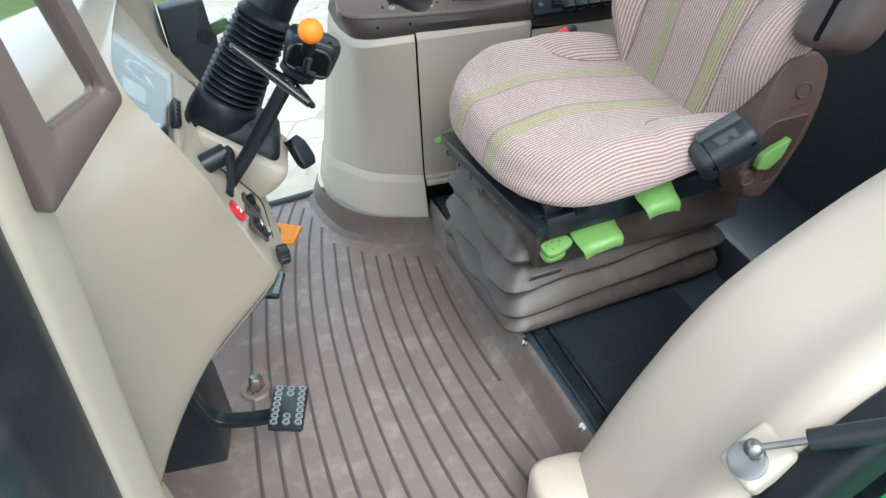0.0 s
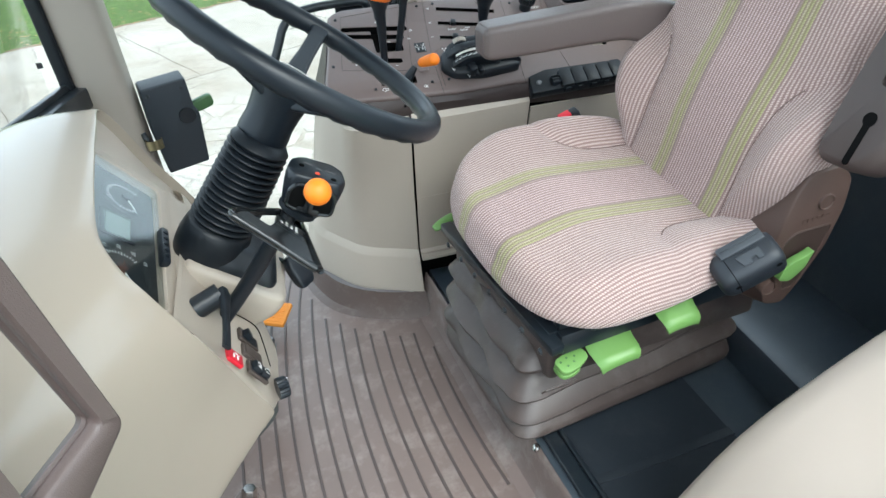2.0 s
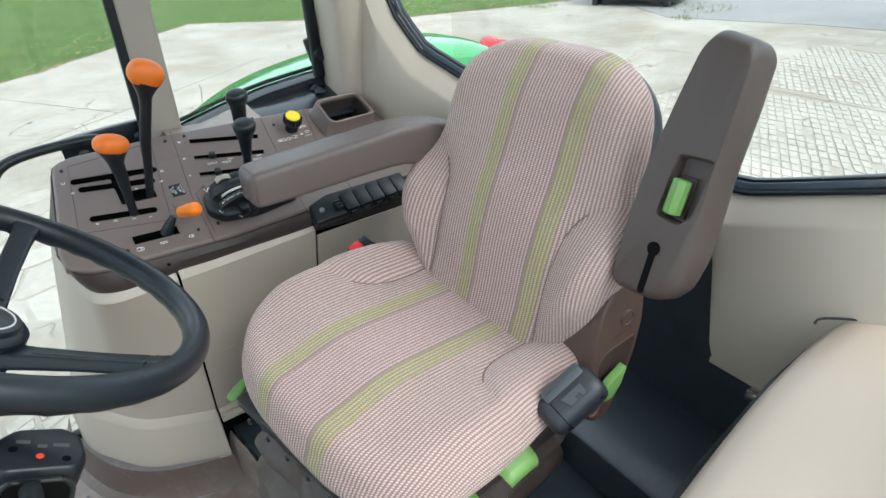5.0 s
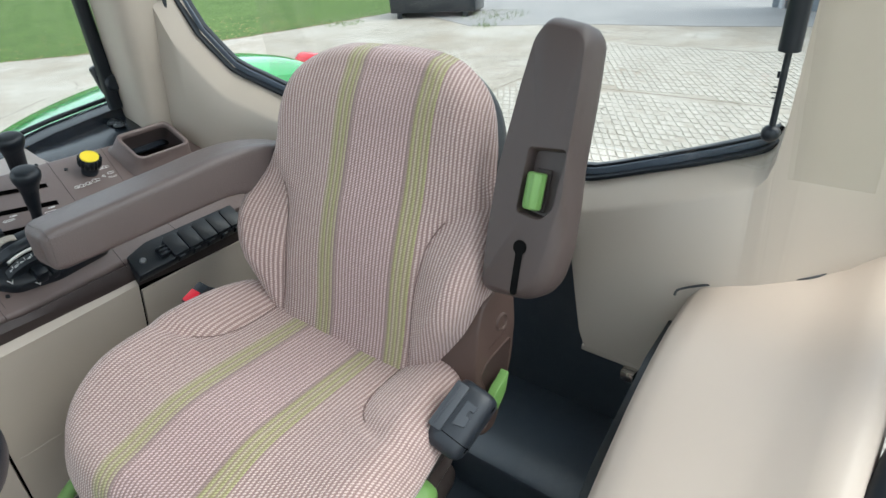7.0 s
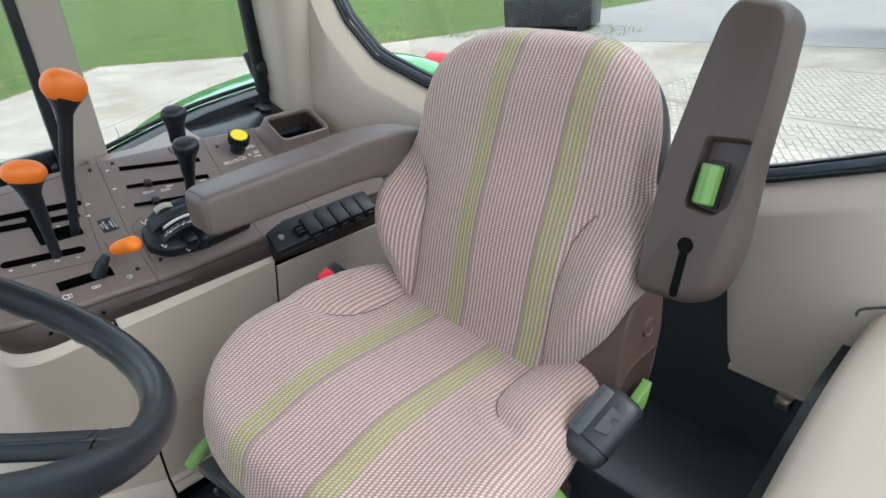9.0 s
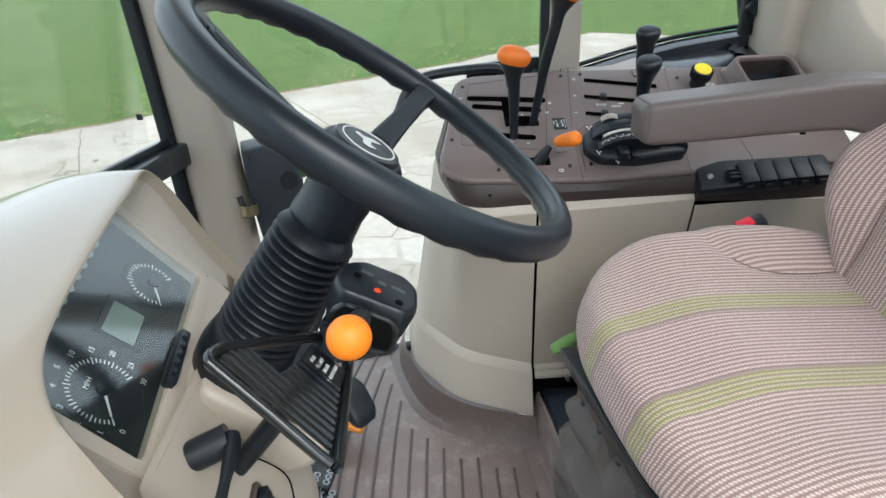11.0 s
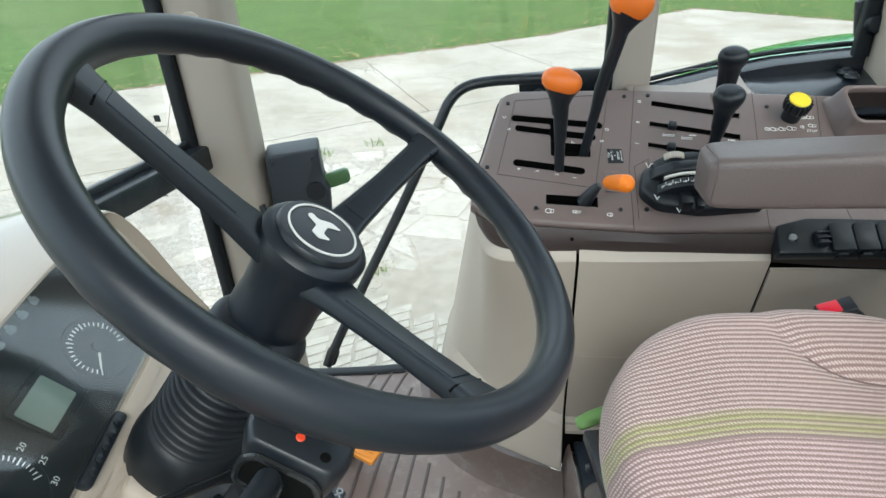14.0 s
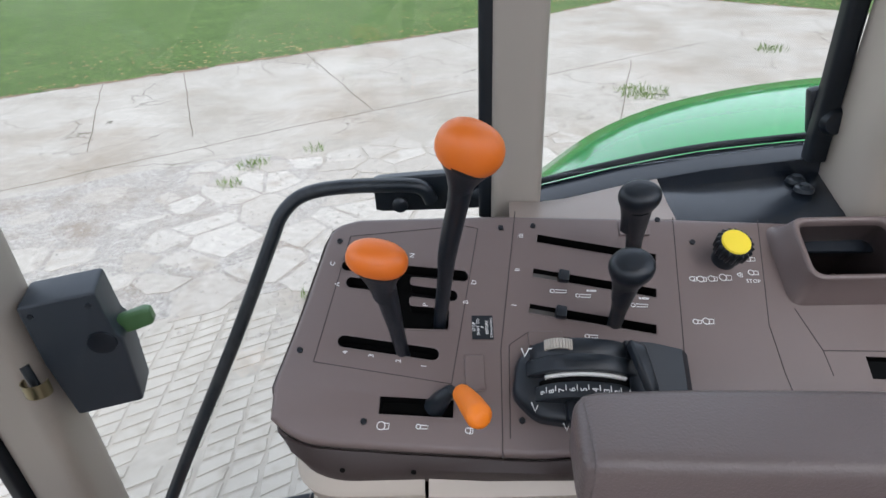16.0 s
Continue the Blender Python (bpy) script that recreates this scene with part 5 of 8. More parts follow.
def back_top(p):
    r, a = p.x, abs(p.y)
    z = 0.034 + 0.020 * smooth01(0.20, 0.33, r) - 0.012 * smooth01(0.33, 0.41, r) + 0.010 * math.exp(-((r - 0.10) / 0.07) ** 2)
    z += (0.022 * math.exp(-((r - 0.20) / 0.09) ** 2) - 0.004) * (1 - min(1, (a / 0.16) ** 2))
    q = Vector((r, a))
    d = seg_dist(q, SEAM_B)
    if inside(q, BOLSTER_B):
        z += 0.036 * smooth01(-0.012, 0.070, d) * (1 - smooth01(0.12, 0.26, r)) * (0.55 + 0.45 * smooth01(-0.02, 0.10, r)) - 0.002
    return z - 0.0050 * math.exp(-(d / 0.010) ** 2) * (1 - smooth01(0.17, 0.225, r))


bm = B()
padded(bm, BACK, both_sides([(0.404, 0.035), (0.400, 0.080), (0.386, 0.117), (0.355, 0.152), (0.305, 0.171), (0.252, 0.181), (0.215, 0.199), (0.165, 0.211), (0.115, 0.204), (0.070, 0.188), (0.030, 0.166), (-0.010, 0.150), (-0.050, 0.138), (-0.080, 0.12), (-0.094, 0.08), (-0.098, 0.03)]), back_top, lambda p: -0.012, 0.030, 0.006, -0.030)
backrest = part("backrest", bm, CLOTH, seat, "contoured ribbed cloth backrest with two green stripes", sharp=80)
bm = B()
shell_o = flat_spline(both_sides([(0.402, 0.03), (0.398, 0.085), (0.382, 0.124), (0.350, 0.156), (0.305, 0.176), (0.252, 0.187), (0.20, 0.196), (0.12, 0.198), (0.05, 0.180), (0.01, 0.14), (0.0, 0.05)]), 4, True)
loft(bm, [[BACK @ V(0.2 + (p.x - 0.2) * f, p.y * f, z) for p in shell_o] for z, f in ((0.002, 0.97), (0.004, 1.0), (-0.010, 1.012), (-0.030, 0.995), (-0.048, 0.93), (-0.055, 0.80))])
part("back_shell", bm, BLACK, seat, "black plastic shell behind the backrest", sharp=60)
# seam lines
SEAM = surface("dark_seam_thread", (0.16, 0.105, 0.095), 0.9, bump=0)
for sg in (-1, 1):
    for m_, line, hf, own, stop in ((CUSH, SEAM_C, cushion_top, cushion, 0.150), (BACK, SEAM_B, back_top, backrest, 0.146)):
        run = [Vector((p.x, p.y * sg)) for p in line if p.y < stop and p.x < 0.175 + (0.1 if own is backrest else 0) and p.x > -0.03]
        bm = B()
        tube(bm, [m_ @ V(p.x, p.y, hf(p) + 0.0002) for p in run], [0.0010] * len(run), 6, sub=1)
        part("seam", bm, SEAM, own)

ARM_BROWN = surface("brown_armrest_plastic", (0.112, 0.088, 0.084), 0.40, vary=0.08, grain=520, bump=0.75)
# far armrest, folded down
part("armrest", sweep_rect(B(), [(0.219, 1.192, 0.662), (0.223, 1.192, 0.662), (0.236, 1.192, 0.662), (0.30, 1.190, 0.665), (0.40, 1.184, 0.671), (0.48, 1.178, 0.674), (0.54, 1.172, 0.660), (0.60, 1.166, 0.63)], [(0.040, 0.030), (0.056, 0.046), (0.064, 0.056), (0.068, 0.058), (0.068, 0.060), (0.066, 0.066), (0.06, 0.08), (0.05, 0.09)], 0.20, 6), ARM_BROWN, seat, "brown padded armrest folded down")

# near armrest, folded up: its underside faces forward
AM = Matrix.Translation((0.523, 0.70, 0.598)) @ Matrix((Vector((0, -1, 0)), Vector((0.352, 0, 0.936)), Vector((-0.936, 0, 0.352)))).transposed().to_4x4()
outl = [(-0.045, -0.008), (0.0092, -0.004), (0.028, 0.004), (0.0395, 0.022), (0.0453, 0.062), (0.0425, 0.11), (0.0381, 0.16), (0.0367, 0.232), (0.0331, 0.29), (0.0237, 0.303), (-0.0198, 0.31), (-0.0316, 0.292), (-0.0392, 0.24), (-0.0501, 0.141), (-0.0501, 0.064)]
bm = B()
ARM_DARK = surface("dark_armrest_plastic", (0.070, 0.051, 0.047), 0.46, vary=0.08, grain=1500, bump=0.3)
arm_o = round_poly(outl, 0.012, 4)
arm_p = round_poly([(-0.013, 0.098), (0.016, 0.094), (0.029, 0.108), (0.033, 0.171), (-0.011, 0.168)], 0.006, 4)
arm_c = Vector((0.008, 0.128))


def ray_to(poly, ang):
    """Where a ray from the pocket's middle meets the outline."""
    d = Vector((math.cos(ang), math.sin(ang)))
    best = 0.0
    for a, b in zip(poly, poly[1:] + poly[:1]):
        a, e = Vector(a) - arm_c, Vector(b) - Vector(a)
        den = d.x * e.y - d.y * e.x
        if abs(den) > 1e-12:
            r = (a.x * e.y - a.y * e.x) / den
            s = (a.x * d.y - a.y * d.x) / den
            if r > 0 and -1e-6 <= s <= 1 + 1e-6:
                best = max(best, r)
    return arm_c + d * best


angs = sorted(math.atan2(y - arm_c.y, x - arm_c.x) for x, y in arm_o + arm_p)
big = [ray_to(arm_o, a) for a in angs]
small = [ray_to(arm_p, a) for a in angs]
mid_ = Vector((0.0, 0.15))


def arm_ring(pts, f, z, c):
    return [AM @ V(*(c + (p - c) * f), z) for p in pts]


def arm_face(step, z):
    """The outline drawn in by step, three times as far along the swollen lower outer side."""
    out = []
    for p in big:
        k = 1 + 2.4 * (1 - smooth01(0.06, 0.13, p.y)) * smooth01(0.0, 0.03, p.x)
        q = mid_ + (p - mid_) * (1 - step * 8)
        out.append(AM @ V(q.x - step * (k - 1) * 0.5, q.y, z))
    return out


loft(bm, [arm_ring(big, 0.90, -0.050, mid_), arm_ring(big, 0.985, -0.045, mid_), arm_ring(big, 1.0, -0.038, mid_), arm_ring(big, 1.0, -0.014, mid_), arm_face(0.0015, -0.007), arm_face(0.0045, -0.001), arm_face(0.0075, 0.003), arm_face(0.0095, 0.004), arm_ring(small, 1.06, 0.004, arm_c), arm_ring(small, 1.015, 0.002, arm_c), arm_ring(small, 0.99, -0.004, arm_c), arm_ring(small, 0.96, -0.014, arm_c)])
arm2 = part("raised_armrest", bm, ARM_DARK, seat, "brown armrest folded up beside the backrest")
# pocket floor in a darker armrest brown that includes the recess shade
bm = B()
box(bm, (0.020, 0.048, 0.003), AM @ Matrix.Translation((0.004, 0.124, -0.0125)), 0.001, 1)
part("button_seat", bm, surface("shaded_recess_brown", (0.050, 0.038, 0.035), 0.55), arm2)
bm = B()
BR = [(0.0108 + 0.0005 * math.cos(9 * a), a) for a in np.linspace(0, 2 * math.pi, 54, endpoint=False)]
loft(bm, [[AM @ V(0.003 + f * r * math.cos(a), y, 0.000 + f * 0.95 * r * math.sin(a)) for r, a in BR] for y, f in ((0.1025, 0.80), (0.104, 0.97), (0.106, 1.0), (0.140, 1.0), (0.142, 0.97), (0.1435, 0.80))])
part("button", bm, GREEN, arm2, "light green adjuster button")
bm = B()
prism(bm, slot_outline((0.002, 0.002), (0.0, 0.062), 0.009), 0.0015, AM @ Matrix.Translation((0, 0, 0.003)))
prism(bm, [(0.0085 * math.cos(a), 0.058 + 0.0085 * math.sin(a)) for a in np.linspace(0, 2 * math.pi, 18, endpoint=False)], 0.0018, AM @ Matrix.Translation((0, 0, 0.003)))
part("keyhole_slot", bm, DARK_GAP_SHADE, arm2)

# brown recliner housing beside the cushion: a flat side and a slanting front
YM = Matrix(((1, 0, 0, 0), (0, 0, 1, 0), (0, 1, 0, 0), (0, 0, 0, 1)))
side_ = [(0.507, 0.475), (0.520, 0.535), (0.533, 0.562), (0.575, 0.570), (0.600, 0.548), (0.603, 0.500), (0.592, 0.440), (0.566, 0.380), (0.545, 0.345), (0.512, 0.350), (0.500, 0.395)]
deep_ = [(0.505, 0.477), (0.514, 0.497), (0.530, 0.512), (0.575, 0.520), (0.604, 0.515), (0.607, 0.490), (0.596, 0.440), (0.570, 0.376), (0.545, 0.341), (0.495, 0.346), (0.470, 0.400)]
bm = B()
s_r, d_r = round_poly(side_, 0.012, 4), round_poly(deep_, 0.010, 4)
c_ = Vector((sum(x for x, _ in s_r) / len(s_r), sum(z for _, z in s_r) / len(s_r)))
loft(bm, [[V(c_.x + (x - c_.x) * f, y, c_.y + (z - c_.y) * f) for x, z in r] for r, y, f in ((s_r, 0.7480, 0.955), (s_r, 0.7490, 0.985), (s_r, 0.7525, 1.0), (d_r, 0.794, 1.0), (d_r, 0.81, 0.97))])
br = part("recliner_bracket", bm, BROWN_RED, seat, "red-brown plastic recliner cover", sharp=50)
inset_ = round_poly([(0.517, 0.455), (0.532, 0.472), (0.590, 0.478), (0.578, 0.430), (0.556, 0.378), (0.536, 0.372), (0.528, 0.42)], 0.008, 3)
bm = B()
tube(bm, [V(x, 0.7478, z) for x, z in inset_], 0.0012, 6, closed=True, sub=1)
part("inset_edge", bm, BROWN_RED, br)
# inset drawn as a thin darker plate, its recess shade painted in
bm = B()
prism(bm, [(0.556 + (x - 0.556) * 0.96, 0.425 + (z - 0.425) * 0.96) for x, z in inset_], 0.0014, Matrix.Translation((0, 0.7470, 0)) @ YM)
part("inset", bm, surface("shaded_red_brown", (0.045, 0.028, 0.023), 0.5), br)
for x, z, r, y in ((0.568, 0.515, 0.0125, 0.7445), (0.503, 0.392, 0.0125, 0.735)):
    bm = B()
    lathe(bm, [(r, 0.012), (r, 0.002), (r * 0.92, 0.0), (r * 0.80, 0.0), (r * 0.74, 0.0018), (0.0001, 0.0012)], Matrix.Translation((x, y, z)) @ pose(0, 0, 0, -90, 0, 0), 22)
    part("bolt_cap", bm, BROWN_RED, br)
for i in range(6):
    bm = B()
    box(bm, (0.0045, 0.0008, 0.0045), Matrix.Translation((0.542 + 0.0072 * i, 0.7475, 0.4885 + 0.0012 * i)))
    part("moulded_mark", bm, BROWN_RED, br)
bm = B()
prism(bm, round_poly([(0.505, 0.412), (0.524, 0.408), (0.543, 0.426), (0.552, 0.455), (0.541, 0.448), (0.524, 0.441), (0.510, 0.430)], 0.005, 4), 0.012, Matrix.Translation((0, 0.7255, 0)) @ YM, 0.003, 3)
part("recliner_lever", bm, GREEN, br, "light green recliner lever", sharp=50)
# black height control box: a rounded capsule with a rubber flap over its switch
cb = frame_of((0.443, 0.722, 0.458), (0.80, -0.15, 0.52), (-0.45, -0.35, 0.85)) @ Matrix.Scale(0.87, 4)
bm = B()
sec = rrect(0.060, 0.066, 0.024, 7)
loft(bm, [[cb @ V(x, y * f, z * f) for y, z in sec] for x, f in ((-0.052, 0.30), (-0.0515, 0.62), (-0.048, 0.84), (-0.041, 0.96), (-0.030, 1.0), (0.030, 1.0), (0.040, 0.97), (0.046, 0.86), (0.0485, 0.66), (0.049, 0.30))])
bx = part("control_box", bm, surface("blue_black_plastic", (0.020, 0.024, 0.031), 0.42, vary=0.1, grain=1300, bump=0.25), seat, "blue-black plastic seat control box", sharp=50)
bm = B()
loft(bm, [[cb @ V(x, y * 1.012, z * 1.012) for y, z in sec] for x in (-0.0285, -0.0270)], cap=False)
part("joint_line", bm, DARK_GAP_SHADE, bx)
bm = B()
box(bm, (0.070, 0.020, 0.008), cb @ Matrix.Translation((0.004, 0.020, 0.0335)), 0.003)
flap = part("switch_flap", bm, surface("grey_rubber_flap", (0.050, 0.056, 0.066), 0.55, vary=0.15, bump=0.2), bx, "grey rubber flap over the switch")
bm = B()
box(bm, (0.060, 0.003, 0.004), cb @ Matrix.Translation((0.004, 0.022, 0.038)), 0.001, 1)
part("flap_rib", bm, bpy.data.materials["grey_rubber_flap"], flap)
bm = B()
prism(bm, round_poly([(-0.016, -0.002), (0.022, -0.002), (0.022, -0.020), (0.012, -0.020), (0.012, -0.013), (0.004, -0.013), (0.004, -0.020), (-0.010, -0.020)], 0.002, 2), 0.004, cb @ Matrix.Translation((0.002, 0.006, 0.0315)), 0.001, 1)
part("flap_clip", bm, bpy.data.materials["grey_rubber_flap"], flap)
for x, y, z in ((-0.030, -0.0295, 0.010), (0.034, -0.0290, 0.016)):
    bm = B()
    lathe(bm, [(0.0045, 0.0), (0.0045, 0.0008), (0.0001, 0.0004)], cb @ Matrix.Translation((x, y, z)) @ pose(0, 0, 0, 90, 0, 0), 12)
    part("screw_hole", bm, DARK_GAP_SHADE, bx)

# steel frame under the cushion
def bar(bm, a, b, w, h_, bev=0.003):
    a, b = Vector(a), Vector(b)
    box(bm, ((b - a).length, w, h_), frame_of((a + b) / 2, b - a, (0, 0, 1)), bev)


bm = B()
F = [SEAT @ V(x, y, z) for x, y, z in ((-0.114, -0.138, 0.345), (0.26, -0.150, 0.380), (0.26, 0.19, 0.375), (-0.146, 0.185, 0.352))]
for i in range(4):
    bar(bm, F[i], F[(i + 1) % 4], 0.030, 0.036)
for f in (0.25, 0.5, 0.75):
    bar(bm, F[0].lerp(F[3], f) + V(0.01, 0, 0), F[1].lerp(F[2], f), 0.02, 0.02)
frame_ = part("steel_frame", bm, BLACK_STEEL, seat, "black pressed-steel seat frame")
for x, y, sx, sy, sz in ((-0.098, -0.13, 0.03, 0.02, 0.024), (-0.06, -0.15, 0.022, 0.018, 0.03), (-0.118, -0.06, 0.016, 0.04, 0.02), (-0.126, 0.03, 0.014, 0.05, 0.018), (-0.02, -0.152, 0.035, 0.014, 0.02), (0.05, -0.153, 0.03, 0.014, 0.022)):
    bm = B()
    box(bm, (sx, sy, sz), Matrix.Translation(SEAT @ V(x, y, 0.372 + 0.09 * (x + 0.1))) @ pose(0, 0, 0, 0, 0, 6), 0.003)
    part("frame_bracket", bm, BLACK_STEEL, frame_)
    bm = B()
    lathe(bm, [(0.006, 0.0), (0.006, 0.003), (0.0035, 0.004), (0.0001, 0.004)], Matrix.Translation(SEAT @ V(x, y, 0.372 + 0.09 * (x + 0.1) + sz / 2)), 12)
    part("frame_bolt", bm, BLACK_STEEL, frame_)
bm = B()
bar(bm, SEAT @ V(-0.128, -0.166, 0.352), SEAT @ V(-0.161, 0.195, 0.366), 0.022, 0.016)
bar(bm, SEAT @ V(-0.13, -0.146, 0.345), SEAT @ V(0.0, -0.146, 0.352), 0.012, 0.022)
part("slide_rail", bm, BLACK_STEEL, seat)
for i in range(7):
    bm = B()
    lathe(bm, [(0.0001, 0.004), (0.004, 0.0035), (0.006, 0.0)], Matrix.Translation(SEAT @ V(-0.1415 - 0.0046 * i, -0.14 + 0.05 * i, 0.335 + 0.002 * i)) @ pose(0, 0, 0, 0, -90, 5), 12)
    part("rivet", bm, BLACK_STEEL, seat)
bm = B()
prism(bm, round_poly([tuple((SEAT @ V(x, y, 0))[:2]) for x, y in ((-0.120, -0.128), (0.27, -0.122), (0.27, 0.18), (-0.152, 0.18))], 0.01, 3), 0.075, Matrix.Translation((0, 0, 0.255)), 0.006)
part("suspension_cover", bm, RUBBER_BROWN, seat, "brown suspension cover")

# pleated rubber bellows
BEL = Matrix.Translation((0.152, 0.792, 0)) @ pose(0, 0, 0, 0, 0, 9.5)
rings = []
LEV = [(0.090, -0.020), (0.108, -0.010), (0.114, 0.000), (0.118, 0.005), (0.123, 0.006), (0.130, 0.002), (0.146, -0.016), (0.150, -0.020), (0.1505, 0.000), (0.153, 0.006), (0.158, 0.008), (0.165, 0.004), (0.190, -0.022), (0.2005, -0.034), (0.201, -0.004), (0.204, 0.003), (0.209, 0.005), (0.217, 0.000), (0.242, -0.022), (0.254, -0.036), (0.2545, -0.012), (0.258, -0.005), (0.264, -0.004), (0.272, -0.010), (0.292, -0.026), (0.300, -0.046)]
for z, o in LEV:
    base = round_poly([(-o, -o), (0.452 + o, -o), (0.452 + o, 0.315 + o), (-o, 0.315 + o)], 0.042 + 0.5 * max(o, -0.02), 6)
    ring = []
    for i, (x, y) in enumerate(base):
        lift = 0.050 * smooth01(0.0, 0.46, x) * smooth01(0.10, 0.16, z) * 0.55 + 0.02 * smooth01(0.05, 0.32, y) * smooth01(0.10, 0.16, z)
        wav = 0.006 * math.sin(y * 34 + z * 20) * (1 if x < 0.02 else 0) * smooth01(0.12, 0.2, z)
        ring.append(BEL @ V(x + wav, y, z + lift))
    rings.append(ring)
# denser sides so that the folds sag
rings2 = []
for r in rings:
    q = []
    for i in range(len(r)):
        a, b = r[i], r[(i + 1) % len(r)]
        q.append(a)
        if (b - a).length > 0.1:
            for f in np.linspace(0, 1, 12)[1:-1]:
                p = a.lerp(b, f)
                q.append(p + V(0.006 * math.sin(f * 9 + a.z * 40) * smooth01(0.1, 0.2, a.z), 0, 0.004 * math.sin(f * 11 + a.z * 30) * smooth01(0.1, 0.2, a.z)))
    rings2.append(q)
bm = B()
loft(bm, rings2)
bel = part("bellows", bm, RUBBER_BROWN, seat, "pleated brown rubber suspension bellows", sharp=42)
for x, y, z, t in ((0.206, 0.7705, 0.255, 9.5), (0.545, 0.838, 0.285, 9.5)):
    bm = B()
    box(bm, (0.055, 0.003, 0.022), Matrix.Translation((x, y, z)) @ pose(0, 0, 0, 35, 0, t), 0.001)
    part("moulded_mark", bm, RUBBER_BROWN, bel)


def paddle(root_l, root_r, tip_l, tip_r):
    """A drooping finger paddle between its root and its tip edge, thick and dished."""
    rl, rr_, tl, tr_ = (Vector(p) for p in (root_l, root_r, tip_l, tip_r))
    up_ = (rr_ - rl).cross(rl - tl).normalized()
    if up_.z < 0:
        up_ = -up_
    rows = []
    for y, z, k in ((-0.35, 0.004, 1.0), (0.0, 0.006, 1.0), (0.18, 0.002, 1.0), (0.45, -0.001, 1.0), (0.75, 0.001, 0.99), (0.92, 0.000, 0.96), (1.0, -0.006, 0.90), (1.02, -0.014, 0.86)):
        a, b = rl.lerp(tl, y), rr_.lerp(tr_, y)
        c = (a + b) / 2
        rows.append([c + (a.lerp(b, f) - c) * k + up_ * (z - 0.007 * (abs(2 * f - 1) ** 5)) for f in np.linspace(0, 1, 11)])
    bm = B()
    shell(bm, rows, 0.009)
    return part("adjuster_paddle", bm, GREEN, seat, "light green adjuster paddle", sharp=55)


paddle((0.242, 0.790, 0.330), (0.320, 0.796, 0.336), (0.253, 0.734, 0.311), (0.320, 0.738, 0.325))
paddle((0.332, 0.770, 0.392), (0.392, 0.764, 0.402), (0.339, 0.720, 0.375), (0.397, 0.727, 0.377))
bm = B()
LM = frame_of((0.213, 0.758, 0.311), (1, 0.30, 0.05), (0, -0.25, 1))
for z_ in (-0.0115, 0.0):
    prism(bm, round_poly([(-0.022, -0.014), (0.0, -0.017), (0.030, -0.008), (0.030, 0.010), (0.0, 0.014), (-0.022, 0.012)] if z_ == 0 else [(-0.022, -0.014), (0.0, -0.017), (0.016, -0.012), (0.014, 0.012), (-0.022, 0.012)], 0.010, 4), 0.009, LM @ Matrix.Translation((0, 0, z_)), 0.0025)
wl_ = part("weight_lever", bm, GREEN, seat, "small light green turning lever")
for x, y in ((-0.014, 0.004), (-0.008, -0.006), (-0.002, 0.006), (0.004, -0.004), (0.010, 0.003)):
    bm = B()
    lathe(bm, [(0.0018, 0.0), (0.0018, 0.0004), (0.0001, 0.0004)], LM @ Matrix.Translation((x, y, 0.009)), 8)
    part("mark_dot", bm, DARK_GREEN, wl_)
bm = B()
tube(bm, [(0.106, 1.150, 0.333), (0.113, 1.152, 0.335), (0.145, 1.161, 0.345), (0.200, 1.168, 0.350)], [0.006, 0.011, 0.012, 0.010], 12, flat=0.6)
part("slide_lever", bm, GREEN, seat, "light green slide lever on the far side")
# belt buckle
bk = thing("belt_buckle", (0.38, 1.17, 0.50), "black seat-belt buckle with a red button", "buckle")
BK = frame_of((0.380, 1.168, 0.512), (1, 0.1, 0.35), (-0.35, -0.3, 0.9)) @ Matrix.Scale(0.72, 4)
bm = B()
box(bm, (0.055, 0.028, 0.018), BK, 0.004)
part("body", bm, BLACK, bk)
bm = B()
box(bm, (0.030, 0.022, 0.006), BK @ Matrix.Translation((-0.010, 0, 0.009)), 0.0015)
part("button", bm, RED, bk, "red release button")
bm = B()
tube(bm, [(0.395, 1.170, 0.512), (0.43, 1.185, 0.47), (0.46, 1.19, 0.34)], 0.006, 8)
part("stalk", bm, BLACK_RUBBER, bk)

# ---- fender boxes, posts, windows ----
FP = [(0.150, 0.0), (0.171, 0.064), (0.198, 0.12), (0.254, 0.23), (0.337, 0.356), (0.432, 0.438), (0.535, 0.505), (0.62, 0.540), (0.70, 0.552), (0.90, 0.556)]
prof = spline([V(x, 0, z) for x, z in FP], 4)
rows = []
for p in prof:
    nz = smooth01(0.0, 0.5, p.z)
    row = [V(p.x + 0.02 * (1 - nz), 0.575, p.z - 0.10 if p.z > 0.12 else -0.01), V(p.x + 0.012, 0.566, p.z - 0.045), V(p.x + 0.003, 0.560, p.z - 0.02), V(p.x, 0.548, p.z - 0.004), V(p.x - 0.002, 0.52, p.z + 0.002), V(p.x - 0.004, 0.48, p.z + 0.004), V(p.x - 0.005, 0.435, p.z + 0.005), V(p.x - 0.006, 0.405, p.z + 0.010), V(p.x - 0.008, 0.380, p.z + 0.024), V(p.x - 0.010, 0.355, p.z + 0.030), V(p.x - 0.006, 0.338, p.z + 0.022), V(p.x + 0.004, 0.330, p.z - 0.02)]
    rows.append(row)
bm = B()
shell(bm, rows, 0.006)
solid("wall_left_wheel_box", bm, surface("cream_padded_cover", (0.480, 0.402, 0.338), 0.45, vary=0.04, grain=1400, bump=0.25), "smooth beige padded wheel-arch cover beside the door", "wheel arch", kind="structure", sharp=60)
bm = B()
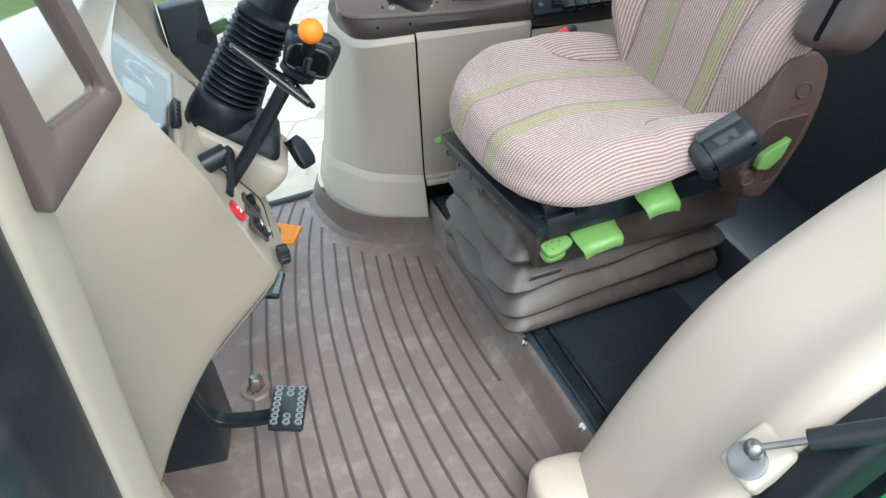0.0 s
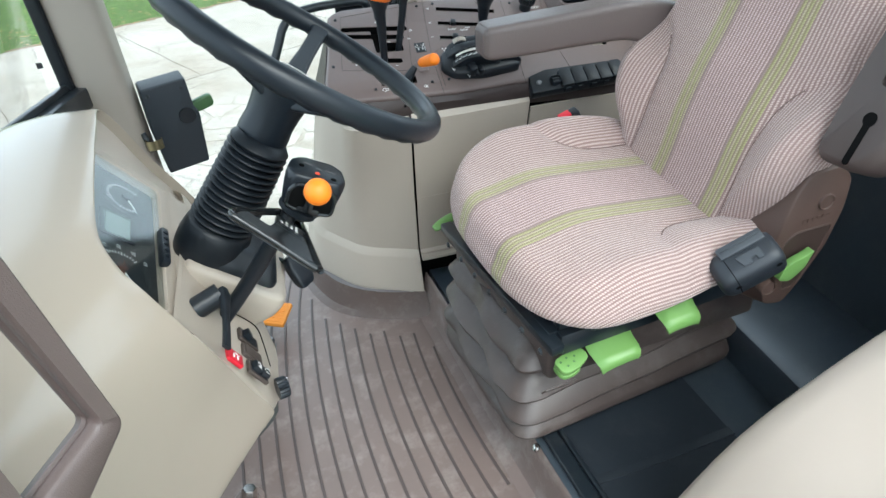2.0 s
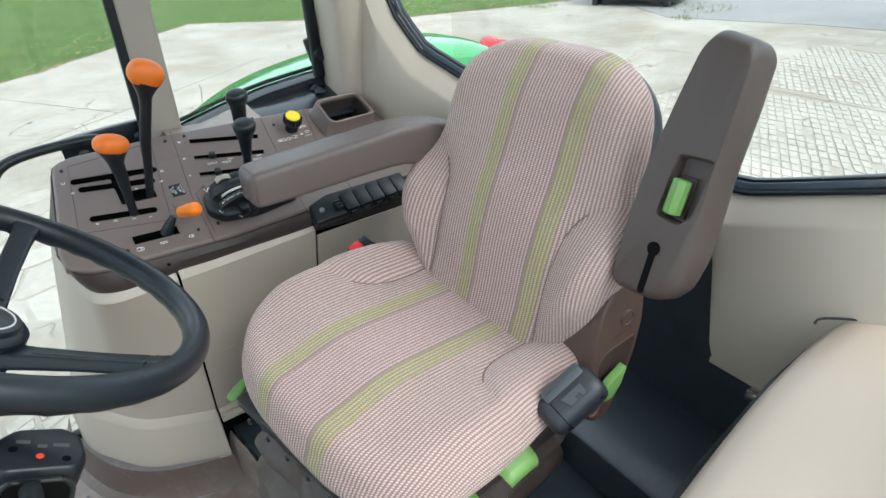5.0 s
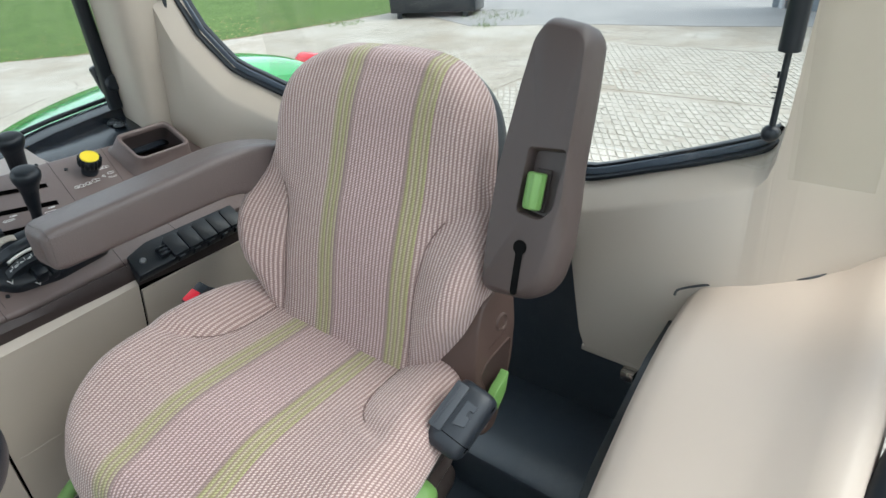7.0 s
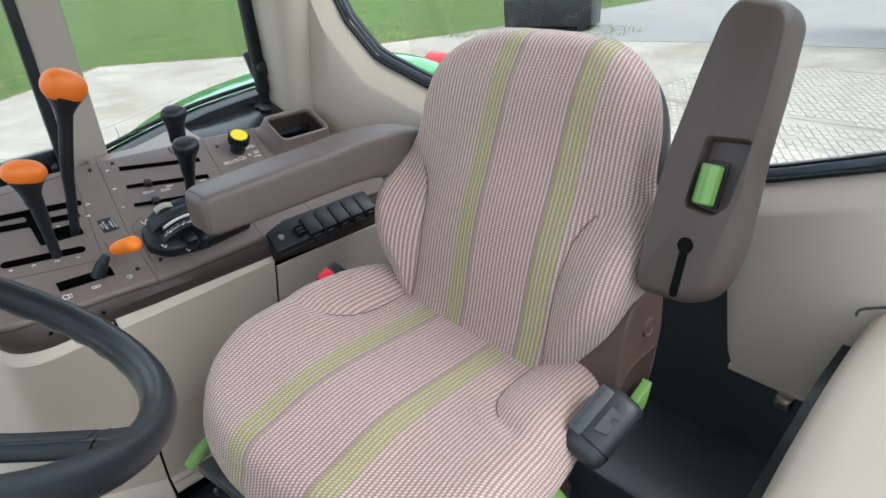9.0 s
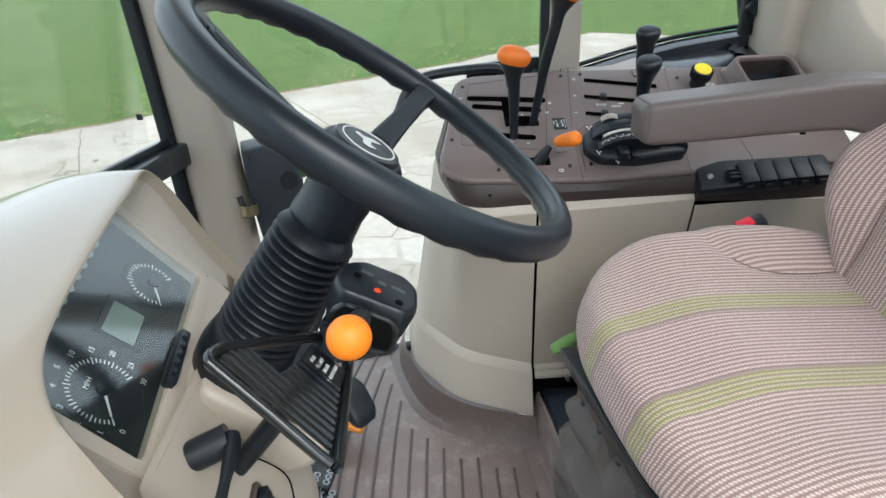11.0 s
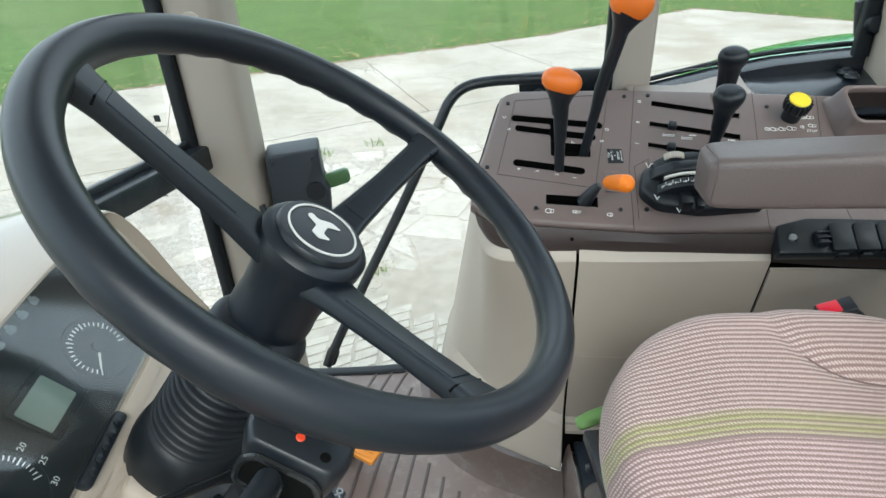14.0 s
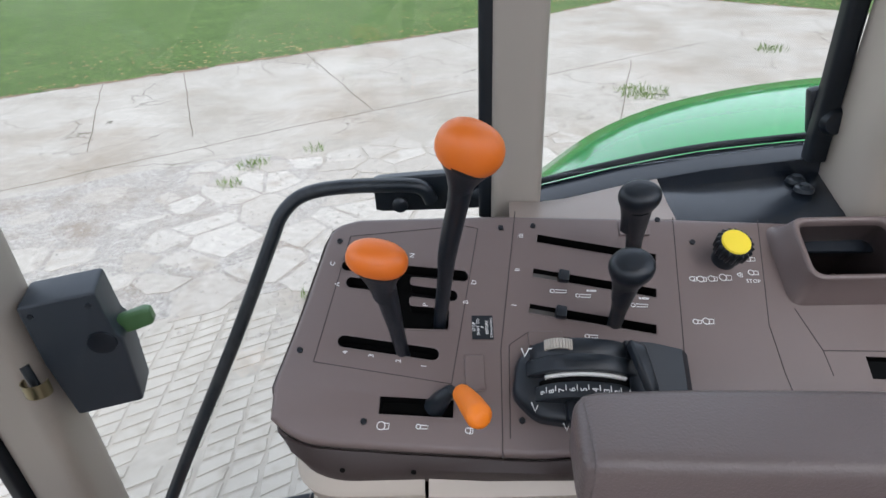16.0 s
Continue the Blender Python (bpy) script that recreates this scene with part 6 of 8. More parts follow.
prism(bm, [(0.21, 0.0), (0.25, 0.10), (0.30, 0.20), (0.38, 0.32), (0.50, 0.42), (0.64, 0.48), (0.80, 0.50), (0.80, 0.0)], 0.02, Matrix.Translation((0, 0.560, 0)) @ Matrix(((1, 0, 0, 0), (0, 0, 1, 0), (0, 1, 0, 0), (0, 0, 0, 1))))
solid("wall_left_wheel_box_side", bm, BLACK_STEEL, "black steel side of the wheel arch", "wheel arch", kind="structure")

# rear wall trim under the window: the sill dips in the middle and rises to both corner posts
SILL = [(0.26, 1.70), (0.472, 1.50), (0.484, 0.88), (0.488, 0.81), (0.494, 0.765), (0.512, 0.738), (0.594, 0.711), (0.715, 0.668), (0.87, 0.650), (1.0, 0.652), (1.12, 0.674), (1.31, 0.730), (1.39, 0.770), (1.45, 0.85), (1.50, 1.0), (1.53, 1.15)]
WALLX = [(0.26, 0.95), (0.40, 0.88), (0.446, 0.82), (0.50, 0.775), (0.58, 0.745), (0.70, 0.745), (0.90, 0.75), (1.05, 0.745), (1.31, 0.700), (1.45, 0.635), (1.56, 0.60)]


def along(table, y):
    ys, vs_ = zip(*table)
    return float(np.interp(y, ys, vs_))


def rear_x(y):
    return sum(along(WALLX, y + d) for d in (-0.03, 0, 0.03)) / 3


def sill_z(y):
    return sum(along(SILL, y + d) for d in (-0.006, 0, 0.006)) / 3


rows = []
for y in np.concatenate([np.linspace(1.52, 1.30, 16), np.linspace(1.27, 0.75, 12), np.linspace(0.735, 0.69, 6), np.linspace(0.66, 0.53, 7), np.linspace(0.52, 0.47, 26), np.linspace(0.46, 0.30, 9)]):
    zt, x = sill_z(y) - 0.014, rear_x(y)
    zb = 0.396 + 0.189 * smooth01(0.700, 0.735, y)
    bev = min(0.040, (zt - zb) * 0.6)
    rows.append([V(x - 0.022, y, zb), V(x - 0.026, y, zb + (zt - zb - bev) * 0.5), V(x - 0.027, y, zt - bev), V(x - 0.023, y, zt - bev * 0.88), V(x + 0.006, y, zt - 0.008), V(x + 0.022, y, zt)])
bm = B()
shell(bm, rows, 0.005)
solid("wall_rear", bm, BEIGE, "curved beige trim below the rear window", "trim", kind="structure", sharp=50)
bm = B()
sweep_rect(bm, [V(rear_x(y) - 0.020, y, 0.389) for y in np.linspace(0.705, 0.30, 14)], [(0.008, 0.010)] * 14, 0.3, 1)
solid("wall_rear_flap", bm, BEIGE, "beige lower lip of the rear trim", "trim", kind="structure", sharp=50)
bm = B()
tube(bm, [V(rear_x(y) - 0.027, y, 0.846) for y in np.linspace(0.483, 0.32, 10)], 0.0022, 8, sub=1)
solid("trim_post_joint", bm, DARK_GAP_SHADE, "dark joint between the two post covers", "joint", kind="structure")
bm = B()
box(bm, (0.02, 0.022, 0.018), Matrix.Translation((0.715, 0.625, 0.378)), 0.004)
solid("flap_latch", bm, CHROME, "small steel latch under the rear trim", "latch")
bm = B()
P = [V(rear_x(y) + 0.022, y, sill_z(y)) for y in np.concatenate([np.linspace(1.51, 0.60, 40), np.linspace(0.595, 0.506, 21)])]
sweep_rect(bm, P, [(0.012, 0.006)] * 61, 0.3, 1)
sweep_rect(bm, [q + V(-0.010, 0, -0.013) for q in P], [(0.022, 0.005)] * 61, 0.3, 1)
solid("trim_rear_window", bm, BLACK_RUBBER, "black rubber rear window seal", "seal", kind="structure")

bm = B()
sweep_rect(bm, [q + V(-0.002, 0, -0.007) for q in P], [(0.012, 0.012)] * 61, 0.15, 1)
solid("trim_rear_frame", bm, surface("grey_blue_frame", (0.10, 0.12, 0.15), 0.25, vary=0.06, bump=0.02), "grey-blue frame of the rear window", "frame", kind="structure")

# posts
def post(name, pts, w, d, mat, label, up=(1, 0, 0)):
    bm = B()
    sweep_rect(bm, pts, [(w, d)] * len(pts), 0.28, 6, up)
    return solid(name, bm, mat, label, "post", kind="structure")


# beige darkened for the two far posts, whose shade is in the colour
SHADED_BEIGE = surface("shaded_beige_post", (0.325, 0.285, 0.245), 0.45, vary=0.05, grain=1400, bump=0.25)
post("wall_post_front_right", [(-0.465, 1.50, -0.05), (-0.465, 1.495, 0.25), (-0.466, 1.49, 0.50), (-0.468, 1.485, 0.80), (-0.47, 1.46, 1.2), (-0.46, 1.40, 1.7)], 0.075, 0.094, SHADED_BEIGE, "beige windscreen post")
post("wall_post_middle_right", [(0.192, 1.585, 0.60), (0.194, 1.580, 0.70), (0.196, 1.575, 0.90), (0.20, 1.56, 1.2), (0.22, 1.50, 1.7)], 0.034, 0.058, SHADED_BEIGE, "beige middle post of the cab")
post("wall_post_rear_right", [(0.62, 1.58, 0.52), (0.615, 1.575, 0.62), (0.608, 1.555, 0.75), (0.60, 1.53, 0.9), (0.59, 1.50, 1.2), (0.58, 1.46, 1.7)], 0.12, 0.13, BEIGE, "wide beige rear corner post")
post("wall_post_rear_left", [(0.68, 0.20, 0.50), (0.675, 0.21, 0.75), (0.66, 0.23, 1.0), (0.64, 0.25, 1.3), (0.62, 0.28, 1.7)], 0.12, 0.12, BEIGE, "wide beige rear corner post")
post("wall_post_front_left", [(-0.398, 0.2715, -0.05), (-0.380, 0.2715, 0.25), (-0.3625, 0.2715, 0.50), (-0.341, 0.2715, 0.8), (-0.326, 0.266, 1.2), (-0.326, 0.271, 1.7)], 0.10, 0.22, BLACK_STEEL, "black steel door post with its rubber seal")
post("wall_post_front_left_inner", [(-0.3285, 0.338, -0.05), (-0.3195, 0.338, 0.15), (-0.3105, 0.338, 0.3), (-0.3005, 0.338, 0.44), (-0.2925, 0.338, 0.556), (-0.2825, 0.338, 0.67), (-0.2775, 0.338, 0.73), (-0.2648, 0.338, 0.9), (-0.2425, 0.345, 1.2), (-0.2425, 0.345, 1.7)], 0.068, 0.085, BEIGE, "beige door post beside the dash", (1, 0, 0))
for nm, pts in (("seal_front_right", [(-0.517, 1.462, 0.0), (-0.518, 1.457, 0.30), (-0.519, 1.453, 0.5), (-0.521, 1.448, 0.80), (-0.523, 1.425, 1.2), (-0.51, 1.37, 1.7)]), ("seal_middle_right", [(0.160, 1.585, 0.64), (0.162, 1.580, 0.80), (0.168, 1.56, 1.2), (0.188, 1.50, 1.7)]), ("seal_rear_right", [(0.535, 1.60, 0.70), (0.53, 1.59, 0.85), (0.52, 1.57, 1.2), (0.51, 1.52, 1.7)])):
    bm = B()
    sweep_rect(bm, pts, [(0.022, 0.022)] * len(pts), 0.3, 6, (1, 0, 0))
    solid("trim_" + nm, bm, BLACK_RUBBER, "black rubber window seal", "seal", kind="structure")
# black frames outside the glass
bm = B()
bar(bm, (-0.500, 1.47, 0.582), (-0.625, 0.90, 0.572), 0.03, 0.04, 0.004)
bar(bm, (-0.516, 1.47, 0.606), (-0.641, 0.90, 0.596), 0.012, 0.016, 0.003)
solid("trim_front_rail", bm, BLACK_STEEL, "black steel rail across the windscreen opening", "rail", kind="structure")
bm = B()
sweep_rect(bm, [(-0.50, 1.60, -0.012), (-0.30, 1.625, -0.008), (-0.15, 1.66, -0.005)], [(0.03, 0.03)] * 3, 0.3, 4)
solid("trim_door_sill", bm, BLACK_RUBBER, "black seal along the far door sill", "seal", kind="structure")
# black steel ledge beyond the console: seal, flat frame strip, dark web and the bolted plate
SHEET = surface("glossy_black_sheet", (0.011, 0.015, 0.021), 0.24, vary=0.15, grain=200, bump=0.03, spec=0.6)
LOWER = [(0.17, 0.632), (0.226, 0.650), (0.33, 0.676), (0.42, 0.693), (0.50, 0.702), (0.58, 0.709), (0.64, 0.712)]
bm = B()
shell(bm, [[V(x, 1.490, 0.640) for x in np.linspace(0.35, 0.63, 8)], [V(x, 1.520 + 0.02 * smooth01(0.35, 0.63, x), 0.6635) for x in np.linspace(0.355, 0.63, 8)], [V(x, 1.600, 0.664 + 0.018 * smooth01(0.37, 0.62, x)) for x in np.linspace(0.368, 0.63, 8)], [V(x, 1.625, 0.664 + 0.018 * smooth01(0.37, 0.62, x)) for x in np.linspace(0.368, 0.63, 8)]], 0.004)
solid("trim_side_ledge", bm, SHEET, "black steel ledge below the side window", "ledge", kind="structure")
bm = B()
tube(bm, [(x, 1.652, z + 0.002) for x, z in LOWER], 0.0045, 8)
solid("trim_window_seal", bm, BLACK_RUBBER, "black rubber seal along the side window", "seal", kind="structure")
bm = B()
shell(bm, [[V(x, 1.650, z - 0.003) for x, z in LOWER], [V(x, 1.611, z - 0.007) for x, z in LOWER], [V(x, 1.607, z - 0.009) for x, z in LOWER], [V(x, 1.606, z - 0.050) for x, z in LOWER]], 0.004)
solid("trim_side_window", bm, SHEET, "black rising lower frame of the side window", "frame", kind="structure")
bm = B()
shell(bm, [[V(x, 1.519, 0.667 - 0.02 * (x - 0.2)) for x in np.linspace(0.185, 0.366, 6)], [V(x, 1.560, 0.6675 - 0.02 * (x - 0.2)) for x in np.linspace(0.185, 0.366, 6)], [V(x, 1.601, float(np.interp(x, [q[0] for q in LOWER], [q[1] for q in LOWER])) - 0.006) for x in np.linspace(0.185, 0.362, 6)]], 0.004)
solid("trim_console_edge", bm, surface("taupe_plastic", (0.27, 0.220, 0.190), 0.42, vary=0.05, grain=1400, bump=0.25), "taupe plastic edge trim behind the control panel", "trim", kind="structure")
bm = B()
sweep_rect(bm, [(0.016, 1.626, 0.650), (0.022, 1.626, 0.650), (0.10, 1.626, 0.654), (0.20, 1.626, 0.658)], [(0.014, 0.034), (0.018, 0.046), (0.018, 0.050), (0.018, 0.050)], 0.2, 3)
solid("trim_bracket", bm, BLACK_STEEL, "black steel bracket of the grab rail", "bracket", kind="structure")

bm = B()
tube(bm, [(0.697, 0.571, 0.546), (0.706, 0.568, 0.5515), (0.730, 0.540, 0.5545), (0.753, 0.507, 0.5575), (0.80, 0.44, 0.5605), (0.844, 0.414, 0.568), (0.88, 0.40, 0.572)], 0.0016, 8)
solid("trim_box_joint", bm, BLACK_RUBBER, "thin black joint round the wheel box", "seal", kind="structure")
# glass
bm = B()
sweep_rect(bm, [(p.x + 0.01, 0.315 - 0.035 * smooth01(0.5, 0.72, p.x), p.z - 0.005) for p in prof], [(0.045, 0.05)] * (len(prof)), 0.3, 1)
solid("trim_door_seal", bm, BLACK_RUBBER, "black rubber door seal along the wheel arch", "seal", kind="structure")


def pane(name, pts, label):
    bm = B()
    a = [V(*p) for p in pts]
    nrm = (a[1] - a[0]).cross(a[2] - a[0]).normalized() * 0.002
    vs = [bm.verts.new(p + nrm) for p in a] + [bm.verts.new(p - nrm) for p in a]
    k = len(a)
    bm.faces.new(vs[:k])
    bm.faces.new(vs[k:][::-1])
    for i in range(k):
        bm.faces.new((vs[i], vs[(i + 1) % k], vs[k + (i + 1) % k], vs[k + i]))
    ob = solid(name, bm, GLASS, label, "window", kind="structure")
    ob.visible_shadow = False
    return ob


pane("window_1", [(-0.52, 1.60, 0.0), (-0.12, 1.67, 0.0), (0.19, 1.66, 0.62), (0.20, 1.55, 1.70), (-0.42, 1.42, 1.70), (-0.50, 1.52, 0.80)], "clear glass of the closed far door")
pane("window_2", [(0.20, 1.64, 0.66), (0.57, 1.635, 0.71), (0.55, 1.50, 1.70), (0.21, 1.54, 1.70)], "clear fixed side window")
pane("window_3", [(0.76, 1.40, 0.70), (0.76, 0.40, 0.70), (0.72, 0.42, 1.70), (0.72, 1.38, 1.70)], "clear rear window")
pane("window_4", [(-0.62, 1.50, 0.10), (-0.62, 0.35, 0.10), (-0.44, 0.40, 1.70), (-0.44, 1.40, 1.70)], "clear windscreen")

# roof, closing the cab above
bm = B()
prism(bm, round_poly([(-0.55, 0.15), (0.85, 0.15), (0.85, 1.65), (-0.55, 1.65)], 0.12, 6), 0.16, Matrix.Translation((0, 0, 1.66)), 0.03)
solid("ceiling", bm, BEIGE, "plain beige cab roof lining", "ceiling", kind="structure")

# ---- left-hand shift lever, switches, pedals ----
rv = thing("shift_lever", (-0.24, 0.79, 0.50), "black shift lever with orange ball and ribbed gate plate", "lever")
PA, PB, PC = V(-0.167, 0.672, 0.688), V(-0.101, 0.648, 0.623), V(-0.118, 0.806, 0.590)
PU = (PC - PB).normalized()
PM = frame_of(PB, PU, (0.70, 0.24, 0.67))
# plate outline in its own plane: x from the near tip to the far tip, y towards the front
q = [PM.inverted() @ p for p in (PB, PC, V(-0.140, 0.800, 0.610), V(-0.166, 0.692, 0.682), PA)]
outline = round_poly([(a.x, a.y) for a in q], 0.012, 4)
cen = Vector((sum(x for x, _ in outline) / len(outline), sum(y for _, y in outline) / len(outline)))
bm = B()
inner = [tuple(cen + (Vector(p) - cen) * 0.90) for p in outline]
k = len(outline)
loft(bm, [[PM @ V(x, y, z) for x, y in r] for r, z in ((outline, -0.003), (outline, -0.0005), (inner, -0.0005), (inner, -0.003))], closed=True)
tube(bm, [PM @ V(x, y, 0.0015) for x, y in outline], 0.0034, 10, closed=True, sub=2)
GLOSS_BLACK = surface("glossy_black_plastic", (0.010, 0.0115, 0.013), 0.22, vary=0.1, grain=600, bump=0.08)
plate = part("gate_plate", bm, GLOSS_BLACK, rv, "black ribbed plastic plate")
edge_d = Vector((q[0].x - q[4].x, q[0].y - q[4].y)).normalized()
edge_n = Vector((-edge_d.y, edge_d.x))
if (cen - Vector((q[4].x, q[4].y))).dot(edge_n) < 0:
    edge_n = -edge_n
poly = [Vector(cen + (Vector(p_) - cen) * 0.88) for p_ in outline]
for i in range(9):
    base_p = Vector((q[4].x, q[4].y)) + edge_n * (0.016 + 0.0088 * i)
    cuts = []
    for a, b in zip(poly, poly[1:] + poly[:1]):
        da, db = (a - base_p).dot(edge_n), (b - base_p).dot(edge_n)
        if da * db < 0:
            cuts.append((a + (b - a) * da / (da - db) - base_p).dot(edge_d))
    if len(cuts) == 2:
        lo_, hi_ = min(cuts), max(cuts)
        if i >= 4:
            lo_ += (hi_ - lo_) * 0.35
        A_, B_ = base_p + edge_d * lo_, base_p + edge_d * hi_
        bm = B()
        bar(bm, PM @ V(A_.x, A_.y, 0.0008), PM @ V(B_.x, B_.y, 0.0008), 0.0035, 0.004, 0.001)
        part("rib", bm, GLOSS_BLACK, plate)
bm = B()
prism(bm, rrect(0.052, 0.034, 0.004), 0.004, PM @ pose(0.100, 0.022, -0.002, 0, 0, -8), 0.001)
lbl = part("label_plate", bm, BLACK, plate, "small black label with white lettering")
for i, s in enumerate(("STOP", "SHIFT TO P", "BEFORE", "DISMOUNTING")):
    text(s, 0.0045, PM @ pose(0.104, 0.032 - i * 0.006, 0.0023, 0, 0, 172), WHITE, lbl)
BALL = V(-0.089, 0.680, 0.690)
bm = B()
ball(bm, Matrix.Translation(BALL) @ Matrix.Diagonal((0.0128, 0.0128, 0.0128, 1)), 18)
part("ball_knob", bm, ORANGE, rv, "bright orange ball knob")
bm = B()
tube(bm, [BALL, V(-0.090, 0.700, 0.681), V(-0.093, 0.735, 0.664), V(-0.098, 0.765, 0.648)], [0.0050, 0.0058, 0.0072, 0.0080], 14)
part("stem", bm, BLACK, rv)
# switch box
SB = frame_of((-0.094, 0.798, 0.640), (0.62, -0.05, -0.30), (0.42, -0.05, 0.9)) @ Matrix.Scale(0.82, 4)
bm = B()
HEX = round_poly([(-0.031, -0.026), (0.031, -0.026), (0.041, -0.008), (0.037, 0.022), (0.021, 0.036), (-0.021, 0.036), (-0.037, 0.022), (-0.041, -0.008)], 0.006, 3)
loft(bm, [[SB @ V(x * f, y * f + dy, z) for x, y in HEX] for f, dy, z in ((0.55, 0.004, -0.036), (0.78, 0.003, -0.035), (0.88, 0.002, -0.029), (0.95, 0.001, -0.012), (1.0, 0.0, 0.008), (1.0, 0.0, 0.014), (0.975, 0.0, 0.0185), (0.93, 0.0, 0.0210), (0.86, 0.0, 0.0220))])
sbx = part("switch_box", bm, BLACK, rv, "black plastic switch housing")
bm = B()
tube(bm, [SB @ V(0, 0.002, -0.03), V(-0.108, 0.797, 0.622), V(-0.118, 0.796, 0.612)], [0.024, 0.021, 0.017], 18, sub=3)
part("neck", bm, BLACK, rv)
bm = B()
lathe(bm, [(0.020, -0.004), (0.0225, -0.002), (0.0225, 0.004), (0.019, 0.006)], frame_of((-0.116, 0.796, 0.615), (0, 1, 0), (0.6, 0, 0.8)), 24)
part("collar", bm, BLACK_RUBBER, rv)
# the hollow is a near-black slab, its shade put into the colour
bm = B()
SBF = SB @ Matrix(((1, 0, 0, 0), (0, 0, 1, -0.0275), (0, 1, 0, -0.030), (0, 0, 0, 1)))
arch = round_poly([(-0.031, 0.006), (-0.012, 0.002), (0.012, 0.002), (0.031, 0.006), (0.030, 0.030), (0.022, 0.040), (-0.022, 0.040), (-0.030, 0.030)], 0.006, 4)
prism(bm, arch, 0.005, SBF @ Matrix.Translation((0, 0, -0.001)), 0.001)
part("recess", bm, DARK_GAP_SHADE, sbx)
bm = B()
tube(bm, [SBF @ V(x, y, 0.0) for x, y in arch], 0.0026, 8, closed=True, sub=2)
part("recess_rim", bm, GLOSS_BLACK, sbx)
bm = B()
box(bm, (0.013, 0.026, 0.010), SBF @ Matrix.Translation((-0.001, 0.016, -0.002)), 0.003)
box(bm, (0.030, 0.008, 0.008), SBF @ Matrix.Translation((0.0, 0.006, -0.001)), 0.002)
part("inner_key", bm, GLOSS_BLACK, sbx)
for x, y, mm, r in ((0.0, -0.008, RED, 0.0035), (-0.022, 0.004, DARK_GAP_SHADE, 0.004), (0.022, -0.014, DARK_GAP_SHADE, 0.004)):
    bm = B()
    lathe(bm, [(r, 0.0), (r, 0.001), (r * 0.8, 0.0016), (0.0001, 0.0016)], SB @ Matrix.Translation((x, y, 0.0215)), 14)
    part("indicator", bm, surface("red_indicator", (0.75, 0.055, 0.015), 0.4) if mm is RED else mm, sbx)
for x, y, w in ((-0.014, 0.014, 0.012), (0.002, 0.006, 0.008), (0.018, 0.006, 0.014)):
    bm = B()
    prism(bm, rrect(w, 0.005, 0.001, 2), 0.0006, SB @ pose(x, y, 0.0218, 0, 0, -10))
    part("symbol", bm, surface("grey_symbol", (0.09, 0.09, 0.09), 0.5, bump=0) if "grey_symbol" not in bpy.data.materials else bpy.data.materials["grey_symbol"], sbx)
bm = B()
tube(bm, [V(-0.236, 0.800, 0.475), V(-0.19, 0.800, 0.528), V(-0.125, 0.795, 0.612)], 0.0095, 14)
part("rod", bm, BLACK, rv)
bm = B()
tube(bm, [V(-0.252, 0.770, 0.523), V(-0.222, 0.782, 0.530)], 0.0135, 14, sub=1)
part("pivot_barrel", bm, BLACK, rv)
bm = B()
sweep_rect(bm, [V(-0.219, 0.783, 0.536), V(-0.217, 0.774, 0.531), V(-0.2165, 0.745, 0.520), V(-0.2165, 0.726, 0.514), V(-0.217, 0.708, 0.509)], [(0.010, 0.007), (0.014, 0.009), (0.008, 0.006), (0.009, 0.006), (0.011, 0.005)], 0.3, 6, (0.9, 0.05, 0.43))
part("thumb_lever", bm, BLACK, rv)

# switches on the pedestal: frame with x across, y up the face
SW = frame_of((-0.2095, 0.756, 0.449), (-0.03, 1, -0.06), (0.898, 0.051, 0.436))


def rocker(at, tilt, size, mm, label, kind):
    q = SW.inverted() @ V(*at)
    u, v = q.x, q.y
    w, hh = size
    th = thing("rocker_switch", SW @ V(u, v, 0.0), label, "switch", "dash switches")
    bm = B()
    prism(bm, rrect(w, hh, 0.003), 0.005, SW @ pose(u, v, -0.001, 0, 0, tilt), 0.0012)
    part("frame", bm, SWITCH_BROWN if kind else RED, th)
    m_ = SW @ pose(u, v, 0.004, 0, 0, tilt)
    if kind == 1:
        bm = B()
        prism(bm, rrect(w - 0.007, hh - 0.008, 0.001, 2), 0.0006, m_)
        part("recess", bm, BLACK, th)
        bm = B()
        box(bm, (w - 0.009, (hh - 0.010) * 0.5, 0.008), m_ @ pose(0, 0.006, 0.003, 14, 0, 0), 0.0015)
        part("key", bm, BLACK, th)
    if kind == 2:
        bm = B()
        prism(bm, rrect(w - 0.005, hh - 0.005, 0.002, 3), 0.0012, m_, 0.0005)
        part("blank", bm, SWITCH_BROWN, th)
    if kind == 3:
        bm = B()
        prism(bm, rrect(w - 0.006, hh - 0.006, 0.001, 2), 0.0006, m_)
        part("recess", bm, BLACK, th)
        for s_ in (-1, 1):
            bm = B()
            box(bm, (w - 0.008, (hh - 0.010) * 0.5, 0.008), m_ @ pose(0, s_ * 0.0072, 0.002, s_ * 12, 0, 0), 0.0015)
            key = part("key", bm, BLACK, th)
            bm = B()
            tube(bm, [m_ @ V(0.0035 * math.cos(a), s_ * 0.0072 + 0.0035 * math.sin(a), 0.0068 - s_ * 0 + 0.0008 * math.sin(a) * s_) for a in np.linspace(-1.6, 1.6, 8)], 0.0005, 5, sub=1)
            tube(bm, [m_ @ V(-0.0035, s_ * 0.0072 - 0.003, 0.0066), m_ @ V(-0.0035, s_ * 0.0072 + 0.003, 0.0070)], 0.0005, 5, sub=1)
            part("symbol", bm, WHITE, key)
    return th, m_


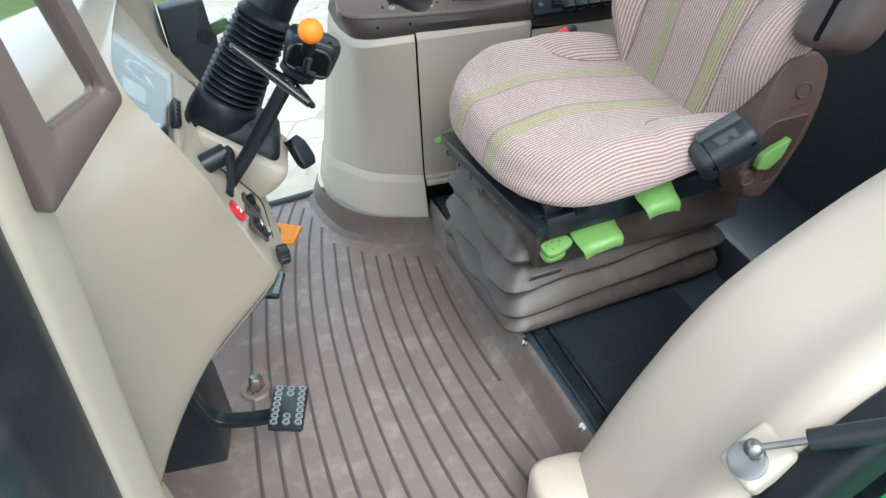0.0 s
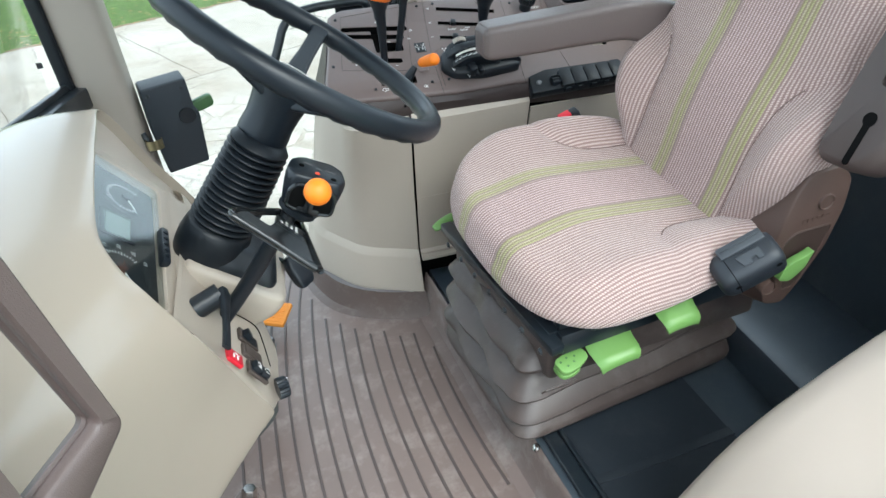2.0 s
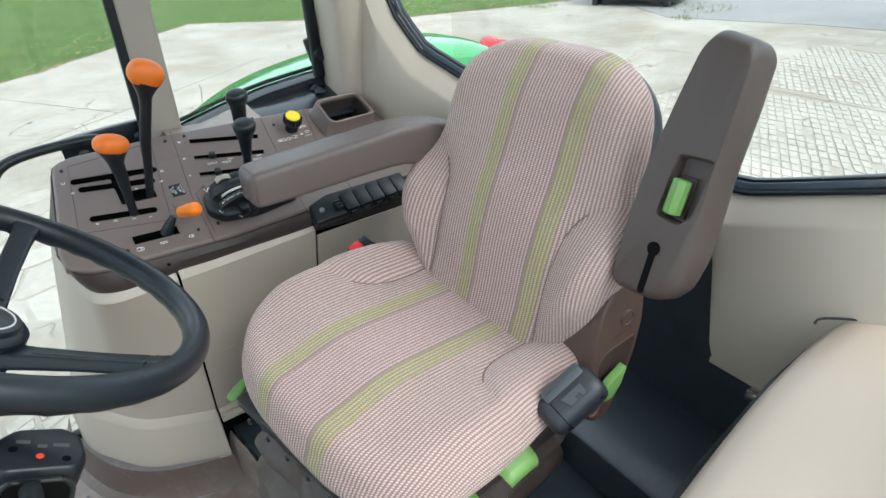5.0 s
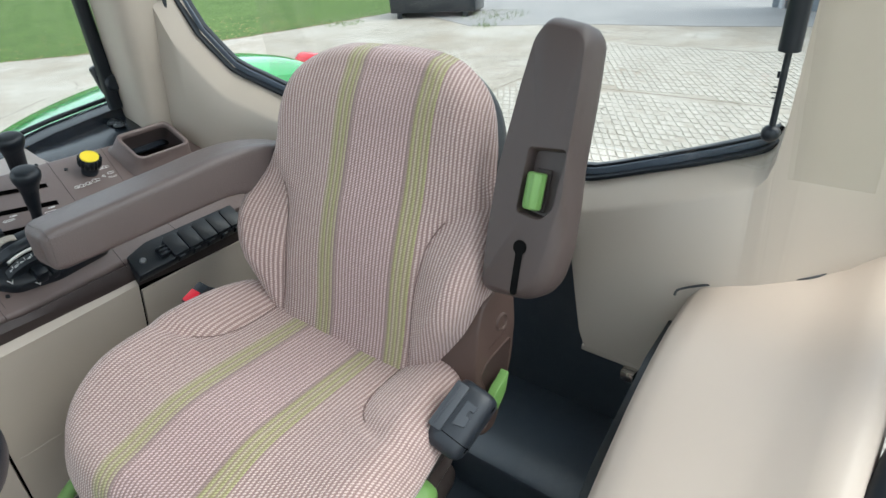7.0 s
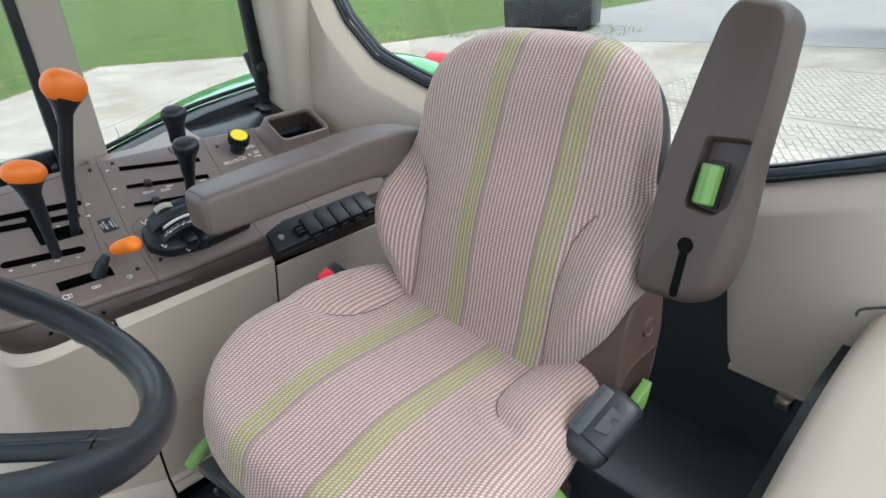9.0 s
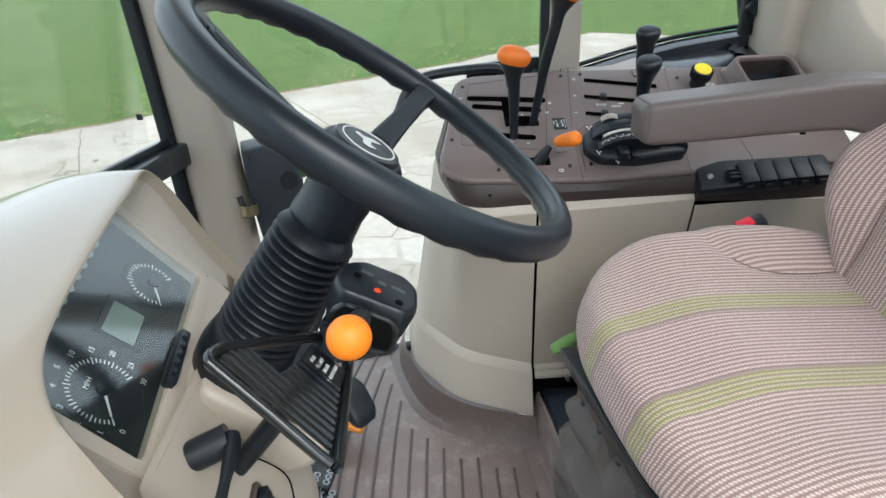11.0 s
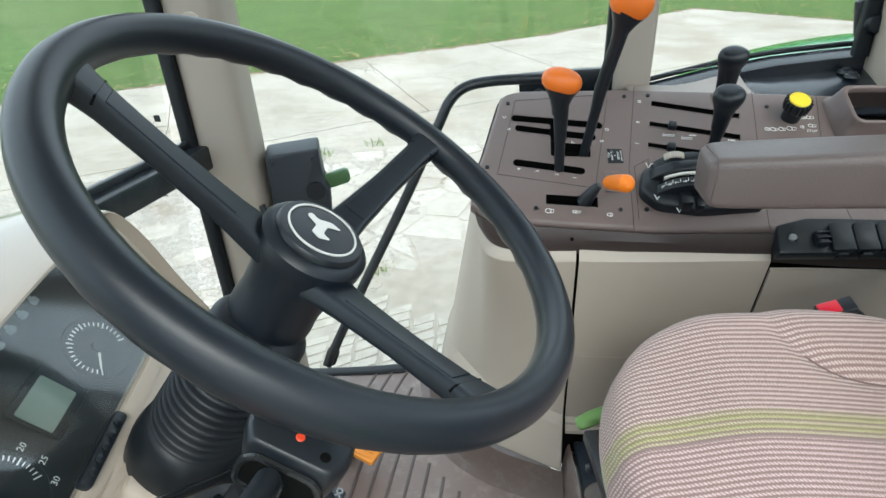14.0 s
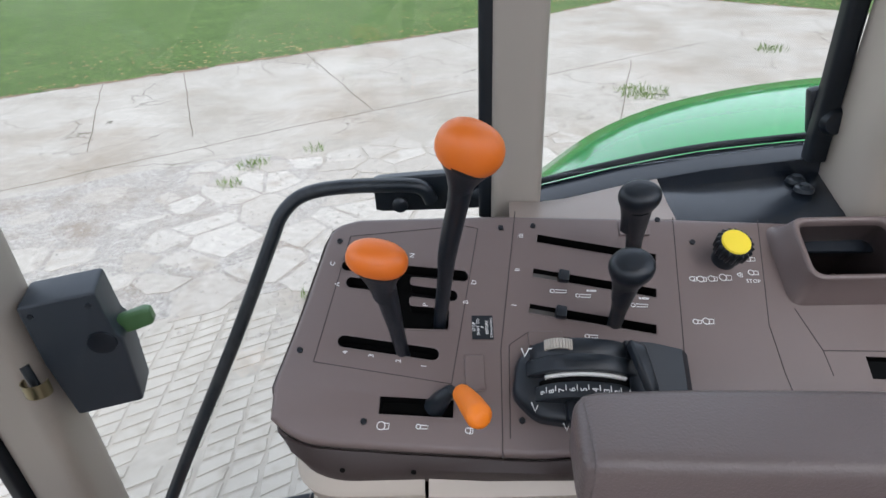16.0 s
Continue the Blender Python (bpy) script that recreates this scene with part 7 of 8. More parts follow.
SWITCH_BROWN = surface("switch_brown", (0.060, 0.046, 0.040), 0.4, vary=0.06)
_, hm = rocker((-0.2195, 0.731, 0.473), 8, (0.019, 0.026), RED, "red wiper switch on the dash", 0)
rocker((-0.211, 0.788, 0.449), 8, (0.021, 0.035), BLACK, "brown and black rocker switch", 1)
rocker((-0.208, 0.764, 0.443), 8, (0.021, 0.035), BLACK, "blank brown switch cover", 2)
rocker((-0.205, 0.7405, 0.434), 8, (0.021, 0.035), BLACK, "black lighting rocker switch with white symbols", 3)
bm = B()
P = [hm @ V(0.004 * math.cos(a * 1.0) * (1 if a < 9 else 1), -0.006 + 0.0011 * a + 0.0025 * math.sin(a), 0.0006) for a in np.linspace(0, 11, 24)]
tube(bm, P, 0.0006, 5, sub=1)
solid("wiper_symbol", bm, WHITE, "white curl mark on the red switch", "symbol")
dk = thing("rotary_dial", (-0.182, 0.758, 0.372), "ribbed black rotary dial under the dash edge", "dial")
DK = frame_of((-0.190, 0.772, 0.372), (0, 0.3, 1), (0.9, 0.3, -0.1))
bm = B()
loft(bm, [[DK @ V((r + 0.0008 * math.cos(16 * a)) * math.cos(a), (r + 0.0008 * math.cos(16 * a)) * math.sin(a), hh) for a in np.linspace(0, 2 * math.pi, 64, endpoint=False)] for r, hh in ((0.0135, 0.0), (0.0135, 0.012), (0.012, 0.014))])
part("knob", bm, BLACK, dk)
bm = B()
box(bm, (0.014, 0.003, 0.002), DK @ Matrix.Translation((0.004, 0, 0.0145)), 0.0005, 1)
part("mark", bm, WHITE, dk)
bm = B()
tube(bm, [V(face_x(y, z) + 0.0006, y, z) for y, z in ((0.792, 0.515), (0.812, 0.485), (0.832, 0.45), (0.838, 0.425), (0.832, 0.40), (0.815, 0.375))], 0.0008, 6)
part("joint_line", bm, DARK_GAP_SHADE, dash)

# steering tilt paddle on the far side
tp = thing("tilt_paddle", (-0.14, 0.896, 0.466), "black padded tilt lever beside the column", "lever")
bm = B()
sweep_rect(bm, [V(-0.149, 0.902, 0.488), V(-0.143, 0.898, 0.477), V(-0.134, 0.8905, 0.456), V(-0.131, 0.888, 0.446)], [(0.018, 0.012), (0.030, 0.016), (0.031, 0.016), (0.022, 0.012)], 0.35)
part("pad", bm, BLACK, tp)
bm = B()
tube(bm, [V(-0.148, 0.905, 0.470), V(-0.17, 0.925, 0.472), V(-0.20, 0.93, 0.45)], 0.004, 8)
part("arm", bm, BLACK, tp)


def pedal(cx, cy, cz, arm_pts, label):
    """A black pedal: cast pad with raised ring studs, on a bent steel arm."""
    th = thing("pedal", (cx, cy, 0.0), label, "pedal", "foot pedals")
    m = frame_of((cx, cy, cz), (0.97, -0.1, -0.2), (0.35, 0.1, 0.93))
    bm = B()
    prism(bm, round_poly([(-0.026, -0.048), (0.026, -0.050), (0.028, 0.046), (-0.028, 0.048)], 0.006), 0.010, m, 0.003)
    pad = part("pad", bm, BLACK_STEEL, th)
    for i in range(7):
        for j in range(3):
            if j == 1 and 2 <= i <= 4:
                continue
            bm = B()
            c = m @ Matrix.Translation((-0.018 + 0.018 * j, -0.039 + 0.013 * i, 0.0095))
            loft(bm, [[c @ V(r * math.cos(a), r * math.sin(a), z) for a in np.linspace(0, 2 * math.pi, 14, endpoint=False)] for r, z in ((0.0060, 0.0), (0.0056, 0.0032), (0.0036, 0.0032), (0.0032, 0.0))], closed=True)
            part("stud", bm, surface("worn_stud", (0.34, 0.35, 0.36), 0.35, metal=0.7) if "worn_stud" not in bpy.data.materials else bpy.data.materials["worn_stud"], pad)
    bm = B()
    sweep_rect(bm, arm_pts, [(0.014, 0.022)] * len(arm_pts), 0.15, 5, (0, 1, 0.1))
    part("arm", bm, BLACK_STEEL, th)
    return th


pedal(-0.228, 0.722, 0.118, [(-0.258, 0.735, 0.100), (-0.30, 0.742, 0.095), (-0.345, 0.748, 0.105), (-0.362, 0.75, 0.15), (-0.375, 0.75, 0.24)], "black steel clutch pedal with ring studs")
pedal(-0.268, 1.060, 0.118, [(-0.30, 1.065, 0.11), (-0.35, 1.065, 0.13), (-0.38, 1.06, 0.24)], "black steel brake pedal with ring studs")
pedal(-0.272, 1.150, 0.118, [(-0.30, 1.155, 0.11), (-0.35, 1.155, 0.13), (-0.38, 1.15, 0.24)], "black steel brake pedal with ring studs")
ac = thing("accelerator", (-0.25, 1.34, 0.0), "orange ribbed accelerator pedal on the floor", "pedal")
m = frame_of((-0.255, 1.345, 0.055), (1, -0.35, -0.12), (0.25, -0.25, 0.93))
bm = B()
prism(bm, round_poly([(-0.045, -0.028), (0.035, -0.030), (0.038, 0.036), (-0.04, 0.036)], 0.004), 0.012, m, 0.002)
part("pad", bm, surface("orange_rubber", (0.72, 0.27, 0.04), 0.5), ac)
for i in range(6):
    bm = B()
    box(bm, (0.062, 0.004, 0.003), m @ Matrix.Translation((-0.003, -0.022 + i * 0.0105, 0.0125)), 0.001)
    part("rib", bm, bpy.data.materials["orange_rubber"], ac)
bm = B()
bar(bm, (-0.30, 1.36, 0.0), (-0.27, 1.35, 0.055), 0.03, 0.02)
part("hinge", bm, BLACK_STEEL, ac)
# hex bolt in the mat
hb = thing("floor_bolt", (-0.313, 0.902, 0.0), "zinc hexagon bolt standing in a mat dimple", "bolt")
bm = B()
lathe(bm, [(0.013, 0.0), (0.013, 0.022), (0.011, 0.026), (0.0001, 0.026)], Matrix.Translation((-0.313, 0.902, 0.004)) @ pose(0, 0, 0, -8, 14, 0), 6)
part("head", bm, CHROME, hb)
bm = B()
loft(bm, [[V(-0.313 + r * math.cos(a), 0.902 + r * math.sin(a), z) for a in np.linspace(0, 2 * math.pi, 24, endpoint=False)] for r, z in ((0.030, 0.0), (0.026, 0.004), (0.018, 0.004), (0.016, 0.0005))], closed=True)
part("dimple", bm, MAT, hb)
bm = B()
box(bm, (0.16, 0.11, 0.24), Matrix.Translation((-0.43, 0.80, 0.12)), 0.008)
solid("pedal_housing", bm, BLACK_STEEL, "black steel pedal housing under the dash", "housing")

# ---- brown grab handle by the door ----
HANDLE = surface("dark_brown_handle", (0.085, 0.062, 0.058), 0.45, vary=0.08, grain=1500, bump=0.3)
gh = thing("door_grab", (-0.245, 0.335, 0.68), "brown moulded grab rail bolted on the door post", "grab rail")
HM = frame_of((-0.231, 0.333, 0.699), V(-0.198, 0.392, 0.732) - V(-0.231, 0.333, 0.699), V(0.80, -0.50, 0.12))


def hq(pts, r):
    loc = [HM.inverted() @ V(*p) for p in pts]
    return round_poly([(q.x, q.y) for q in loc], r, 6)


def inset(ring, d):
    c = Vector((sum(x for x, _ in ring) / len(ring), sum(y for _, y in ring) / len(ring)))
    return [tuple(Vector(p) + (c - Vector(p)).normalized() * d) for p in ring]


o_ = hq([(-0.231, 0.333, 0.699), (-0.197, 0.394, 0.734), (-0.184, 0.378, 0.850), (-0.216, 0.340, 0.880)], 0.005)
i_ = hq([(-0.228, 0.356, 0.737), (-0.209, 0.390, 0.744), (-0.197, 0.372, 0.838), (-0.216, 0.350, 0.850)], 0.005)
bm = B()
loft(bm, [[HM @ V(x, y, z) for x, y in r] for r, z in ((inset(o_, 0.003), 0.007), (inset(o_, 0.0007), 0.0055), (o_, 0.003), (o_, -0.006), (inset(o_, 0.003), -0.009), (inset(i_, -0.003), -0.009), (inset(i_, -0.0005), -0.007), (i_, -0.003), (inset(i_, -0.0018), -0.002), (inset(i_, -0.0018), 0.0), (i_, 0.001), (inset(i_, -0.0008), 0.005), (inset(i_, -0.003), 0.007))], closed=True)
part("grip", bm, HANDLE, gh, sharp=45)
for mx, mz in ((0.010, 0.020), (0.016, 0.172)):
    bm = B()
    a = HM @ V(mx, mz, -0.004)
    tube(bm, [a, a + V(-0.03, 0.004, 0.0)], 0.006, 10, sub=1)
    part("mount", bm, BROWN, gh)

# ---- far post: control box, rail, cap ----
mb = thing("control_box", (-0.37, 1.49, 0.36), "black plastic control box clamped on the windscreen post", "box")
m = frame_of((-0.366, 1.515, 0.487), (1, 0.30, 0.05), (-0.04, -0.10, 1)) @ Matrix.Scale(0.9, 4)
YZ = Matrix(((1, 0, 0, 0), (0, 0, 1, 0), (0, 1, 0, 0), (0, 0, 0, 1)))
bm = B()
prism(bm, round_poly([(-0.050, 0.105), (0.050, 0.108), (0.050, 0.035), (0.058, 0.02), (0.044, -0.105), (-0.052, -0.108), (-0.056, 0.0)], 0.006, 3), 0.062, m @ YZ @ Matrix.Translation((0, 0, -0.031)), 0.006, 3)
part("body", bm, surface("blue_grey_plastic", (0.024, 0.031, 0.040), 0.5, vary=0.12, grain=1300, bump=0.25), mb)
bm = B()
lathe(bm, [(0.020, 0.0), (0.019, 0.004), (0.0001, 0.005)], m @ Matrix.Translation((0.030, -0.030, 0.022)) @ pose(0, 0, 0, 90, 0, 0), 22)
part("boss", bm, BLACK, mb)
for x in (-0.038, 0.036):
    bm = B()
    lathe(bm, [(0.0045, 0), (0.004, 0.0015), (0.002, 0.0015), (0.0001, 0.0008)], m @ Matrix.Translation((x, -0.031, 0.088)) @ pose(0, 0, 0, 90, 0, 0), 12)
    part("screw", bm, BLACK_STEEL, mb)
bm = B()
sweep_rect(bm, [m @ V(0.046, 0, 0.026), m @ V(0.060, 0, 0.026), m @ V(0.090, 0, 0.032), m @ V(0.098, 0, 0.033)], [(0.016, 0.020), (0.018, 0.026), (0.018, 0.026), (0.012, 0.016)], 0.3)
part("lever", bm, DARK_GREEN, mb, "dark green switch lever")
bm = B()
CLM = frame_of((-0.402, 1.446, 0.472), (1, 0.1, 0), (0, 0, 1))
loop_ = [(0.022 * math.cos(a) * 0.75, 0.013 * math.sin(a)) for a in np.linspace(radians(-200), radians(20), 14)]
loft(bm, [[CLM @ V(x * f, y * f, z) for f in (1.0, 0.90) for x, y in (loop_ if f == 1.0 else loop_[::-1])] for z in (-0.010, 0.010)])
part("clamp", bm, BRASS, mb, "yellow zinc-plated clamp")
bm = B()
tube(bm, [(-0.422, 1.462, 0.492), (-0.412, 1.456, 0.452)], 0.006, 10, sub=1)
part("clamp_bolt", bm, BLACK_STEEL, mb)
gr = thing("grab_rail", (-0.354, 1.48, 0.10), "black bent steel grab rail inside the far door", "rail")
bm = B()
tube(bm, [(-0.356, 1.478, 0.135), (-0.350, 1.482, 0.150), (-0.28, 1.515, 0.290), (-0.19, 1.558, 0.462), (-0.125, 1.588, 0.595), (-0.105, 1.598, 0.634), (-0.078, 1.610, 0.655), (-0.03, 1.614, 0.664), (0.05, 1.610, 0.668), (0.078, 1.609, 0.664), (0.088, 1.612, 0.645)], 0.0095, 12)
part("bar", bm, BLACK_STEEL, gr)
bm = B()
lathe(bm, [(0.012, 0.0), (0.013, 0.006), (0.011, 0.008), (0.013, 0.014), (0.013, 0.03)], frame_of((-0.362, 1.502, 0.120), (1, 0, 0), (-0.1, 0.9, 0.2)), 18)
part("foot", bm, BLACK_RUBBER, gr)
bm = B()
lathe(bm, [(0.015, 0.0), (0.015, 0.004), (0.012, 0.006), (0.0001, 0.006)], frame_of((-0.446, 1.408, 0.80), (0, 0, 1), (0.25, -1, 0)), 24)
solid("post_cap", bm, BEIGE, "round beige plug in the windscreen post", "plug")
for at in ((0.15, 1.612, 0.652), (0.048, 1.612, 0.640)):
    bm = B()
    lathe(bm, [(0.010, 0), (0.010, 0.004), (0.006, 0.006), (0.0001, 0.006)], frame_of(at, (1, 0, 0), (0, -1, 0.1)), 16)
    solid("rail_bolt", bm, BLACK_STEEL, "black bolt on the rail bracket", "bolt")
for at in ((0.517, 1.590, 0.6755), (0.517, 1.567, 0.6745)):
    bm = B()
    lathe(bm, [(0.011, 0), (0.010, 0.004), (0.006, 0.005), (0.0055, 0.008), (0.0001, 0.008)], Matrix.Translation(at), 16)
    solid("ledge_bolt", bm, BLACK_STEEL, "black bolt on the steel ledge", "bolt")
lt = thing("window_latch", (0.54, 1.60, 0.74), "black side-window latch on its seal", "latch")
bm = B()
box(bm, (0.040, 0.016, 0.055), Matrix.Translation((0.540, 1.612, 0.755)) @ pose(0, 0, 0, 0, -12, 0), 0.005)
part("base", bm, BLACK, lt)
bm = B()
lathe(bm, [(0.016, 0), (0.016, 0.014), (0.012, 0.020), (0.0001, 0.020)], frame_of((0.540, 1.600, 0.748), (1, 0, 0), (0, -1, 0)), 20)
part("knob", bm, BLACK, lt)


DULL_STEEL = surface("dull_worn_steel", (0.30, 0.295, 0.29), 0.34, metal=1.0, vary=0.3, grain=300, bump=0.3, dirt=(0.12, 0.10, 0.09), dirt_amount=0.5)


def strut(name, a, b, label):
    th = thing(name, a, label, "gas strut", "gas struts")
    a, b = V(*a), V(*b)
    bm = B()
    tube(bm, [a, a.lerp(b, 0.3)], 0.0034, 10, sub=1)
    part("piston_rod", bm, DULL_STEEL if name == "door_strut" else BLACK_STEEL, th)
    bm = B()
    tube(bm, [a.lerp(b, 0.22), b], 0.0105, 14, sub=1)
    part("cylinder", bm, BLACK, th)
    bm = B()
    ball(bm, Matrix.Translation(a) @ Matrix.Scale(0.0095, 4), 10)
    part("ball_end", bm, DULL_STEEL if name == "door_strut" else BLACK, th)
    return th


strut("rear_window_strut", (0.612, 1.470, 0.818), (0.640, 1.46, 1.15), "black gas strut of the rear window")
strut("rear_window_strut", (0.715, 0.502, 0.764), (0.70, 0.49, 1.15), "black gas strut of the rear window")
strut("door_strut", (0.263, 0.347, 0.336), (0.42, 0.24, 0.47), "steel gas strut that holds the open door")
# beige bracket for the door strut
bk2 = thing("strut_bracket", (0.277, 0.35, 0.28), "beige moulded bracket under the door strut", "bracket")
m = frame_of((0.277, 0.350, 0.312), (0.80, 0.10, 0.57), (-0.55, -0.15, 0.80))
bm = B()
box(bm, (0.062, 0.046, 0.030), m, 0.008, 3)
prism(bm, round_poly([(0.0, -0.02), (0.055, -0.008), (0.062, 0.02), (0.0, 0.02)], 0.006), 0.008, m @ Matrix.Translation((0.018, 0.004, -0.006)), 0.003)
part("body", bm, BEIGE, bk2)
bm = B()
lathe(bm, [(0.019, 0), (0.019, 0.003), (0.016, 0.004), (0.0001, 0.004)], m @ Matrix.Translation((-0.010, 0.0, 0.0148)), 24)
part("washer", bm, DULL_STEEL, bk2, "worn steel washer")
# bolts on the riser
for at in ((0.181, 0.792, 0.095), (0.209, 0.60, 0.085), (0.125, 1.345, 0.075)):
    bm = B()
    lathe(bm, [(0.008, 0), (0.008, 0.003), (0.005, 0.005), (0.0001, 0.005)], frame_of(at, (0, 1, 0), (-0.7, -0.1, 0.7)), 14)
    solid("riser_bolt", bm, CHROME, "small steel bolt on the riser edge", "bolt")
# mat flange round the console foot
bm = B()
f0, f1, f2, f3 = nose(0.0008, [(-0.205, 1.66), (-0.188, 1.56), (-0.129, 1.410), (-0.031, 1.330), (0.112, 1.286)]), nose(0.010, [(-0.180, 1.66), (-0.170, 1.56), (-0.115, 1.42), (-0.024, 1.34), (0.110, 1.296)]), nose(0.045, [(-0.166, 1.66), (-0.159, 1.563), (-0.106, 1.43), (-0.020, 1.350), (0.108, 1.306)]), nose(0.064, [(-0.159, 1.66), (-0.154, 1.563), (-0.101, 1.432), (-0.017, 1.354), (0.106, 1.312)])
strip(bm, [f0, f1, f2, f3])
solid("floor_flange", bm, surface("brown_mat_edge", (0.105, 0.076, 0.067), 0.42, vary=0.15, grain=500, bump=0.2, dirt=(0.3, 0.27, 0.25), dirt_amount=0.3), "brown rubber mat flange round the console foot", "mat edge", kind="structure")
# ridges of the mat
RIDGE = surface("ridge_rubber", (0.080, 0.062, 0.058), 0.45, vary=0.15, grain=500, bump=0.1)
FLANGE = [(-0.225, 1.70), (-0.195, 1.56), (-0.135, 1.405), (-0.035, 1.322), (0.112, 1.278)]
for k in range(-3, 12):
    x0 = -0.238 + 0.0327 * k
    P = []
    for y in np.linspace(1.63, 0.30, 46):
        d = 1.25 - y
        x = x0 + (0.155 + 0.008 * k) * d * d if d > 0 else x0 + 0.039 * (-d / 0.38) ** 2.4 * (1 - smooth01(0, 5, k)) - 0.02 * (-d) * smooth01(2, 8, k)
        fl = float(np.interp(x, [q[0] for q in FLANGE], [q[1] for q in FLANGE]))
        if y < fl - 0.035 and x < 0.205 - 0.10 * (y - 0.55) / 0.80 - 0.035:
            P.append(V(x, y, 0.0))
    if len(P) > 3:
        bm = B()
        sweep_rect(bm, P, [(0.0058, 0.0056)] * len(P), 0.25, 1, (0, 0, 1), 2)
        part("ridge", bm, RIDGE, floor_mat)

# rounded lug at the foot of the wheel-arch cover
bm = B()
loft(bm, [[V(0.160 + r * 1.5 * math.copysign(abs(math.cos(a)) ** 0.6, math.cos(a)), 0.528 + 1.25 * r * math.copysign(abs(math.sin(a)) ** 0.6, math.sin(a)), z) for a in np.linspace(0, 2 * math.pi, 40, endpoint=False)] for r, z in ((0.038, 0.0), (0.036, 0.065), (0.034, 0.074), (0.029, 0.080), (0.015, 0.083), (0.004, 0.084))])
solid("cover_foot", bm, bpy.data.materials["cream_padded_cover"], "rounded beige foot of the wheel-arch cover", "trim", kind="structure", sharp=60)
# pressed rail along the platform's front edge
bm = B()
sweep_rect(bm, [(0.245, 0.50, 0.098), (0.236, 0.58, 0.098), (0.213, 0.80, 0.098), (0.205, 0.86, 0.098)], [(0.026, 0.012)] * 4, 0.3, 2)
sweep_rect(bm, [(0.262, 0.50, 0.104), (0.253, 0.58, 0.104), (0.230, 0.80, 0.104), (0.222, 0.86, 0.104)], [(0.008, 0.010)] * 4, 0.3, 2)
solid("platform_rail", bm, BLACK_STEEL, "scuffed black steel edge rail of the platform", "rail", kind="structure")

# small printed marks on the glass
for at, w, hh in (((-0.535, 1.405, 0.662), 0.010, 0.010), ((-0.545, 1.385, 0.548), 0.012, 0.002), ((-0.545, 1.385, 0.541), 0.012, 0.002)):
    bm = B()
    box(bm, (w, 0.0006, hh), Matrix.Translation(at), 0.0)
    solid("glass_mark", bm, BLACK, "small black printed mark on the windscreen glass", "sticker", "glass marks")

for z, w in ((0.790, 0.010), (0.796, 0.012), (0.802, 0.009), (0.815, 0.007)):
    bm = B()
    box(bm, (0.0006, w, 0.0013 if z < 0.81 else 0.007), Matrix.Translation((0.752, 0.510, z)))
    solid("glass_mark", bm, BLACK, "small black printed mark on the rear window", "sticker", "glass marks")

# ---- outside: fender, machinery, gravel, building ----
fd = thing("rear_fender", (0.9, 1.95, -0.2), "glossy green rear mudguard with a red lamp", "fender")
arc = [(0.12, 0.29), (0.20, 0.395), (0.282, 0.470), (0.39, 0.550), (0.526, 0.605), (0.705, 0.640), (0.90, 0.655), (1.05, 0.655), (1.22, 0.62), (1.36, 0.52), (1.45, 0.38)]
path = spline([V(x, 0, z) for x, z in arc], 4)
bm = B()
rows = []
for p in path:
    rows.append([V(p.x, 1.78, p.z - 0.12), V(p.x, 1.80, p.z - 0.035), V(p.x, 1.84, p.z - 0.008), V(p.x, 1.95, p.z + 0.004), V(p.x, 2.08, p.z), V(p.x, 2.19, p.z - 0.018), V(p.x, 2.24, p.z - 0.05), V(p.x, 2.25, p.z - 0.10)])
shell(bm, rows, 0.008)
part("shell", bm, PAINT_GREEN, fd)
bm = B()
box(bm, (0.10, 0.20, 0.10), Matrix.Translation((1.27, 1.86, 0.575)) @ pose(0, 0, 0, 0, 35, 0), 0.03, 3)
part("tail_lamp", bm, TAIL_RED, fd, "red tail lamp")
bm = B()
lathe(bm, [(0.014, 0), (0.012, 0.008), (0.0001, 0.01)], Matrix.Translation((1.16, 2.06, 0.625)), 14)
part("plug", bm, BLACK, fd)
bm = B()
for x in (0.45, 1.05):
    bar(bm, (x, 1.95, GROUND), (x, 1.95, 0.60 if x < 1 else 0.62), 0.08, 0.06)
part("support", bm, BLACK_STEEL, fd)
fd2 = thing("near_fender", (0.6, 0.2, -0.1), "glossy green mudguard beside the door", "fender")
bm = B()
rows = [[V(p.x + 0.03, 0.29, p.z - 0.05), V(p.x + 0.03, 0.22, p.z - 0.06), V(p.x + 0.03, 0.05, p.z - 0.075), V(p.x + 0.03, -0.10, p.z - 0.10)] for p in prof]
shell(bm, rows, 0.008)
part("shell", bm, PAINT_GREEN, fd2)
# black machine on the yard
tr = thing("farm_bucket", (11.3, 9.8, GROUND), "black steel bucket attachment standing on the concrete", "bucket")
TM = Matrix.Translation((11.9, 10.1, GROUND)) @ pose(0, 0, 0, 0, 0, -66)
bm = B()
prism(bm, [(-0.55, 0.12), (0.45, 0.05), (0.65, 0.9), (-0.2, 1.1), (-0.6, 0.7)], 2.0, TM @ pose(-0.95, 0, 0, 90, 0, 90), 0.02)
part("shell", bm, BLACK_STEEL, tr)
for x in (-0.75, 0.8):
    bm = B()
    box(bm, (0.12, 0.35, 0.22), TM @ Matrix.Translation((x, -0.35, 0.11)), 0.01)
    part("foot", bm, BLACK_STEEL, tr)
bm = B()
prism(bm, [(10.83, 8.37), (11.66, 6.0), (12.0, 4.0), (12.6, 1.8), (13.4, -4), (60, -10), (60, 4.2), (24, 9.3), (13.5, 11.2), (12.3, 11.6)], 0.012, Matrix.Translation((0, 0, GROUND - 0.004)))
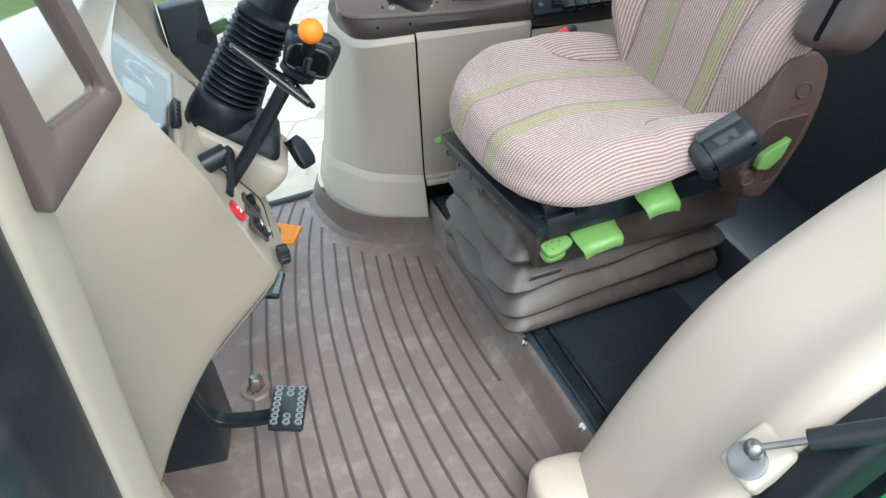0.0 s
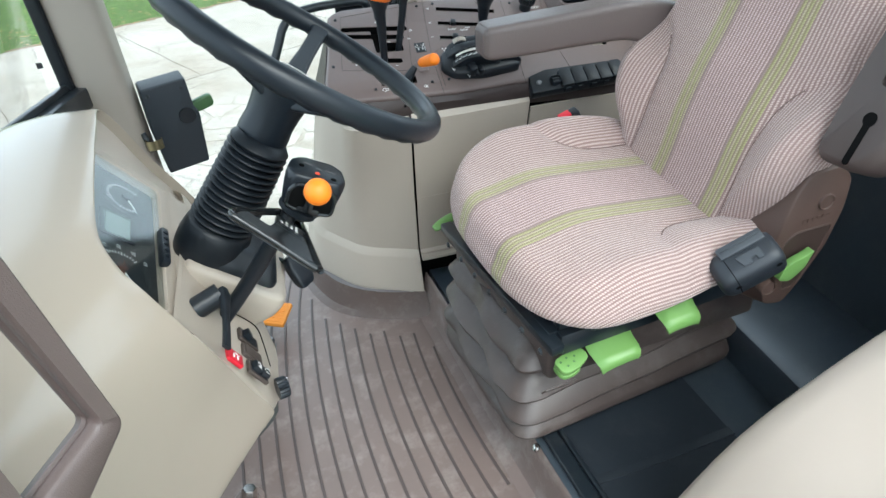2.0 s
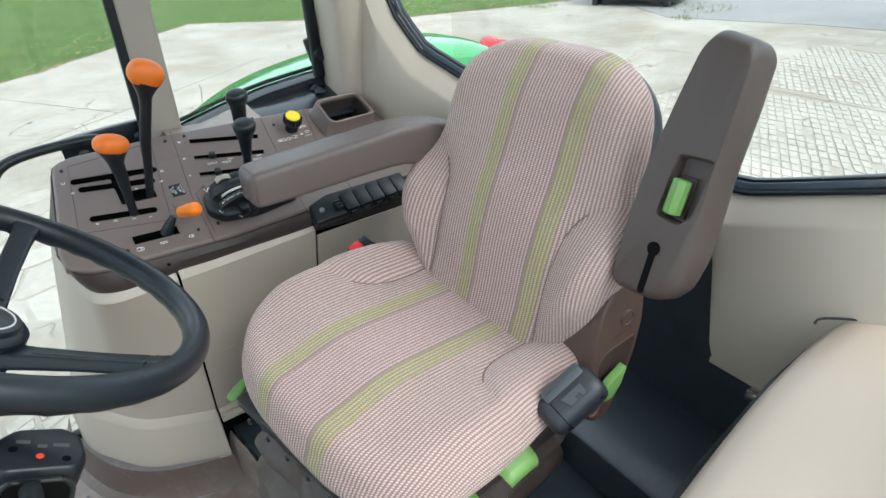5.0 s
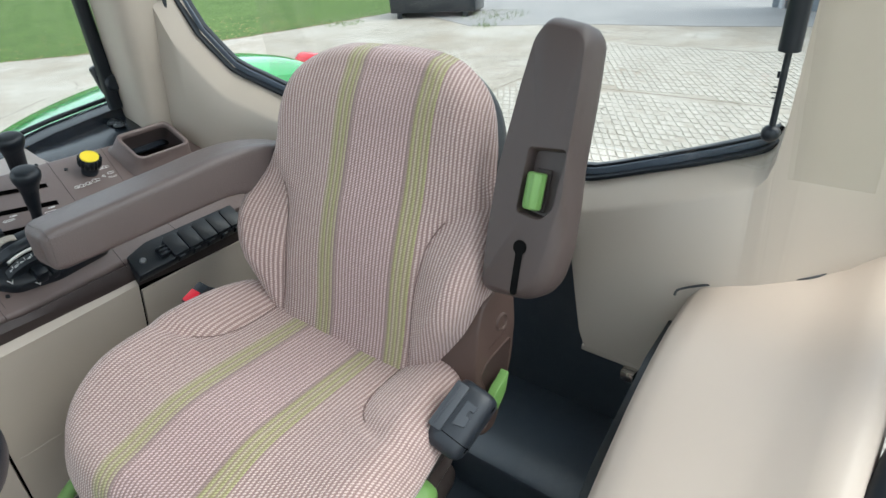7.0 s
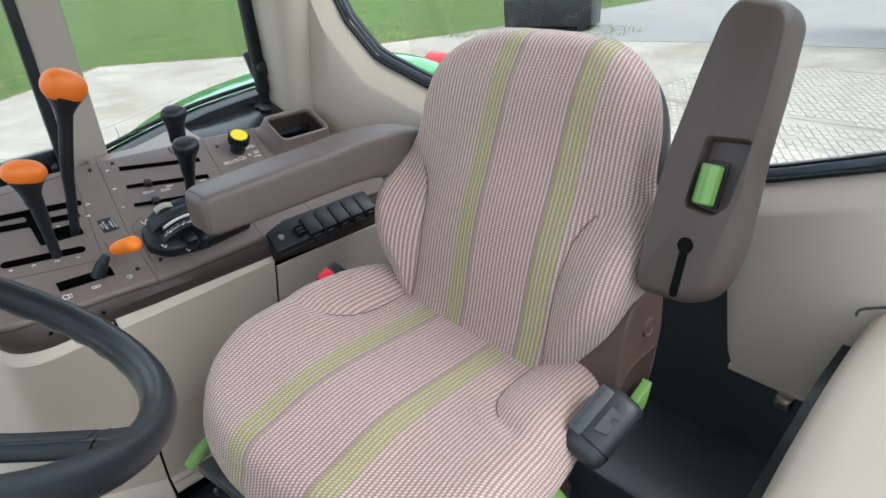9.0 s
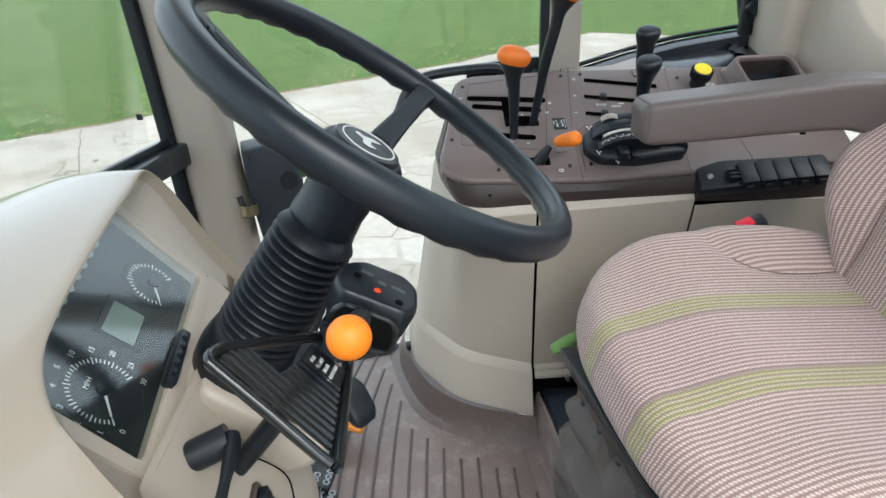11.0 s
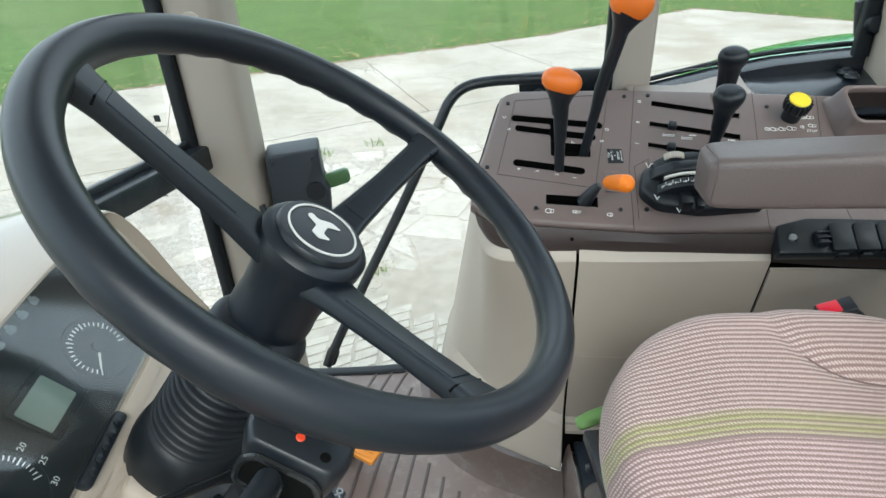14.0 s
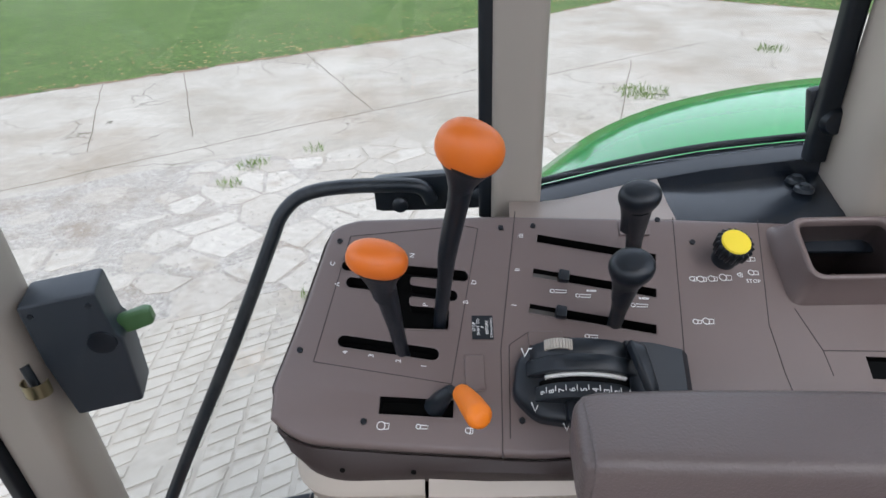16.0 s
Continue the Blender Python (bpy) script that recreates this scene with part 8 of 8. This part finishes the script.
solid("gravel", bm, GRAVEL, "grey gravel drive beyond the concrete", "gravel", kind="structure")
bd = thing("metal_shed", (15.0, 2.0, GROUND), "grey corrugated metal shed wall", "building")
STEELWALL = surface("grey_ribbed_sheet", (0.16, 0.18, 0.20), 0.5, metal=0.3, vary=0.1, grain=40)
bm = B()
n = 70
top_, bot = [], []
for i in range(n):
    f = i / (n - 1)
    x, y = 14.3 - 2.6 * f + (0.02 if i % 2 else 0.0), 3.4 - 6.0 * f
    top_.append(V(x, y, GROUND + 4.5))
    bot.append(V(x, y, GROUND))
shell(bm, [bot, top_], 0.02)
part("wall", bm, STEELWALL, bd)
bm = B()
tube(bm, [V(14.15, 3.2, GROUND), V(14.1, 3.1, GROUND + 4.4)], 0.06, 10, sub=1)
part("downpipe", bm, surface("grey_pipe", (0.35, 0.36, 0.37), 0.4), bd)

# black cover behind the cowl's crest
bm = B()
ball(bm, Matrix.Translation((-0.535, 0.93, 0.648)) @ Matrix.Diagonal((0.06, 0.075, 0.045, 1)), 20)
solid("wiper_cover", bm, BLACK, "rounded black wiper motor cover behind the cowl", "cover")

# scored concrete round the tractor: raised lozenges between cut grooves
SCORED = surface("scored_concrete", (0.345, 0.322, 0.280), 0.88, vary=0.22, grain=60, bump=0.6, spots=3.0, dirt=(0.17, 0.15, 0.115), dirt_amount=0.75)
rng = random.Random(5)
da = Vector((math.cos(radians(32)), math.sin(radians(32))))
db = Vector((math.cos(radians(97)), math.sin(radians(97))))
SA, SBB = 0.155, 0.082


def scored(ins):
    verts, faces = [], []
    k = 1 / (da.x * db.y - da.y * db.x)
    ca, cb = SA * abs(k), SBB * abs(k)
    for i in range(-140, 141):
        for j in range(-240, 241):
            c = da * (i * ca) + db * (j * cb)
            if not ins(c) or rng.random() < 0.05:
                continue
            g = 0.007 + 0.003 * rng.random()
            hh = 0.006 + 0.003 * rng.random()
            u, v = da * (ca / 2 - g), db * (cb / 2 - g)
            q = [c - u - v, c + u - v, c + u + v, c - u + v]
            q = [p_ + Vector((rng.uniform(-1, 1), rng.uniform(-1, 1))) * 0.008 for p_ in q]
            n0 = len(verts)
            verts += [(p_.x, p_.y, GROUND - 0.002) for p_ in q] + [(p_.x + (c.x - p_.x) * 0.08, p_.y + (c.y - p_.y) * 0.08, GROUND + hh) for p_ in q]
            faces += [(n0 + 4, n0 + 5, n0 + 6, n0 + 7)] + [(n0 + a, n0 + (a + 1) % 4, n0 + 4 + (a + 1) % 4, n0 + 4 + a) for a in range(4)]
    return verts, faces


def near_slab(c):
    if 1.5 < c.x < 10.2 and -7 < c.y < 5.2 - 0.02 * c.x and abs(c.x - 7.55) > 0.12:
        return True
    return -3.2 < c.x <= 1.5 and 1.2 < c.y < 3.95 + 0.12 * c.x + 0.25 * math.sin(c.x * 3.1)


vs_, fs_ = scored(near_slab)
me = bpy.data.meshes.new("scored_blocks")
me.from_pydata(vs_, [], fs_)
me.materials.append(SCORED)
tagged(new("scored_blocks", me), "scored lattice of worn concrete blocks on the yard", "paving", kind="stuff")

# crumbled strip of gravel and broken slabs
def gravel_mat():
    """Crushed concrete: small chips of many greys, with dirt and moss between them in patches."""
    m, nt, b = node_mat("crushed_concrete")
    L = nt.links.new
    co = nd(nt, "TexCoord")
    chips = nd(nt, "TexVoronoi", Scale=38.0)
    small_ = nd(nt, "TexVoronoi", Scale=95.0)
    patch = nd(nt, "TexNoise", Scale=1.7, Detail=6.0, Roughness=0.65)
    for n in (chips, small_, patch):
        L(co.outputs["Object"], n.inputs["Vector"])
    tones = []
    for n, lo, hi_ in ((chips, (0.20, 0.185, 0.165, 1), (0.43, 0.41, 0.375, 1)), (small_, (0.17, 0.155, 0.135, 1), (0.37, 0.35, 0.315, 1))):
        sep_ = nd(nt, "SeparateColor")
        L(n.outputs["Color"], sep_.inputs[0])
        mx = nd(nt, "MixRGB")
        mx.inputs[1].default_value, mx.inputs[2].default_value = lo, hi_
        L(sep_.outputs[0], mx.inputs[0])
        tones.append(mx.outputs[0])
    both = nd(nt, "MixRGB")
    both.inputs[0].default_value = 0.55
    L(tones[0], both.inputs[1])
    L(tones[1], both.inputs[2])
    dirt_ = nd(nt, "MapRange", From_Min=0.50, From_Max=0.68, To_Max=0.75)
    L(patch.outputs["Fac"], dirt_.inputs["Value"])
    out = nd(nt, "MixRGB")
    out.inputs[2].default_value = (0.185, 0.145, 0.110, 1)
    L(dirt_.outputs[0], out.inputs[0])
    L(both.outputs[0], out.inputs[1])
    L(out.outputs[0], b.inputs["Base Color"])
    b.inputs["Roughness"].default_value = 0.95
    bp = nd(nt, "Bump", Strength=0.9, Distance=0.012)
    L(chips.outputs["Distance"], bp.inputs["Height"])
    L(bp.outputs[0], b.inputs["Normal"])
    return m


bm = B()
prism(bm, [(-7.5, 3.9), (-4.6, 5.5), (-3.4, 6.25), (-2.2, 6.75), (-1.3, 6.3), (-0.9, 5.2), (-1.1, 4.3), (-2.0, 3.85), (-3.3, 3.6), (-5.5, 2.6), (-7.5, 2.2)], 0.010, Matrix.Translation((0, 0, GROUND - 0.006)))
rubble = solid("ground_rubble", bm, gravel_mat(), "crumbled gravelly strip in the yard", "rubble", kind="structure")
verts, faces = [], []
for i in range(6500):
    x, y = rng.uniform(-7, -0.9), rng.uniform(3.5, 6.7)
    if y > 5.4 + 0.55 * (x + 4.6) and x < -2.2 or y < 3.7 + 0.0 * x:
        continue
    r = 0.006 + 0.020 * rng.random() ** 4
    n0 = len(verts)
    a0 = rng.uniform(0, 6.3)
    for a in range(5):
        verts.append((x + r * math.cos(a0 + a * 1.257) * rng.uniform(0.8, 1.3), y + r * math.sin(a0 + a * 1.257), GROUND + 0.003))
    verts.append((x + r * 0.2, y, GROUND + 0.004 + r * 0.7))
    faces += [(n0 + a, n0 + (a + 1) % 5, n0 + 5) for a in range(5)]
me = bpy.data.meshes.new("stones")
me.from_pydata(verts, [], faces)
me.materials.append(surface("pale_stones", (0.30, 0.28, 0.25), 0.9, vary=0.35, spots=40))
tagged(new("stones", me), "small pale stones strewn over the crumbled strip", "stones", kind="stuff")

def flag_mat():
    """Worn pale flagstone; each piece a little lighter, darker or browner than the next."""
    m, nt, b = node_mat("worn_flagstone")
    L = nt.links.new
    co, info = nd(nt, "TexCoord"), nd(nt, "ObjectInfo")
    f = nd(nt, "TexNoise", Scale=16.0, Detail=8.0, Roughness=0.75)
    g = nd(nt, "TexNoise", Scale=3.0, Detail=5.0)
    for n in (f, g):
        L(co.outputs["Object"], n.inputs["Vector"])
    one = nd(nt, "MixRGB")
    one.inputs[1].default_value, one.inputs[2].default_value = (0.300, 0.275, 0.238, 1), (0.385, 0.362, 0.322, 1)
    L(info.outputs["Random"], one.inputs[0])
    two = nd(nt, "MixRGB", blend_type="OVERLAY")
    two.inputs[0].default_value = 0.5
    L(one.outputs[0], two.inputs[1])
    L(f.outputs["Fac"], two.inputs[2])
    three = nd(nt, "MixRGB")
    three.inputs[2].default_value = (0.19, 0.155, 0.115, 1)
    st = nd(nt, "MapRange", From_Min=0.55, From_Max=0.72, To_Max=0.55)
    L(g.outputs["Fac"], st.inputs["Value"])
    L(st.outputs[0], three.inputs[0])
    L(two.outputs[0], three.inputs[1])
    L(three.outputs[0], b.inputs["Base Color"])
    b.inputs["Roughness"].default_value = 0.9
    bp = nd(nt, "Bump", Strength=0.7, Distance=0.012)
    L(f.outputs["Fac"], bp.inputs["Height"])
    L(bp.outputs[0], b.inputs["Normal"])
    return m


FLAG = flag_mat()
STRIP = [Vector(q) for q in ((-2.75, 6.35), (-2.2, 6.65), (-0.6, 7.2), (0.9, 7.3), (2.8, 6.9), (2.6, 5.6), (1.0, 5.0), (-0.4, 4.35), (-1.5, 4.0), (-2.25, 4.15), (-2.7, 5.0))]
LOOSE = [Vector(q) for q in ((-4.4, 5.35), (-3.4, 6.1), (-2.7, 6.4), (-2.2, 4.1), (-3.0, 3.75), (-3.6, 4.5))]


def clip(poly, at, way):
    """The part of a polygon on the near side of the line through at, square to way."""
    out = []
    for a, b in zip(poly, poly[1:] + poly[:1]):
        da, db = (a - at).dot(way), (b - at).dot(way)
        if da <= 0:
            out.append(a)
        if da * db < 0:
            out.append(a.lerp(b, da / (da - db)))
    return out


rng3 = random.Random(11)
seeds = []
for i in range(22):
    for j in range(13):
        if rng3.random() < 0.93:
            seeds.append(Vector((-4.4 + 0.34 * i + rng3.uniform(-0.15, 0.15), 3.7 + 0.30 * j + rng3.uniform(-0.13, 0.13))))
for big in ((-1.62, 5.36), (-1.45, 4.62), (-0.50, 5.75)):
    c = Vector(big)
    seeds = [q for q in seeds if (q - c).length > 0.42] + [c]
for c in seeds:
    if not inside(c, STRIP) and not (inside(c, LOOSE) and rng3.random() < 0.22):
        continue
    poly = [c + Vector((x, y)) for x, y in ((-0.5, -0.5), (0.5, -0.5), (0.5, 0.5), (-0.5, 0.5))]
    for q in seeds:
        d = q - c
        if 0 < d.length < 1.1:
            poly = clip(poly, c + d * 0.5 - d.normalized() * rng3.uniform(0.005, 0.014), d.normalized())
    if len(poly) < 3:
        continue
    ring = []
    for a, b in zip(poly, poly[1:] + poly[:1]):
        k = 1 + int((b - a).length / 0.12)
        for n_ in range(k):
            p = a.lerp(b, n_ / k)
            ring.append(p + (c - p).normalized() * rng3.uniform(0.0, 0.014))
    tilt = Vector((rng3.uniform(-0.02, 0.02), rng3.uniform(-0.02, 0.02)))
    rise = rng3.uniform(0.004, 0.010)
    vs3 = [(p.x, p.y, GROUND - 0.004) for p in ring] + [(p.x, p.y, GROUND + rise - 0.003 + (p - c).dot(tilt)) for p in ring] + [(p.x + (c.x - p.x) * 0.07, p.y + (c.y - p.y) * 0.07, GROUND + rise + (p - c).dot(tilt)) for p in ring]
    n = len(ring)
    fs3 = [tuple(range(2 * n, 3 * n))] + [(r * n + a, r * n + (a + 1) % n, (r + 1) * n + (a + 1) % n, (r + 1) * n + a) for r in (0, 1) for a in range(n)]
    me = bpy.data.meshes.new("flagstone")
    me.from_pydata(vs3, [], fs3)
    me.materials.append(FLAG)
    new("flagstone", me).parent = rubble
# joints of the slabs
for a, b in (((-9.0, 2.6), (-4.36, 5.95)), ((-4.36, 5.95), (-2.29, 7.45)), ((-2.29, 7.45), (0.2, 9.1)), ((0.2, 9.1), (3.6, 11.4)), ((-5.664, 9.705), (-4.2, 6.9)), ((-4.642, 10.263), (-3.2, 7.3)), ((-1.3, 8.15), (-3.1, 11.6)), ((0.9, 9.6), (-0.9, 12.7)), ((7.55, 5.0), (7.7, -7)), ((10.22, 4.6), (10.4, -6)), ((1.6, 5.3), (10.2, 5.0)), ((4.4, 5.2), (5.4, 11.5)), ((1.0, 5.2), (2.2, 10.3))):
    bm = B()
    a, b = V(*a, GROUND), V(*b, GROUND)
    P = [a.lerp(b, f) + V(rng.uniform(-0.012, 0.012), rng.uniform(-0.012, 0.012), 0.001) for f in np.linspace(0, 1, 14)]
    tube(bm, P, 0.006, 5, sub=1, flat=0.4)
    solid("pavement_joint", bm, surface("joint_dirt", (0.09, 0.075, 0.055), 0.95, vary=0.3) if "joint_dirt" not in bpy.data.materials else bpy.data.materials["joint_dirt"], "dirt-filled joint between concrete slabs", "joint", kind="structure")


def tuft(cx, cy, r, n):
    verts, faces = [], []
    for i in range(n):
        a, d = rng.uniform(0, 6.283), r * rng.random() ** 0.7
        x, y = cx + d * math.cos(a), cy + d * math.sin(a)
        hh, w, b = rng.uniform(0.03, 0.09), 0.004, rng.uniform(0, 6.283)
        lx, ly = rng.uniform(-0.04, 0.04), rng.uniform(-0.04, 0.04)
        n0 = len(verts)
        verts += [(x - w * math.cos(b), y - w * math.sin(b), GROUND), (x + w * math.cos(b), y + w * math.sin(b), GROUND), (x + lx * 0.4 + w * 0.7 * math.cos(b), y + ly * 0.4 + w * 0.7 * math.sin(b), GROUND + hh * 0.6), (x + lx, y + ly, GROUND + hh)]
        faces += [(n0, n0 + 1, n0 + 2), (n0, n0 + 2, n0 + 3)]
    me = bpy.data.meshes.new("grass_tuft")
    me.from_pydata(verts, [], faces)
    me.materials.append(BLADE)
    tagged(new("grass_tuft", me), "small green grass tuft growing from a concrete joint", "grass", kind="stuff")


BLADE = surface("grass_blade", (0.13, 0.19, 0.055), 0.6, vary=0.3, spots=20)
for cx, cy, r, n in ((-2.17, 6.40, 0.17, 90), (2.0, 8.6, 0.32, 260), (4.34, 10.7, 0.25, 110), (-1.66, 6.8, 0.12, 30), (-2.25, 5.93, 0.12, 40), (-1.0, 4.15, 0.10, 30), (2.9, 7.4, 0.10, 30), (12.0, 8.5, 0.8, 260), (10.9, 8.0, 0.3, 100), (10.26, 11.5, 0.5, 200)):
    tuft(cx, cy, r, n)

# worn earth and fallen leaves along the lawn's edge
EDGE = [Vector(q) for q in ((-12.0, 6.0), (-6.8, 9.1), (0.15, 13.4), (3.7, 16.6), (7.6, 12.9), (10.1, 11.9), (24, 8.2))]
rng4 = random.Random(3)
vs4, fs4 = [], []
for a, b in zip(EDGE, EDGE[1:]):
    t = (b - a).normalized()
    o = Vector((-t.y, t.x))
    steps = int((b - a).length / 0.10)
    for k in range(steps):
        if rng4.random() < 0.35:
            continue
        c = a.lerp(b, k / steps) + o * rng4.uniform(-0.05, 0.07)
        r0 = rng4.uniform(0.05, 0.15)
        n0 = len(vs4)
        for j in range(7):
            w = 6.283 * j / 7
            p = c + t * r0 * math.cos(w) * rng4.uniform(0.8, 1.5) + o * r0 * 0.55 * math.sin(w) * rng4.uniform(0.5, 1.2)
            vs4.append((p.x, p.y, GROUND + 0.004 + 0.001 * rng4.random()))
        fs4.append(tuple(range(n0, n0 + 7)))
me = bpy.data.meshes.new("edge_earth")
me.from_pydata(vs4, [], fs4)
me.materials.append(surface("dry_earth", (0.16, 0.115, 0.070), 0.95, vary=0.3, spots=8, grain=60, bump=0.6))
tagged(new("edge_earth", me), "dry brown earth along the lawn's ragged edge", "earth", kind="stuff")
vs4, fs4 = [], []
for k in range(900):
    i = rng4.choice((0, 1, 1, 2, 3, 4))
    a, b = EDGE[i], EDGE[i + 1]
    t = (b - a).normalized()
    c = a.lerp(b, rng4.random()) + Vector((-t.y, t.x)) * (abs(rng4.gauss(0, 1.6)) - 0.12)
    w, r0, z = rng4.uniform(0, 6.283), rng4.uniform(0.022, 0.05), GROUND + rng4.uniform(0.008, 0.03)
    u_, v_ = Vector((math.cos(w), math.sin(w))) * r0, Vector((-math.sin(w), math.cos(w))) * r0 * 0.6
    n0 = len(vs4)
    vs4 += [(c.x - u_.x, c.y - u_.y, z), (c.x - v_.x, c.y - v_.y, z + 0.006), (c.x + u_.x, c.y + u_.y, z + 0.002), (c.x + v_.x, c.y + v_.y, z + 0.008)]
    fs4.append((n0, n0 + 1, n0 + 2, n0 + 3))
me = bpy.data.meshes.new("fallen_leaves")
me.from_pydata(vs4, [], fs4)
me.materials.append(surface("dry_leaf", (0.30, 0.19, 0.085), 0.8, vary=0.4, spots=3, bump=0))
tagged(new("fallen_leaves", me), "scattered dry brown leaves on the lawn", "leaves", kind="stuff")

# far wood beyond the lawn, seen mirrored in the gauge lens
LEAF = surface("far_leaves", (0.085, 0.145, 0.040), 0.7, vary=0.35, spots=0.5, bump=0)
rng2 = random.Random(21)
verts, faces = [], []
for i in range(84):
    tx, ty = -25 + 3.6 * (i % 42) + rng2.uniform(-1.2, 1.2), 112 + 7 * (i // 42) + rng2.uniform(-2, 2)
    top_, wide = rng2.uniform(19, 26), rng2.uniform(3.6, 5.0)
    n0 = len(verts)
    for z_, r_ in ((GROUND - 0.2, 0.32), (GROUND + 3.0, 0.22), (GROUND + top_ * 0.8, 0.05)):
        verts += [(tx + r_ * math.cos(a), ty + r_ * math.sin(a), z_) for a in np.linspace(0, 2 * math.pi, 6, endpoint=False)]
    for k_ in range(2):
        faces += [(n0 + 6 * k_ + j, n0 + 6 * k_ + (j + 1) % 6, n0 + 6 * k_ + 6 + (j + 1) % 6, n0 + 6 * k_ + 6 + j) for j in range(6)]
    lobes = [(tx + rng2.uniform(-0.6, 0.6) * wide, ty + rng2.uniform(-0.6, 0.6) * wide, GROUND + top_ * rng2.uniform(0.12, 0.88), wide * rng2.uniform(0.4, 0.75)) for _ in range(13)]
    for _ in range(420):
        lx, ly, lz, lr = rng2.choice(lobes)
        d = Vector((rng2.gauss(0, 1), rng2.gauss(0, 1), rng2.gauss(0, 1))).normalized()
        c = Vector((lx, ly, lz)) + d * lr * rng2.uniform(0.75, 1.05)
        u_ = d.cross(Vector((rng2.gauss(0, 1), rng2.gauss(0, 1), rng2.gauss(0, 1)))).normalized() * rng2.uniform(0.5, 1.1)
        v_ = d.cross(u_).normalized() * rng2.uniform(0.5, 1.1)
        n0 = len(verts)
        verts += [tuple(c - u_), tuple(c - v_ * 0.8 + d * 0.1), tuple(c + u_), tuple(c + v_)]
        faces.append((n0, n0 + 1, n0 + 2, n0 + 3))
me = bpy.data.meshes.new("far_wood")
me.from_pydata(verts, [], faces)
me.materials.append(LEAF)
tagged(new("far_wood", me), "distant green wood along the edge of the lawn", "wood", kind="stuff")
